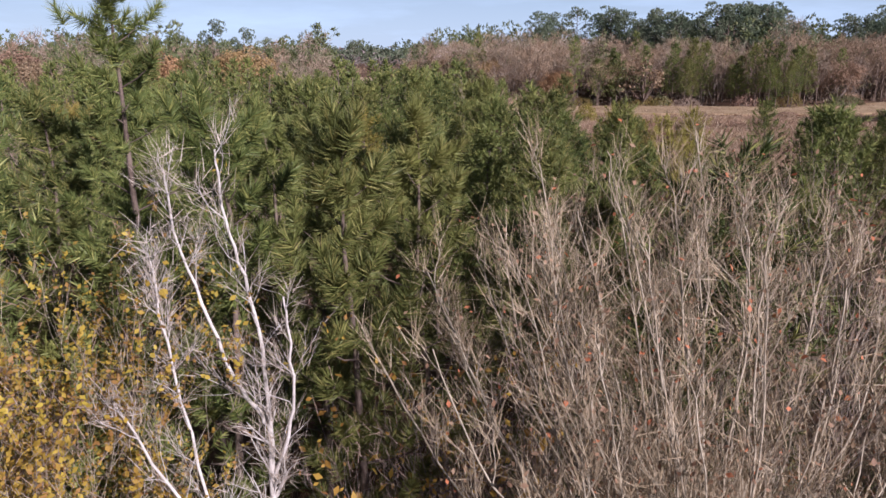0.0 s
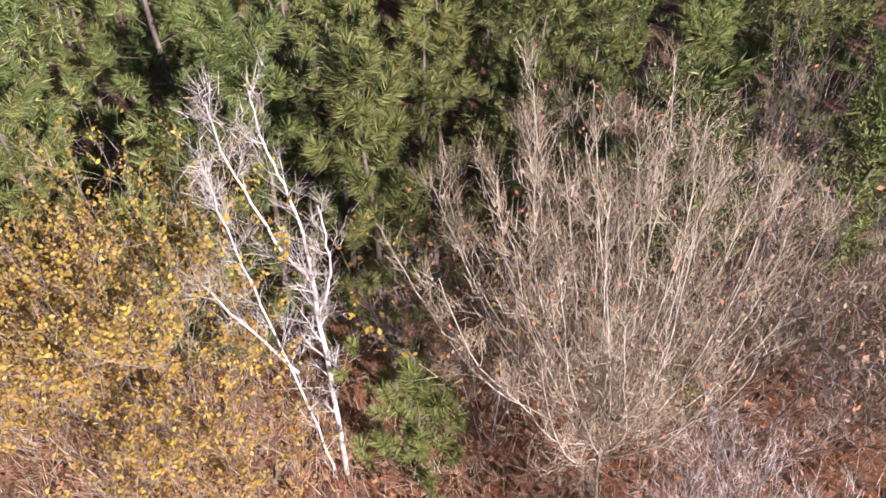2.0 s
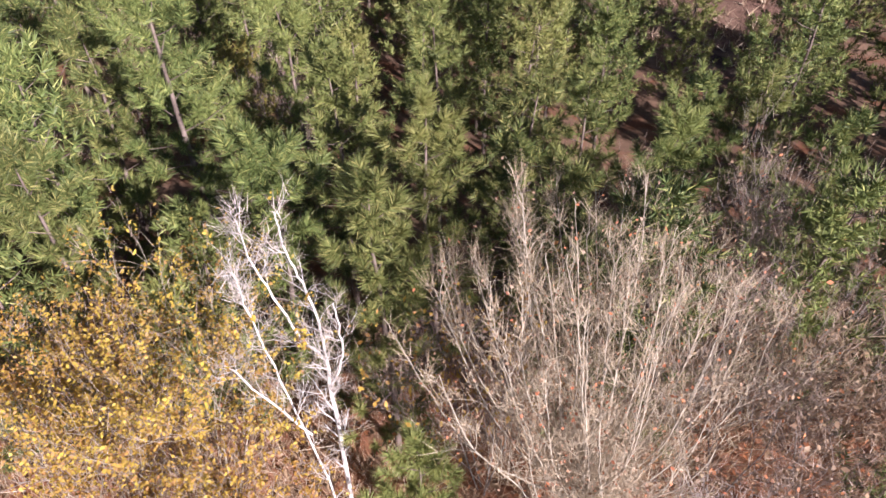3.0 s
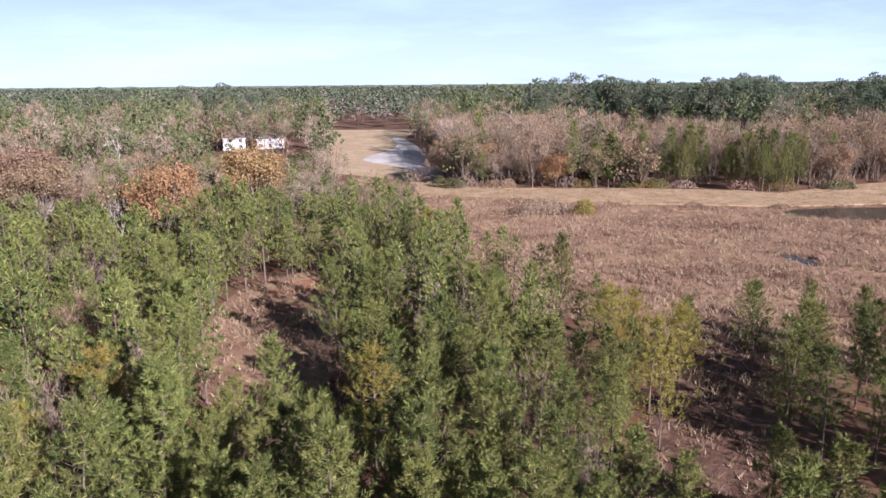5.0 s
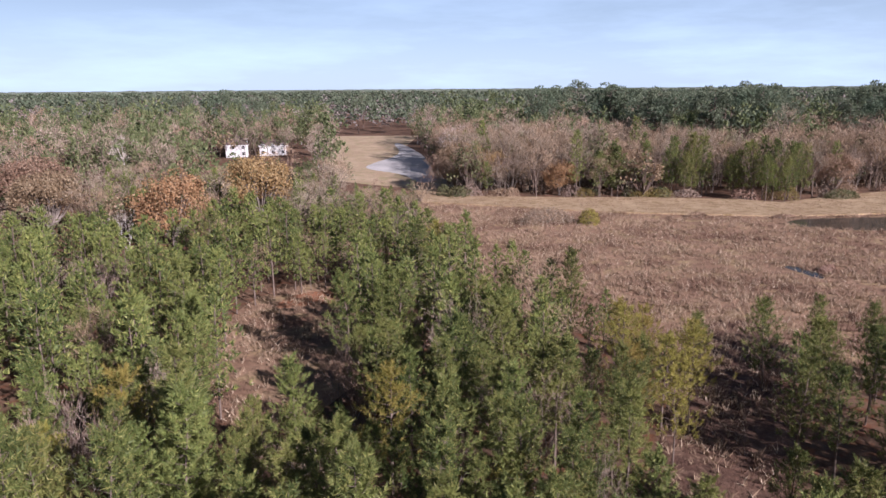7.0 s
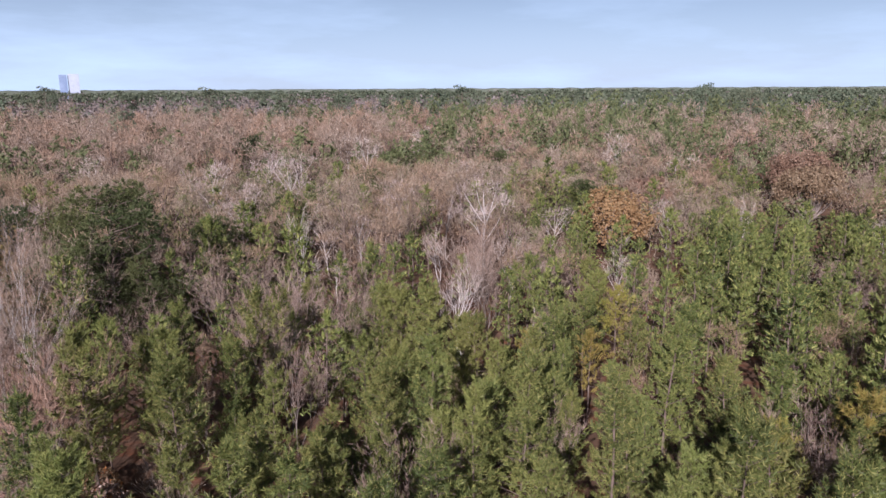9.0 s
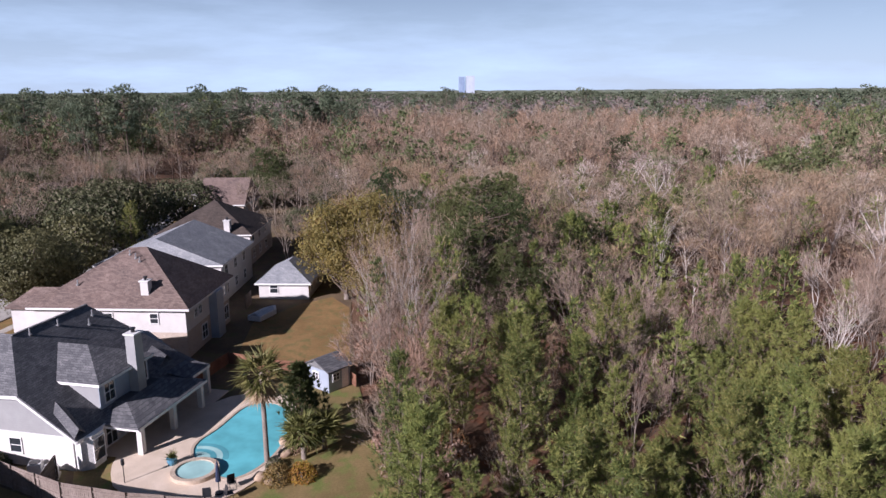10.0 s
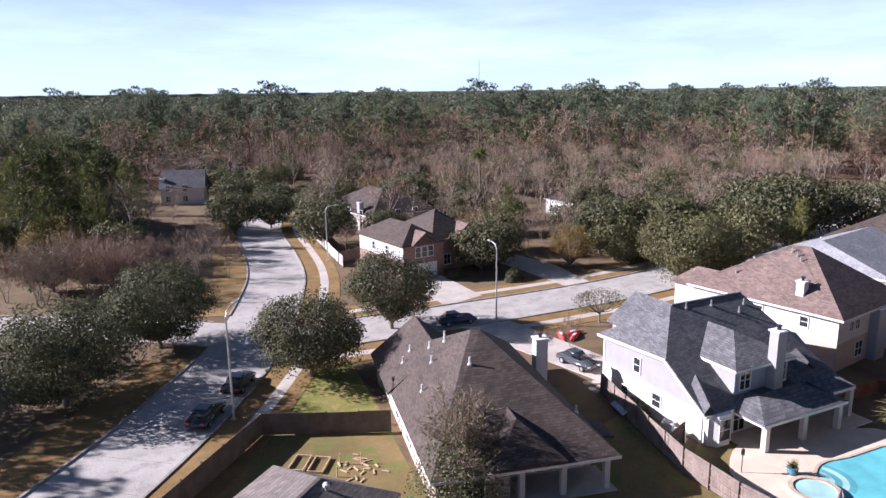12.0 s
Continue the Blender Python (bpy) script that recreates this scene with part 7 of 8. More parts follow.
def smooth_line3(pts, rounds=2):
    pts = [np.array(p, float) for p in pts]
    for _ in range(rounds):
        out = [pts[0]]
        for a, c in zip(pts, pts[1:]):
            out += [0.75 * a + 0.25 * c, 0.25 * a + 0.75 * c]
        pts = out + [pts[-1]]
    return pts


white = limbed(71, [[(0, 0, -0.1), (-0.05, 0.3, 3.0), (-0.15, 0.55, 5.4), (-0.2, 0.75, 7.2)],
                    [(-0.2, 0.75, 7.1), (-0.22, 0.8, 8.4), (-0.45, 0.85, 9.6), (-0.7, 0.9, 10.4), (-0.75, 0.95, 11.4)],
                    [(-0.2, 0.72, 6.9), (-0.7, 0.75, 7.6), (-1.05, 0.8, 8.8), (-1.5, 0.95, 10.0), (-1.6, 1.0, 11.1)],
                    [(-0.15, 0.6, 5.9), (0.2, 0.6, 6.9), (0.35, 0.5, 8.0), (0.25, 0.5, 9.2)],
                    [(-0.25, -0.1, -0.1), (-0.75, 0.2, 3.4), (-1.3, 0.5, 6.0), (-1.7, 0.7, 8.2), (-1.9, 0.8, 9.8)],
                    [(-0.8, 0.3, 4.2), (-1.6, 0.1, 6.0), (-2.3, 0.0, 7.6)]], 1.4, 3.4, 0.42, 0.0055, 6, 0.075)
wt = empty("bare_tree", pose(1.35, 9.05, 0), "white-barked leafless tree with forking limbs", "tree")
child("trunk", white[0].mesh("trunk", PALE_BARK, True), wt, "pale whitish trunk and limbs")
child("crown", white[1].mesh("crown", TWIG_PALE), wt, "fine pale twigs")


def shrub_tree(name, x, y, seed, h, label, stems, leaf, leaf_mat, leaf_size=0.085, spread=1.0, bark=GREY_BARK, twig_mat=TWIG, turn=0.0, kids=4, fork=0.4, levels=4, twig=0.5, twigs=9, thick=0.0065):
    w, t, lf = branchy(seed, h, spread, stems, fork, levels, kids, twig=twig, twig_w=0.0052, thick=thick, twigs=twigs, upward=0.9, leaf=leaf, leaf_size=leaf_size)
    ob = empty(name, stand(x, y, turn), label, "tree")
    child("trunk", w.mesh("trunk", bark, True), ob)
    child("crown", t.mesh("crown", twig_mat), ob)
    if leaf:
        child("foliage", lf.mesh("foliage", leaf_mat), ob)
    return ob


FORK = (-0.2, 0.3, 4.9)
rf = np.random.default_rng(80)
fan = []
for i in range(42):
    az, tilt = 2.4 * i + rf.uniform(-0.3, 0.3), (0.12 + 0.95 * (i / 41) ** 0.8) * rf.uniform(0.85, 1.1)
    ln = rf.uniform(5.8, 7.3) * (1 - 0.16 * tilt)
    out = np.array([math.cos(az) * 1.15, math.sin(az) * 0.85, 0.0])
    root = np.array(FORK) - [0, 0, 0.9 * rf.random() ** 2 if tilt > 0.7 else 0]
    fan.append([root] + [root + ln * s * (out * math.sin(tilt * (1 - 0.25 * s)) + np.array([0, 0.46 * s, 0.97 * math.cos(tilt * (1 - 0.25 * s))])) + rf.normal(0, 0.09, 3) for s in (0.25, 0.5, 0.75, 1.0)])
vase = limbed(81, [[(0.1, -0.1, -0.1), (0.0, 0.1, 2.5), FORK]] + fan, 1.7, 2.6, 0.55, 0.0046, 8, 0.044, 2, 0.55, 0.55)
vt = empty("bare_tree", pose(7.5, 7.0, 0), "spreading vase-shaped bare tree with fine upright twigs", "tree")
child("trunk", vase[0].mesh("trunk", TAN_BARK, True), vt, "pale grey trunk and limbs")
child("crown", vase[1].mesh("crown", TWIG_TAN), vt, "fine grey-tan twigs")
vl, rv = Geo(), np.random.default_rng(4)
vp = vase[1].arrays()[0][2::3]
vp = vp[rv.integers(0, len(vp), 2600)]
leaves(vl, rv, vp, np.tile([[0, 0, 1.0]], (len(vp), 1)), 0.042, 1, 1.0)
child("foliage", vl.mesh("foliage", TAN_LEAF), vt, "a few dry tan leaves")
shrub_tree("bare_tree", 12.0, 9.4, 82, 10.4, "spreading grey bare tree with upright twigs", 5, 420, TAN_LEAF, 0.07, 0.95, GREY_BARK, TWIG)
shrub_tree("bare_tree", 5.2, 10.0, 83, 8.6, "bare brown sapling with yellowing leaves", 4, 900, YELLOW, 0.075, 0.9, GREY_BARK, TWIG)
shrub_tree("bare_tree", 10.3, 5.4, 84, 6.0, "low spreading grey bare shrub", 6, 200, TAN_LEAF, 0.07, 1.25, GREY_BARK, TWIG_PALE)
shrub_tree("bare_tree", 15.0, 14.0, 85, 10.6, "grey bare tree with fine twigs", 5, 300, TAN_LEAF, 0.07, 1.0, GREY_BARK, TWIG)
shrub_tree("bare_tree", 9.2, 11.6, 90, 7.6, "bare tan shrub with dry amber leaves", 6, 1500, TAN_LEAF, 0.06, 1.1, TAN_BARK, TWIG_TAN)
shrub_tree("bare_tree", 12.6, 12.2, 91, 7.4, "bare brown shrub with reddish-tan leaves", 6, 1300, TAN_LEAF, 0.06, 1.1, TAN_BARK, TWIG_TAN)
shrub_tree("yellow_leaf_tree", -2.4, 9.6, 86, 9.4, "thin tree with scattered yellow autumn leaves", 4, 9500, YELLOW, 0.052, 0.95, TAN_BARK, TWIG)
shrub_tree("yellow_leaf_tree", -4.8, 8.2, 87, 8.2, "small tree full of yellow leaves", 4, 10500, YELLOW, 0.052, 1.0, TAN_BARK, TWIG)
shrub_tree("yellow_leaf_tree", -1.6, 7.0, 88, 6.2, "low shrub with gold and brown leaves", 5, 6500, YELLOW, 0.052, 1.15, TAN_BARK, TWIG)
shrub_tree("yellow_leaf_tree", -7.0, 10.2, 89, 8.4, "thin tree with yellow and tan leaves", 4, 8500, YELLOW, 0.052, 0.95, GREY_BARK, TWIG)

# fine-needled pines close to the lift-off
for i, (x, y, h, rch, bs) in enumerate(NEAR_PINES):
    w, c = pine(300 + i, h, rch, bs, int(2.8 * h), 5, 120 if i < 9 else 90, 0.42, 0.011 if i < 9 else 0.013, 0.34)
    p = empty("pine_tree", stand(x, y, i * 1.1), ("young pine with long soft green needles" if h > 6 else "small bushy green pine sapling"), "tree", "young pines")
    child("trunk", w.mesh("trunk", BARK, True), p)
    child("crown", c.mesh("crown", NEEDLES), p, "bright green needle tufts")

# brush and dead stems over the ground there
ru = np.random.default_rng(17)
n = 9500
pts = np.c_[ru.uniform(-16, 24, n), ru.uniform(-2, 16, n), np.abs(ru.normal(0, 0.5, n))]
brush = Geo()
blades(brush, ru, pts, unit(np.c_[ru.normal(0, 0.5, (n, 2)), np.ones(n)]), 0.85, 0.0065, 6, 0.6)
stuff("undergrowth", brush, UNDER, "tangle of tan dry stems under the trees", "undergrowth")
saplings = Geo()
m = 4200
sp = np.c_[ru.uniform(-9, 24, m), ru.uniform(1, 13.5, m), ru.uniform(0, 1, m) ** 2 * 3.6]
sp = sp[(np.abs(sp[:, 0] - 3.6) > 1.9) | (sp[:, 2] < 0.7)]
blades(saplings, ru, sp, unit(np.c_[ru.normal(0, 0.3, (len(sp), 2)), np.ones(len(sp))]), 1.5, 0.0075, 3, 0.3)
stuff("undergrowth", saplings, UNDER, "thin bare tan saplings standing in the brush", "undergrowth")
n = 5200
pts = np.c_[ru.uniform(-16, 24, n), ru.uniform(-2, 16, n), np.abs(ru.normal(0.1, 0.7, n))]
lf = Geo()
leaves(lf, ru, pts, np.tile([[0, 0, 1.0]], (n, 1)), 0.11, 3, 0.9)
stuff("undergrowth", lf, TAN_LEAF, "dry tan and orange leaves of the undergrowth", "undergrowth")
tagged(part("brush_ground", slab(bmesh.new(), smooth_ring([(-20, -6), (26, -6), (24, 12), (12, 15), (-6, 14), (-20, 15)], 2), -0.1, 0.02), RED_FLOOR, None), "reddish needle litter under the brush", "ground", "", "structure")

# ---- trees of the neighbourhood ----
oaks = [planted("oak_tree", [("trunk", w, GREY_BARK, True), ("crown", c, m, False)], lab, "tree", "oak trees")
        for (w, c), m, lab in ((crowned(101, 8.0, 4.6, 64, 16000, 0.092, 0.1, 0.75, 0.35, -0.85, 0.4), OAK, "rounded dark green live oak"), (crowned(102, 8.4, 4.4, 64, 16000, 0.092, 0.1, 0.75, 0.35, -0.8, 0.4), OAK, "broad dark green live oak over the street"), (crowned(103, 8.0, 4.4, 60, 15000, 0.092, 0.1, 0.75, 0.35, -0.85, 0.4), OLIVE, "olive-green live oak with a wide crown"))]
oaks_far = [planted("oak_tree", [("trunk", w, GREY_BARK, True), ("crown", c, m, False)], lab, "tree", "oak trees")
            for (w, c), m, lab in ((crowned(104, 8.0, 4.6, 48, 3200, 0.18, 0.1, 0.75, 0.35, -0.85, 0.4), OAK, "dark green live oak among the houses"), (crowned(105, 8.4, 4.4, 48, 3200, 0.18, 0.1, 0.75, 0.35, -0.8, 0.4), OAK, "broad dark green live oak among houses"), (crowned(106, 8.0, 4.4, 48, 3200, 0.18, 0.1, 0.75, 0.35, -0.85, 0.4), OLIVE, "olive-green live oak among the houses"))]
# the four oaks past x = -4 stand out of view, added to shade the lawn
OAKS = {0: [(-34.2, -56.3, 1.15), (-14.8, -66.0, 1.3), (-26.6, -74.6, 1.25), (-105, -72, 1.2), (-125, -54, 1.55), (-118, -66, 1.2), (-140, -70, 1.3), (6, -75, 1.2), (-102, -66, 1.25), (-117, -49, 1.45), (-130, -48, 1.5), (-142, -42, 1.4), (2, -76, 1.25), (10, -70, 1.2), (-3, -83, 1.2), (-76, -136, 1.1), (-70, -128, 1.0), (-100, -120, 1.3)],
        1: [(-48.6, -62.0, 1.15), (-78.0, -73.5, 0.95), (-124.6, -48.1, 1.6), (-112, -80, 1.2), (-133, -58, 1.3), (-150, -60, 1.3), (-62, -128, 1.1), (-128, -92, 1.2), (-108, -62, 1.2)],
        2: [(-86.5, -80, 1.0), (-95.4, -63.5, 1.0), (-91.4, -46.1, 1.25), (-88.5, -47.0, 1.5), (-104, -47.5, 1.35), (-107, -60, 1.2), (-94, -60.5, 0.6), (-146, -84, 1.3), (-98, -90, 1.0)]}
for k, places in OAKS.items():
    poses = [(math.hypot(x, y), stand(x, y, 1.7 * i, s, 1.0, 0.05)) for i, (x, y, s) in enumerate(places)]
    place_all(oaks[k], [m for r, m in poses if r < 106])
    place_all(oaks_far[k], [m for r, m in poses if r >= 106])

rh = np.random.default_rng(29)
HOUSE_SPOTS = [(-56, -28, 12), (-79, -30, 13), (-36, -36, 15), (-72, -85, 12), (-99, -31, 11), (-95, -14, 8), (-123, -31, 15), (-147, -38, 12), (-163, -80, 12), (-88, -115, 13), (-128, -94, 11), (-70, -182, 12), (-13, -115, 11), (-105, -217, 15), (-118, -262, 15), (-20, -40, 9), (-52, -14, 11), (-75, -11, 9)]


def street_gap(x, y):
    best = 99.0
    for r in (ROAD_A, ROAD_B, ROAD_C):
        for (p, q), (u, v) in zip(r, r[1:]):
            t = max(0, min(1, ((x - p) * (u - p) + (y - q) * (v - q)) / ((u - p) ** 2 + (v - q) ** 2 + 1e-9)))
            best = min(best, math.hypot(x - p - t * (u - p), y - q - t * (v - q)))
    return best


hood = {k: [] for k in ("oak0", "oak1", "oak2", "haze0", "haze2", "brown", "gold", "big", "pine0", "tall1")}
hood_far = {k: [] for k in hood}
for i in range(3000):
    x, y = rh.uniform(-215, 45), rh.uniform(-215, -8)
    r, a = polar(x, y)
    if not inside(x, y, HOODS) or street_gap(x, y) < 8.5 or r < 84 or any(math.hypot(x - u, y - v) < d for u, v, d in HOUSE_SPOTS):
        continue
    if (y > -48 and r < 112) or any(math.hypot(x - u, y - v) < 4.6 for d in (hood, hood_far) for k in d for u, v, _ in d[k]):
        continue
    # keep the street bend and the front lawns open
    if (-72 < x < -50 and -100 < y < -66) or (-96 < x < -60 and -70 < y < -48):
        continue
    if (x > -22 and y > -118) or (154.5 < a < 161.5 and r < 185):
        continue
    k = ["oak0", "oak1", "oak2", "haze0", "haze2", "brown", "gold", "big", "pine0", "tall1"][int(rh.choice(10, p=[0.11, 0.1, 0.11, 0.28, 0.25, 0.1, 0.01, 0.015, 0.025, 0.0]))]
    (hood if r < 128 or k in ("oak0", "oak1", "oak2", "big", "tall1") else hood_far)[k].append((x, y, rh.uniform(0.8, 1.2) if k != "tall1" else rh.uniform(0.75, 1.0)))
hood["haze2"] += [(-31, -98, 1.0), (-27, -101, 1.05), (-36, -103, 0.85), (-41, -107, 0.7), (-24, -99, 1.0), (-21, -101, 0.95), (-68, -92, 0.7)]
hood["brown"] += [(-22, -104, 1.05), (-29, -96, 0.95), (-33, -106, 1.0), (-38, -110, 0.75), (-25, -108, 1.1), (-26.5, -97, 1.0), (-34, -100, 0.85), (-28, -105, 1.1), (-18.5, -106, 1.0)]
hood["gold"] += [(-86.8, -65.5, 0.75), (-91, -7.0, 1.45), (-97, -4.5, 1.5), (-86.5, -4.2, 1.2), (-101, -8.0, 1.35)]
hood["haze0"] += [(-42, -99, 0.8), (-47, -106, 0.8), (-51.5, -114, 0.8), (-37.5, -92, 0.7), (-54, -149, 0.95), (-59.5, -152, 0.85), (-50, -141, 0.8), (-45.9, -104, 0.72), (-45.3, -96.5, 0.75), (-43.5, -110, 0.7), (-39, -106, 0.75)]
# the last four big pines are unseen too, added for their shadow by the street
hood["big"] += [(-37, -148, 1.25), (-45, -152, 1.2), (-29, -139, 1.2), (6, -82, 1.1), (12, -76, 1.05), (0, -89, 1.15), (18, -70, 0.9)]
hood["tall1"] += [(-22, -158, 0.95), (-34, -166, 0.95), (-8, -160, 0.95), (-48, -172, 0.95), (-28, -176, 0.95)]
hood["pine0"] += [(-28, -118, 1.3), (-36, -124, 1.5), (-22, -124, 1.5), (-44, -130, 1.5), (-27, -131, 1.65), (-34, -137, 1.65), (-41, -142, 1.6), (-31, -147, 1.7), (-47, -146, 1.4), (-57, -163, 1.1), (-38, -131, 1.5)]
russet[2].matrix_basis = stand(-104, -6.0, 0.4, 1.1, 1, 0.04)
SRC = {"oak0": oaks_far[0], "oak1": oaks_far[1], "oak2": oaks_far[2], "haze0": hazy[0], "haze2": hazy[2], "brown": brown, "gold": russet[2], "big": big_pine, "pine0": pines[0], "tall1": talls[1]}
for k, places in hood.items():
    for x, y, s in places:
        copy_thing(SRC[k], stand(x, y, rh.uniform(0, 6.28), 1.0, 1.0, 0.04)).scale = (s, s, s)

for keys, mat, temps, lab in ((("haze0", "haze2"), TWIG, low_haze, "grey-brown leafless trees between far houses"), (("brown",), TWIG_BROWN, low_haze, "reddish-brown leafless trees between far houses"), (("gold",), GOLDEN, low_leaf, "golden trees between far houses"), (("pine0",), FAR_GREEN, low_pine, "green pines between far houses")):
    crown, wood = Geo(), Geo()
    places = [(x, y, s, 1.0) for k in keys for x, y, s in hood_far[k]]
    scattered(crown, [temps[0][1]], places, np.random.default_rng(5))
    scattered(wood, [temps[0][0]], places, np.random.default_rng(5))
    stuff("woods", crown, mat, lab, "woods")
    stuff("woods_trunks", wood, GREY_BARK, "trunks of trees between far houses", "trunks")

small = planted("small_tree", [("trunk", crowned(111, 4.6, 3.2, 22, 2300, 0.06, 0.3, 0.55)[0], GREY_BARK, True), ("crown", crowned(111, 4.6, 3.2, 22, 2300, 0.06, 0.3, 0.55)[1], OLIVE, False)], "small thin-leaved street tree", "tree")
place_all(small, [stand(-67.5, -46.5, 0.3, 1.0, 1, 0.05)])
wt = branchy(118, 6.6, 1.15, 5, 0.3, 4, 4, twig=0.5, twig_w=0.008, twigs=8, thick=0.009, leaf=3800, leaf_size=0.05)
big_yard = empty("yard_tree", stand(-30.0, -31.6, 0.6, 1.45, 1, 0.05), "half-bare spreading yard tree with thin olive leaves", "tree", "yard trees")
for nm, gg, mt in (("trunk", wt[0], GREY_BARK), ("crown", wt[1], TWIG), ("foliage", wt[2], OLIVE)):
    child(nm, gg.mesh(nm, mt), big_yard)
ivy, ri = Geo(), np.random.default_rng(61)
dd = unit(ri.normal(size=(5200, 3)))
dd[:, 2] = np.abs(dd[:, 2])
leaves(ivy, ri, dd * [3.1, 2.5, 3.3] * ri.uniform(0.55, 1.02, (5200, 1)) + [0.3, 0.2, 0.2], dd, 0.055, 2)
child("low_foliage", ivy.mesh("low_foliage", OLIVE), big_yard, "dense dull green lower leaves")
yd = [branchy(112, 5.6, 1.0, 3, 0.3, 4, 3, twig=0.5, twig_w=0.014, twigs=4, thick=0.009, leaf=260, leaf_size=0.07), branchy(113, 4.6, 1.0, 3, 0.32, 4, 3, twig=0.4, twig_w=0.014, twigs=4, leaf=160, leaf_size=0.07)]
for i, (x, y, s, v) in enumerate(((-58.4, -43.6, 0.9, 0), (-54.6, -44.4, 0.8, 1), (-30.8, -33.4, 1.05, 0), (-66.5, -89.0, 1.1, 0), (-61.8, -83.0, 0.9, 1), (-68.5, -99, 1.1, 0), (-72, -104, 1.1, 1), (-66.0, -5.4, 1.0, 0), (-63.5, -3.0, 0.9, 1))):
    t = empty("yard_tree", stand(x, y, i * 1.3, s, 1, 0.05), "small bare yard tree with a few reddish leaves", "tree", "yard trees")
    for nm, gg, mt in (("trunk", yd[v][0], GREY_BARK), ("crown", yd[v][1], TWIG), ("foliage", yd[v][2], RUSSET)):
        child(nm, bpy.data.meshes.get(f"yard_{nm}_{v}") or gg.mesh(f"yard_{nm}_{v}", mt), t)

tb1, tb2, _ = branchy(27, 12.5, 0.55, 1, 0.5, 4, 4, twig=0.6, twig_w=0.012, twigs=9, thick=0.0052, upward=0.75)
edge_tree = planted("bare_tree", [("trunk", tb1, PALE_BARK, True), ("crown", tb2, TWIG_BROWN, False)], "tall slim pale-stemmed bare tree at the lawn's edge", "tree", "bare trees")
place_all(edge_tree, [stand(x, y, 1.9 * i, s, 1, 0.05) for i, (x, y, s) in enumerate(((-65.6, -1.3, 1.05), (-66.4, -0.2, 1.12), (-68.0, -2.4, 0.95), (-67.4, 1.6, 0.95), (-63.4, 0.4, 0.8)))])

# clipped hedge and shrubs
def shrub(x, y, rx, ry, h, mat, label, turn=0.0, n=700, size=0.09, name="shrub"):
    rg = np.random.default_rng(int(abs(x * 31 + y * 17)))
    d = unit(rg.normal(size=(n, 3)))
    d[:, 2] = np.abs(d[:, 2])
    gg = Geo()
    leaves(gg, rg, d * [rx, ry, h] * rg.uniform(0.75, 1.02, (n, 1)), d, size, 2)
    st = Geo()
    for i in range(5):
        e = d[i] * [rx, ry, h] * 0.7
        tube(st, [(0, 0, 0), e * 0.5 + [0, 0, 0.1], e], [0.04, 0.03, 0.01], 4)
    ob = empty(name, stand(x, y, turn, 1, 1, 0.05), label, "shrub")
    child("stem", st.mesh("stem", GREY_BARK), ob)
    child("foliage", gg.mesh("foliage", mat), ob)


shrub(-74.9, -66.6, 2.4, 1.3, 1.7, OAK, "rounded clipped green hedge by the drive", 0.5, 1500, 0.1, "hedge")
shrub(-46.4, -7.2, 1.1, 1.1, 1.2, YELLOW, "bright yellow-green shrub by the pool", 0, 900, 0.07)
shrub(-46.2, -8.9, 1.2, 1.1, 1.3, GOLDEN, "brownish shrub by the pool", 0, 900, 0.07)
shrub(-50.8, -8.0, 1.3, 1.1, 1.2, RUSSET, "reddish-brown planting by the pool", 0, 800, 0.07)
shrub(-48.0, -9.4, 0.9, 0.7, 0.7, OAK, "low green planting by the pool", 0, 500, 0.06)
shrub(-51.0, -33.2, 1.8, 0.8, 1.1, OAK, "dark green shrubs along the house wall", 1.28, 800, 0.08)
shrub(-50.2, -30.4, 1.6, 0.8, 1.0, OAK, "dark green shrubs along the house wall", 1.28, 800, 0.08)
shrub(-70.0, -73.5, 2.2, 1.2, 1.4, OAK, "dark shrubs before the brick house", 0.3, 900, 0.09)
shrub(21.0, 141.5, 6.0, 2.4, 3.6, TWIG, "grey bare thicket in the meadow", 0.2, 1500, 0.12)
shrub(29.4, 141.0, 2.3, 1.9, 3.2, NEEDLES_GOLD, "yellow-green bush in the meadow", 0.2, 900, 0.14)
shrub(53.5, 148.5, 2.4, 1.2, 1.2, TWIG_BROWN, "dark low bush at the bank", 0.2, 500, 0.1)
shrub(58.0, 103.0, 2.6, 1.0, 0.9, TWIG_BROWN, "dark reedy bank by the puddle", 0.8, 500, 0.1)
shrub(71.0, 147.0, 3.0, 1.0, 0.9, TWIG_BROWN, "dark reedy creek edge", 0.1, 600, 0.1)
shrub(96.0, 172.0, 5.0, 2.0, 2.6, OLIVE, "olive thicket at the wood's foot", 0.2, 1200, 0.14)
for i in range(26):
    x = rh.uniform(-2, 118)
    shrub(x, 177.5 + rh.uniform(-1, 3) - (6 if 60 < x < 95 else 0) + (5 if x > 100 else 0), rh.uniform(2, 4), 1.6, rh.uniform(1.6, 3.6), [TWIG_BROWN, TWIG, OLIVE, GOLDEN][i % 4], "low thicket along the foot of the wood", rh.uniform(-0.3, 0.3), 420, 0.16)
for i in range(16):
    x, y = rh.uniform(-66, -46), rh.uniform(-2.0, 6)
    shrub(x, y, rh.uniform(1.2, 2.2), 1.4, rh.uniform(1.2, 3.0), [TWIG_BROWN, TWIG, OLIVE, TAN_LEAF][i % 4], "brushy thicket along the wood's edge", 0, 420, 0.11)


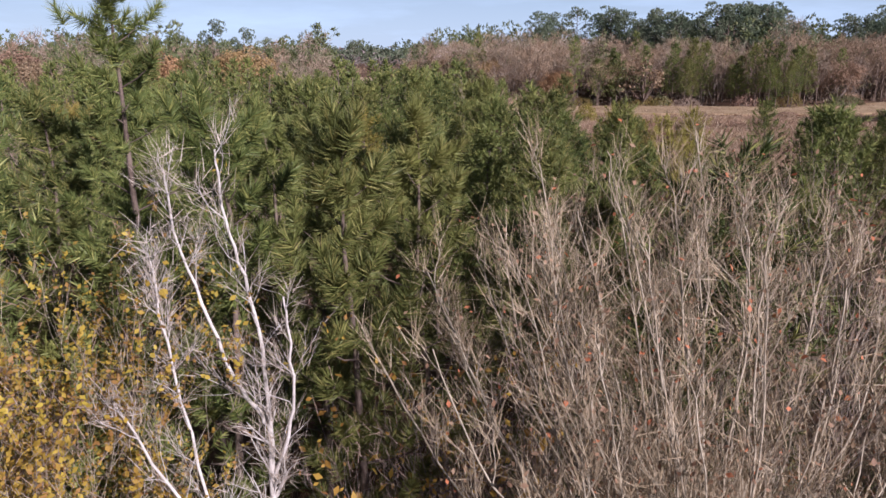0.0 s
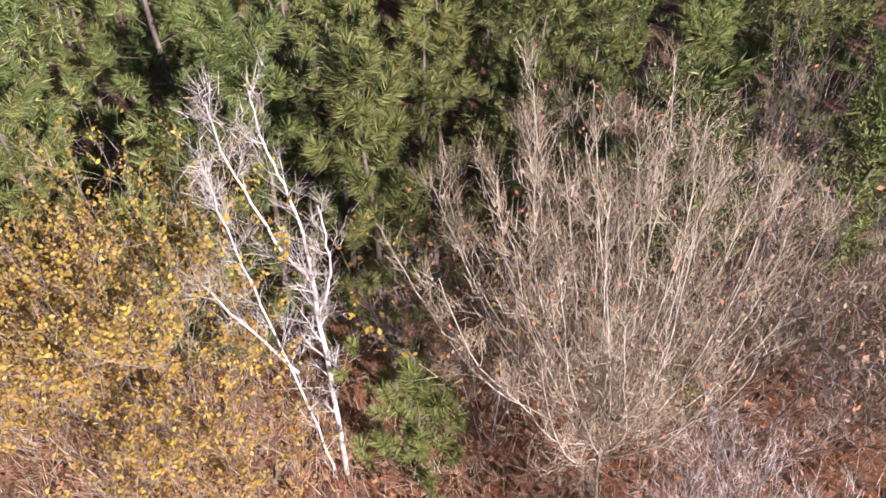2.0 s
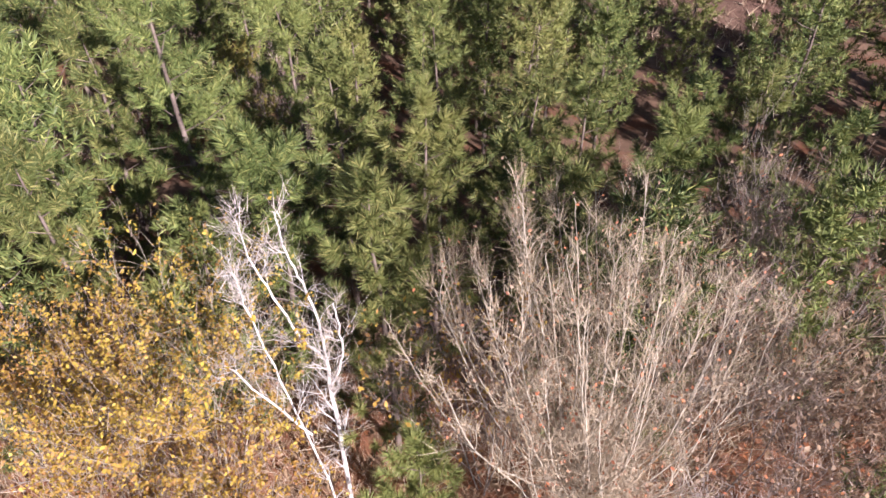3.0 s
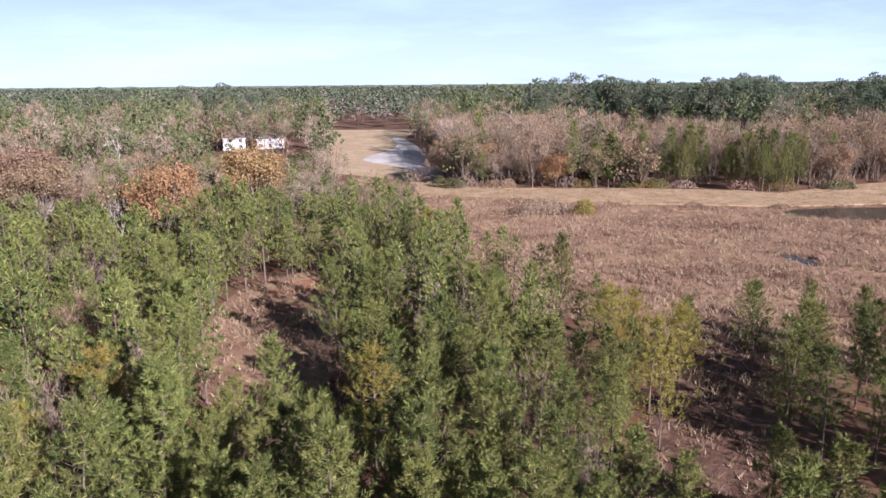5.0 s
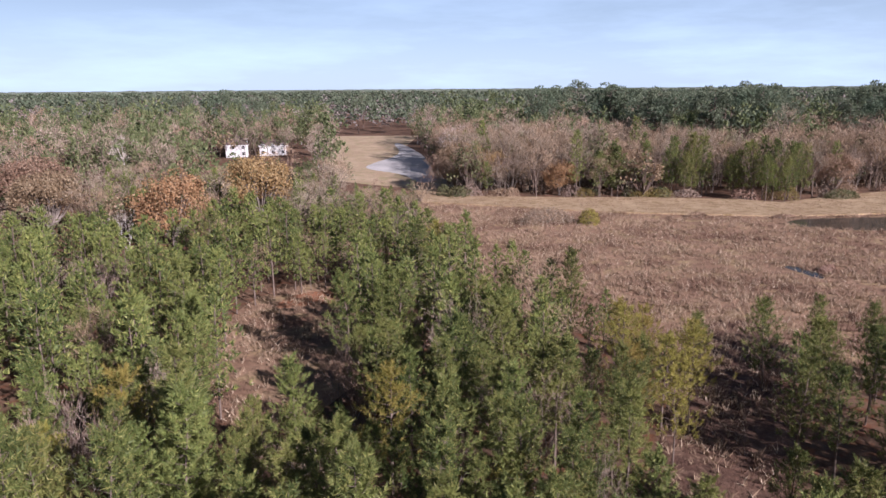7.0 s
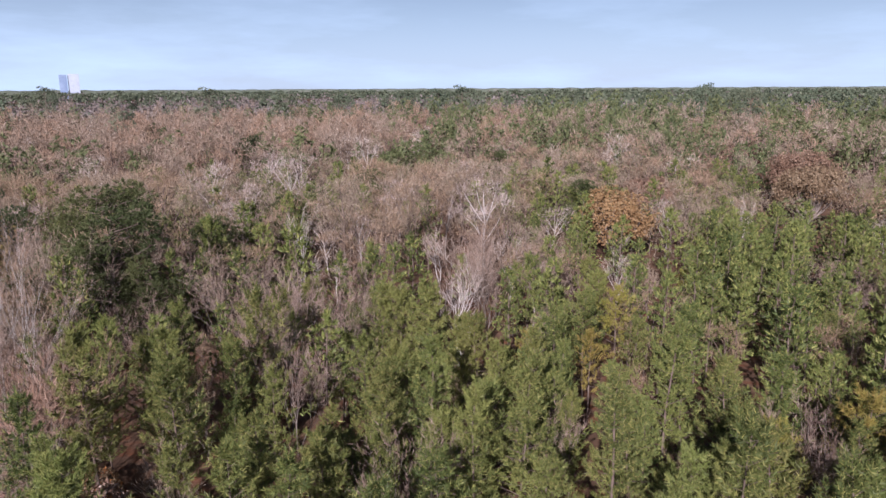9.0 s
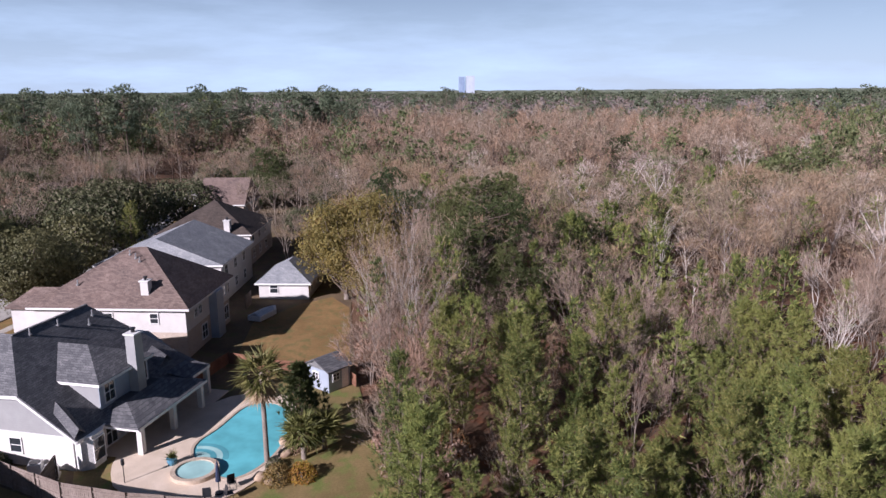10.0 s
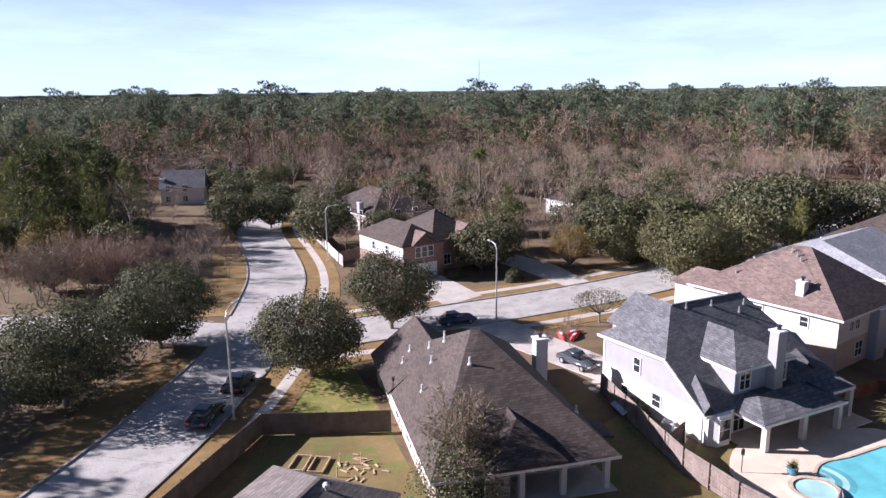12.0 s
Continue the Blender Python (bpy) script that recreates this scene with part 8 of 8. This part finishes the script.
# palms
def palm(x, y, h, crown_r, label, skirt=True, n=46, lean=0.0, trunk_r=0.2):
    rg = np.random.default_rng(int(h * 100))
    ob = empty("palm_tree", stand(x, y, 0.4, 1, 1, 0.05), label, "palm tree")
    w = Geo()
    zs = np.linspace(0, 1, 14)
    tube(w, np.c_[lean * zs ** 2, 0 * zs, zs * h], trunk_r * (1 - 0.25 * zs) * (1 + 0.07 * (np.arange(14) % 2)), 10)
    child("trunk", w.mesh("trunk", GREY_BARK), ob, "ringed grey-brown trunk")
    for nm, mat, count, e0, e1 in (("frond_crown", FROND, n, -0.45, 1.25), ("frond_skirt", DRY_FROND, int(n * 0.9) if skirt else 0, -1.4, -0.45)):
        gg = Geo()
        for i in range(count):
            a, e = i * 2.4, rg.uniform(e0, e1)
            d = np.array([math.cos(a) * math.cos(e), math.sin(a) * math.cos(e), math.sin(e)])
            root = np.array([lean, 0, h - (0.25 if nm == "frond_crown" else 0.7)])
            stalk = root + d * crown_r * (0.5 if nm == "frond_crown" else 0.32)
            tube(gg, [root, stalk], [0.025, 0.015], 3)
            sd = unit(np.cross(d, [0, 0, 1.0]))
            up = np.cross(sd, d)
            k = 15
            f = np.linspace(-1.15, 1.15, k)
            way = unit(d * np.cos(f)[:, None] + sd * np.sin(f)[:, None] + up * 0.15 - np.array([0, 0, 0.25]) - np.array([0, 0, 0.5]) * (f ** 2)[:, None])
            blades(gg, rg, np.tile(stalk, (k, 1)), way, crown_r * 0.52, 0.07, 1, 0.06)
        if count:
            child(nm, gg.mesh(nm, mat), ob, "dead hanging tan fronds" if nm == "frond_skirt" else "green fan fronds")


palm(-48.9, -10.1, 7.2, 2.35, "tall fan palm with a skirt of dry fronds", True, 34)
palm(-49.2, -7.4, 2.4, 2.0, "short green fan palm in the pool bed", False, 40, 0.0, 0.22)
palm(-50.6, -6.0, 2.0, 1.8, "short green fan palm in the pool bed", False, 36, 0.0, 0.2)
palm(-103.5, -101.5, 14.5, 1.9, "very tall fan palm above the trees", True, 40, 0.3, 0.22)
place_all(planted("conifer", [("trunk", pine(121, 7.4, 2.6, 0.08, 70, 8, 16, 0.42, 0.06)[0], BARK, True), ("crown", pine(121, 7.4, 2.6, 0.08, 70, 8, 16, 0.42, 0.06)[1], NEEDLES_DEEP, False)], "dark green bushy conifer by the pool", "tree"), [stand(-53.6, -8.0, 0, 0.8, 1, 0.05)])
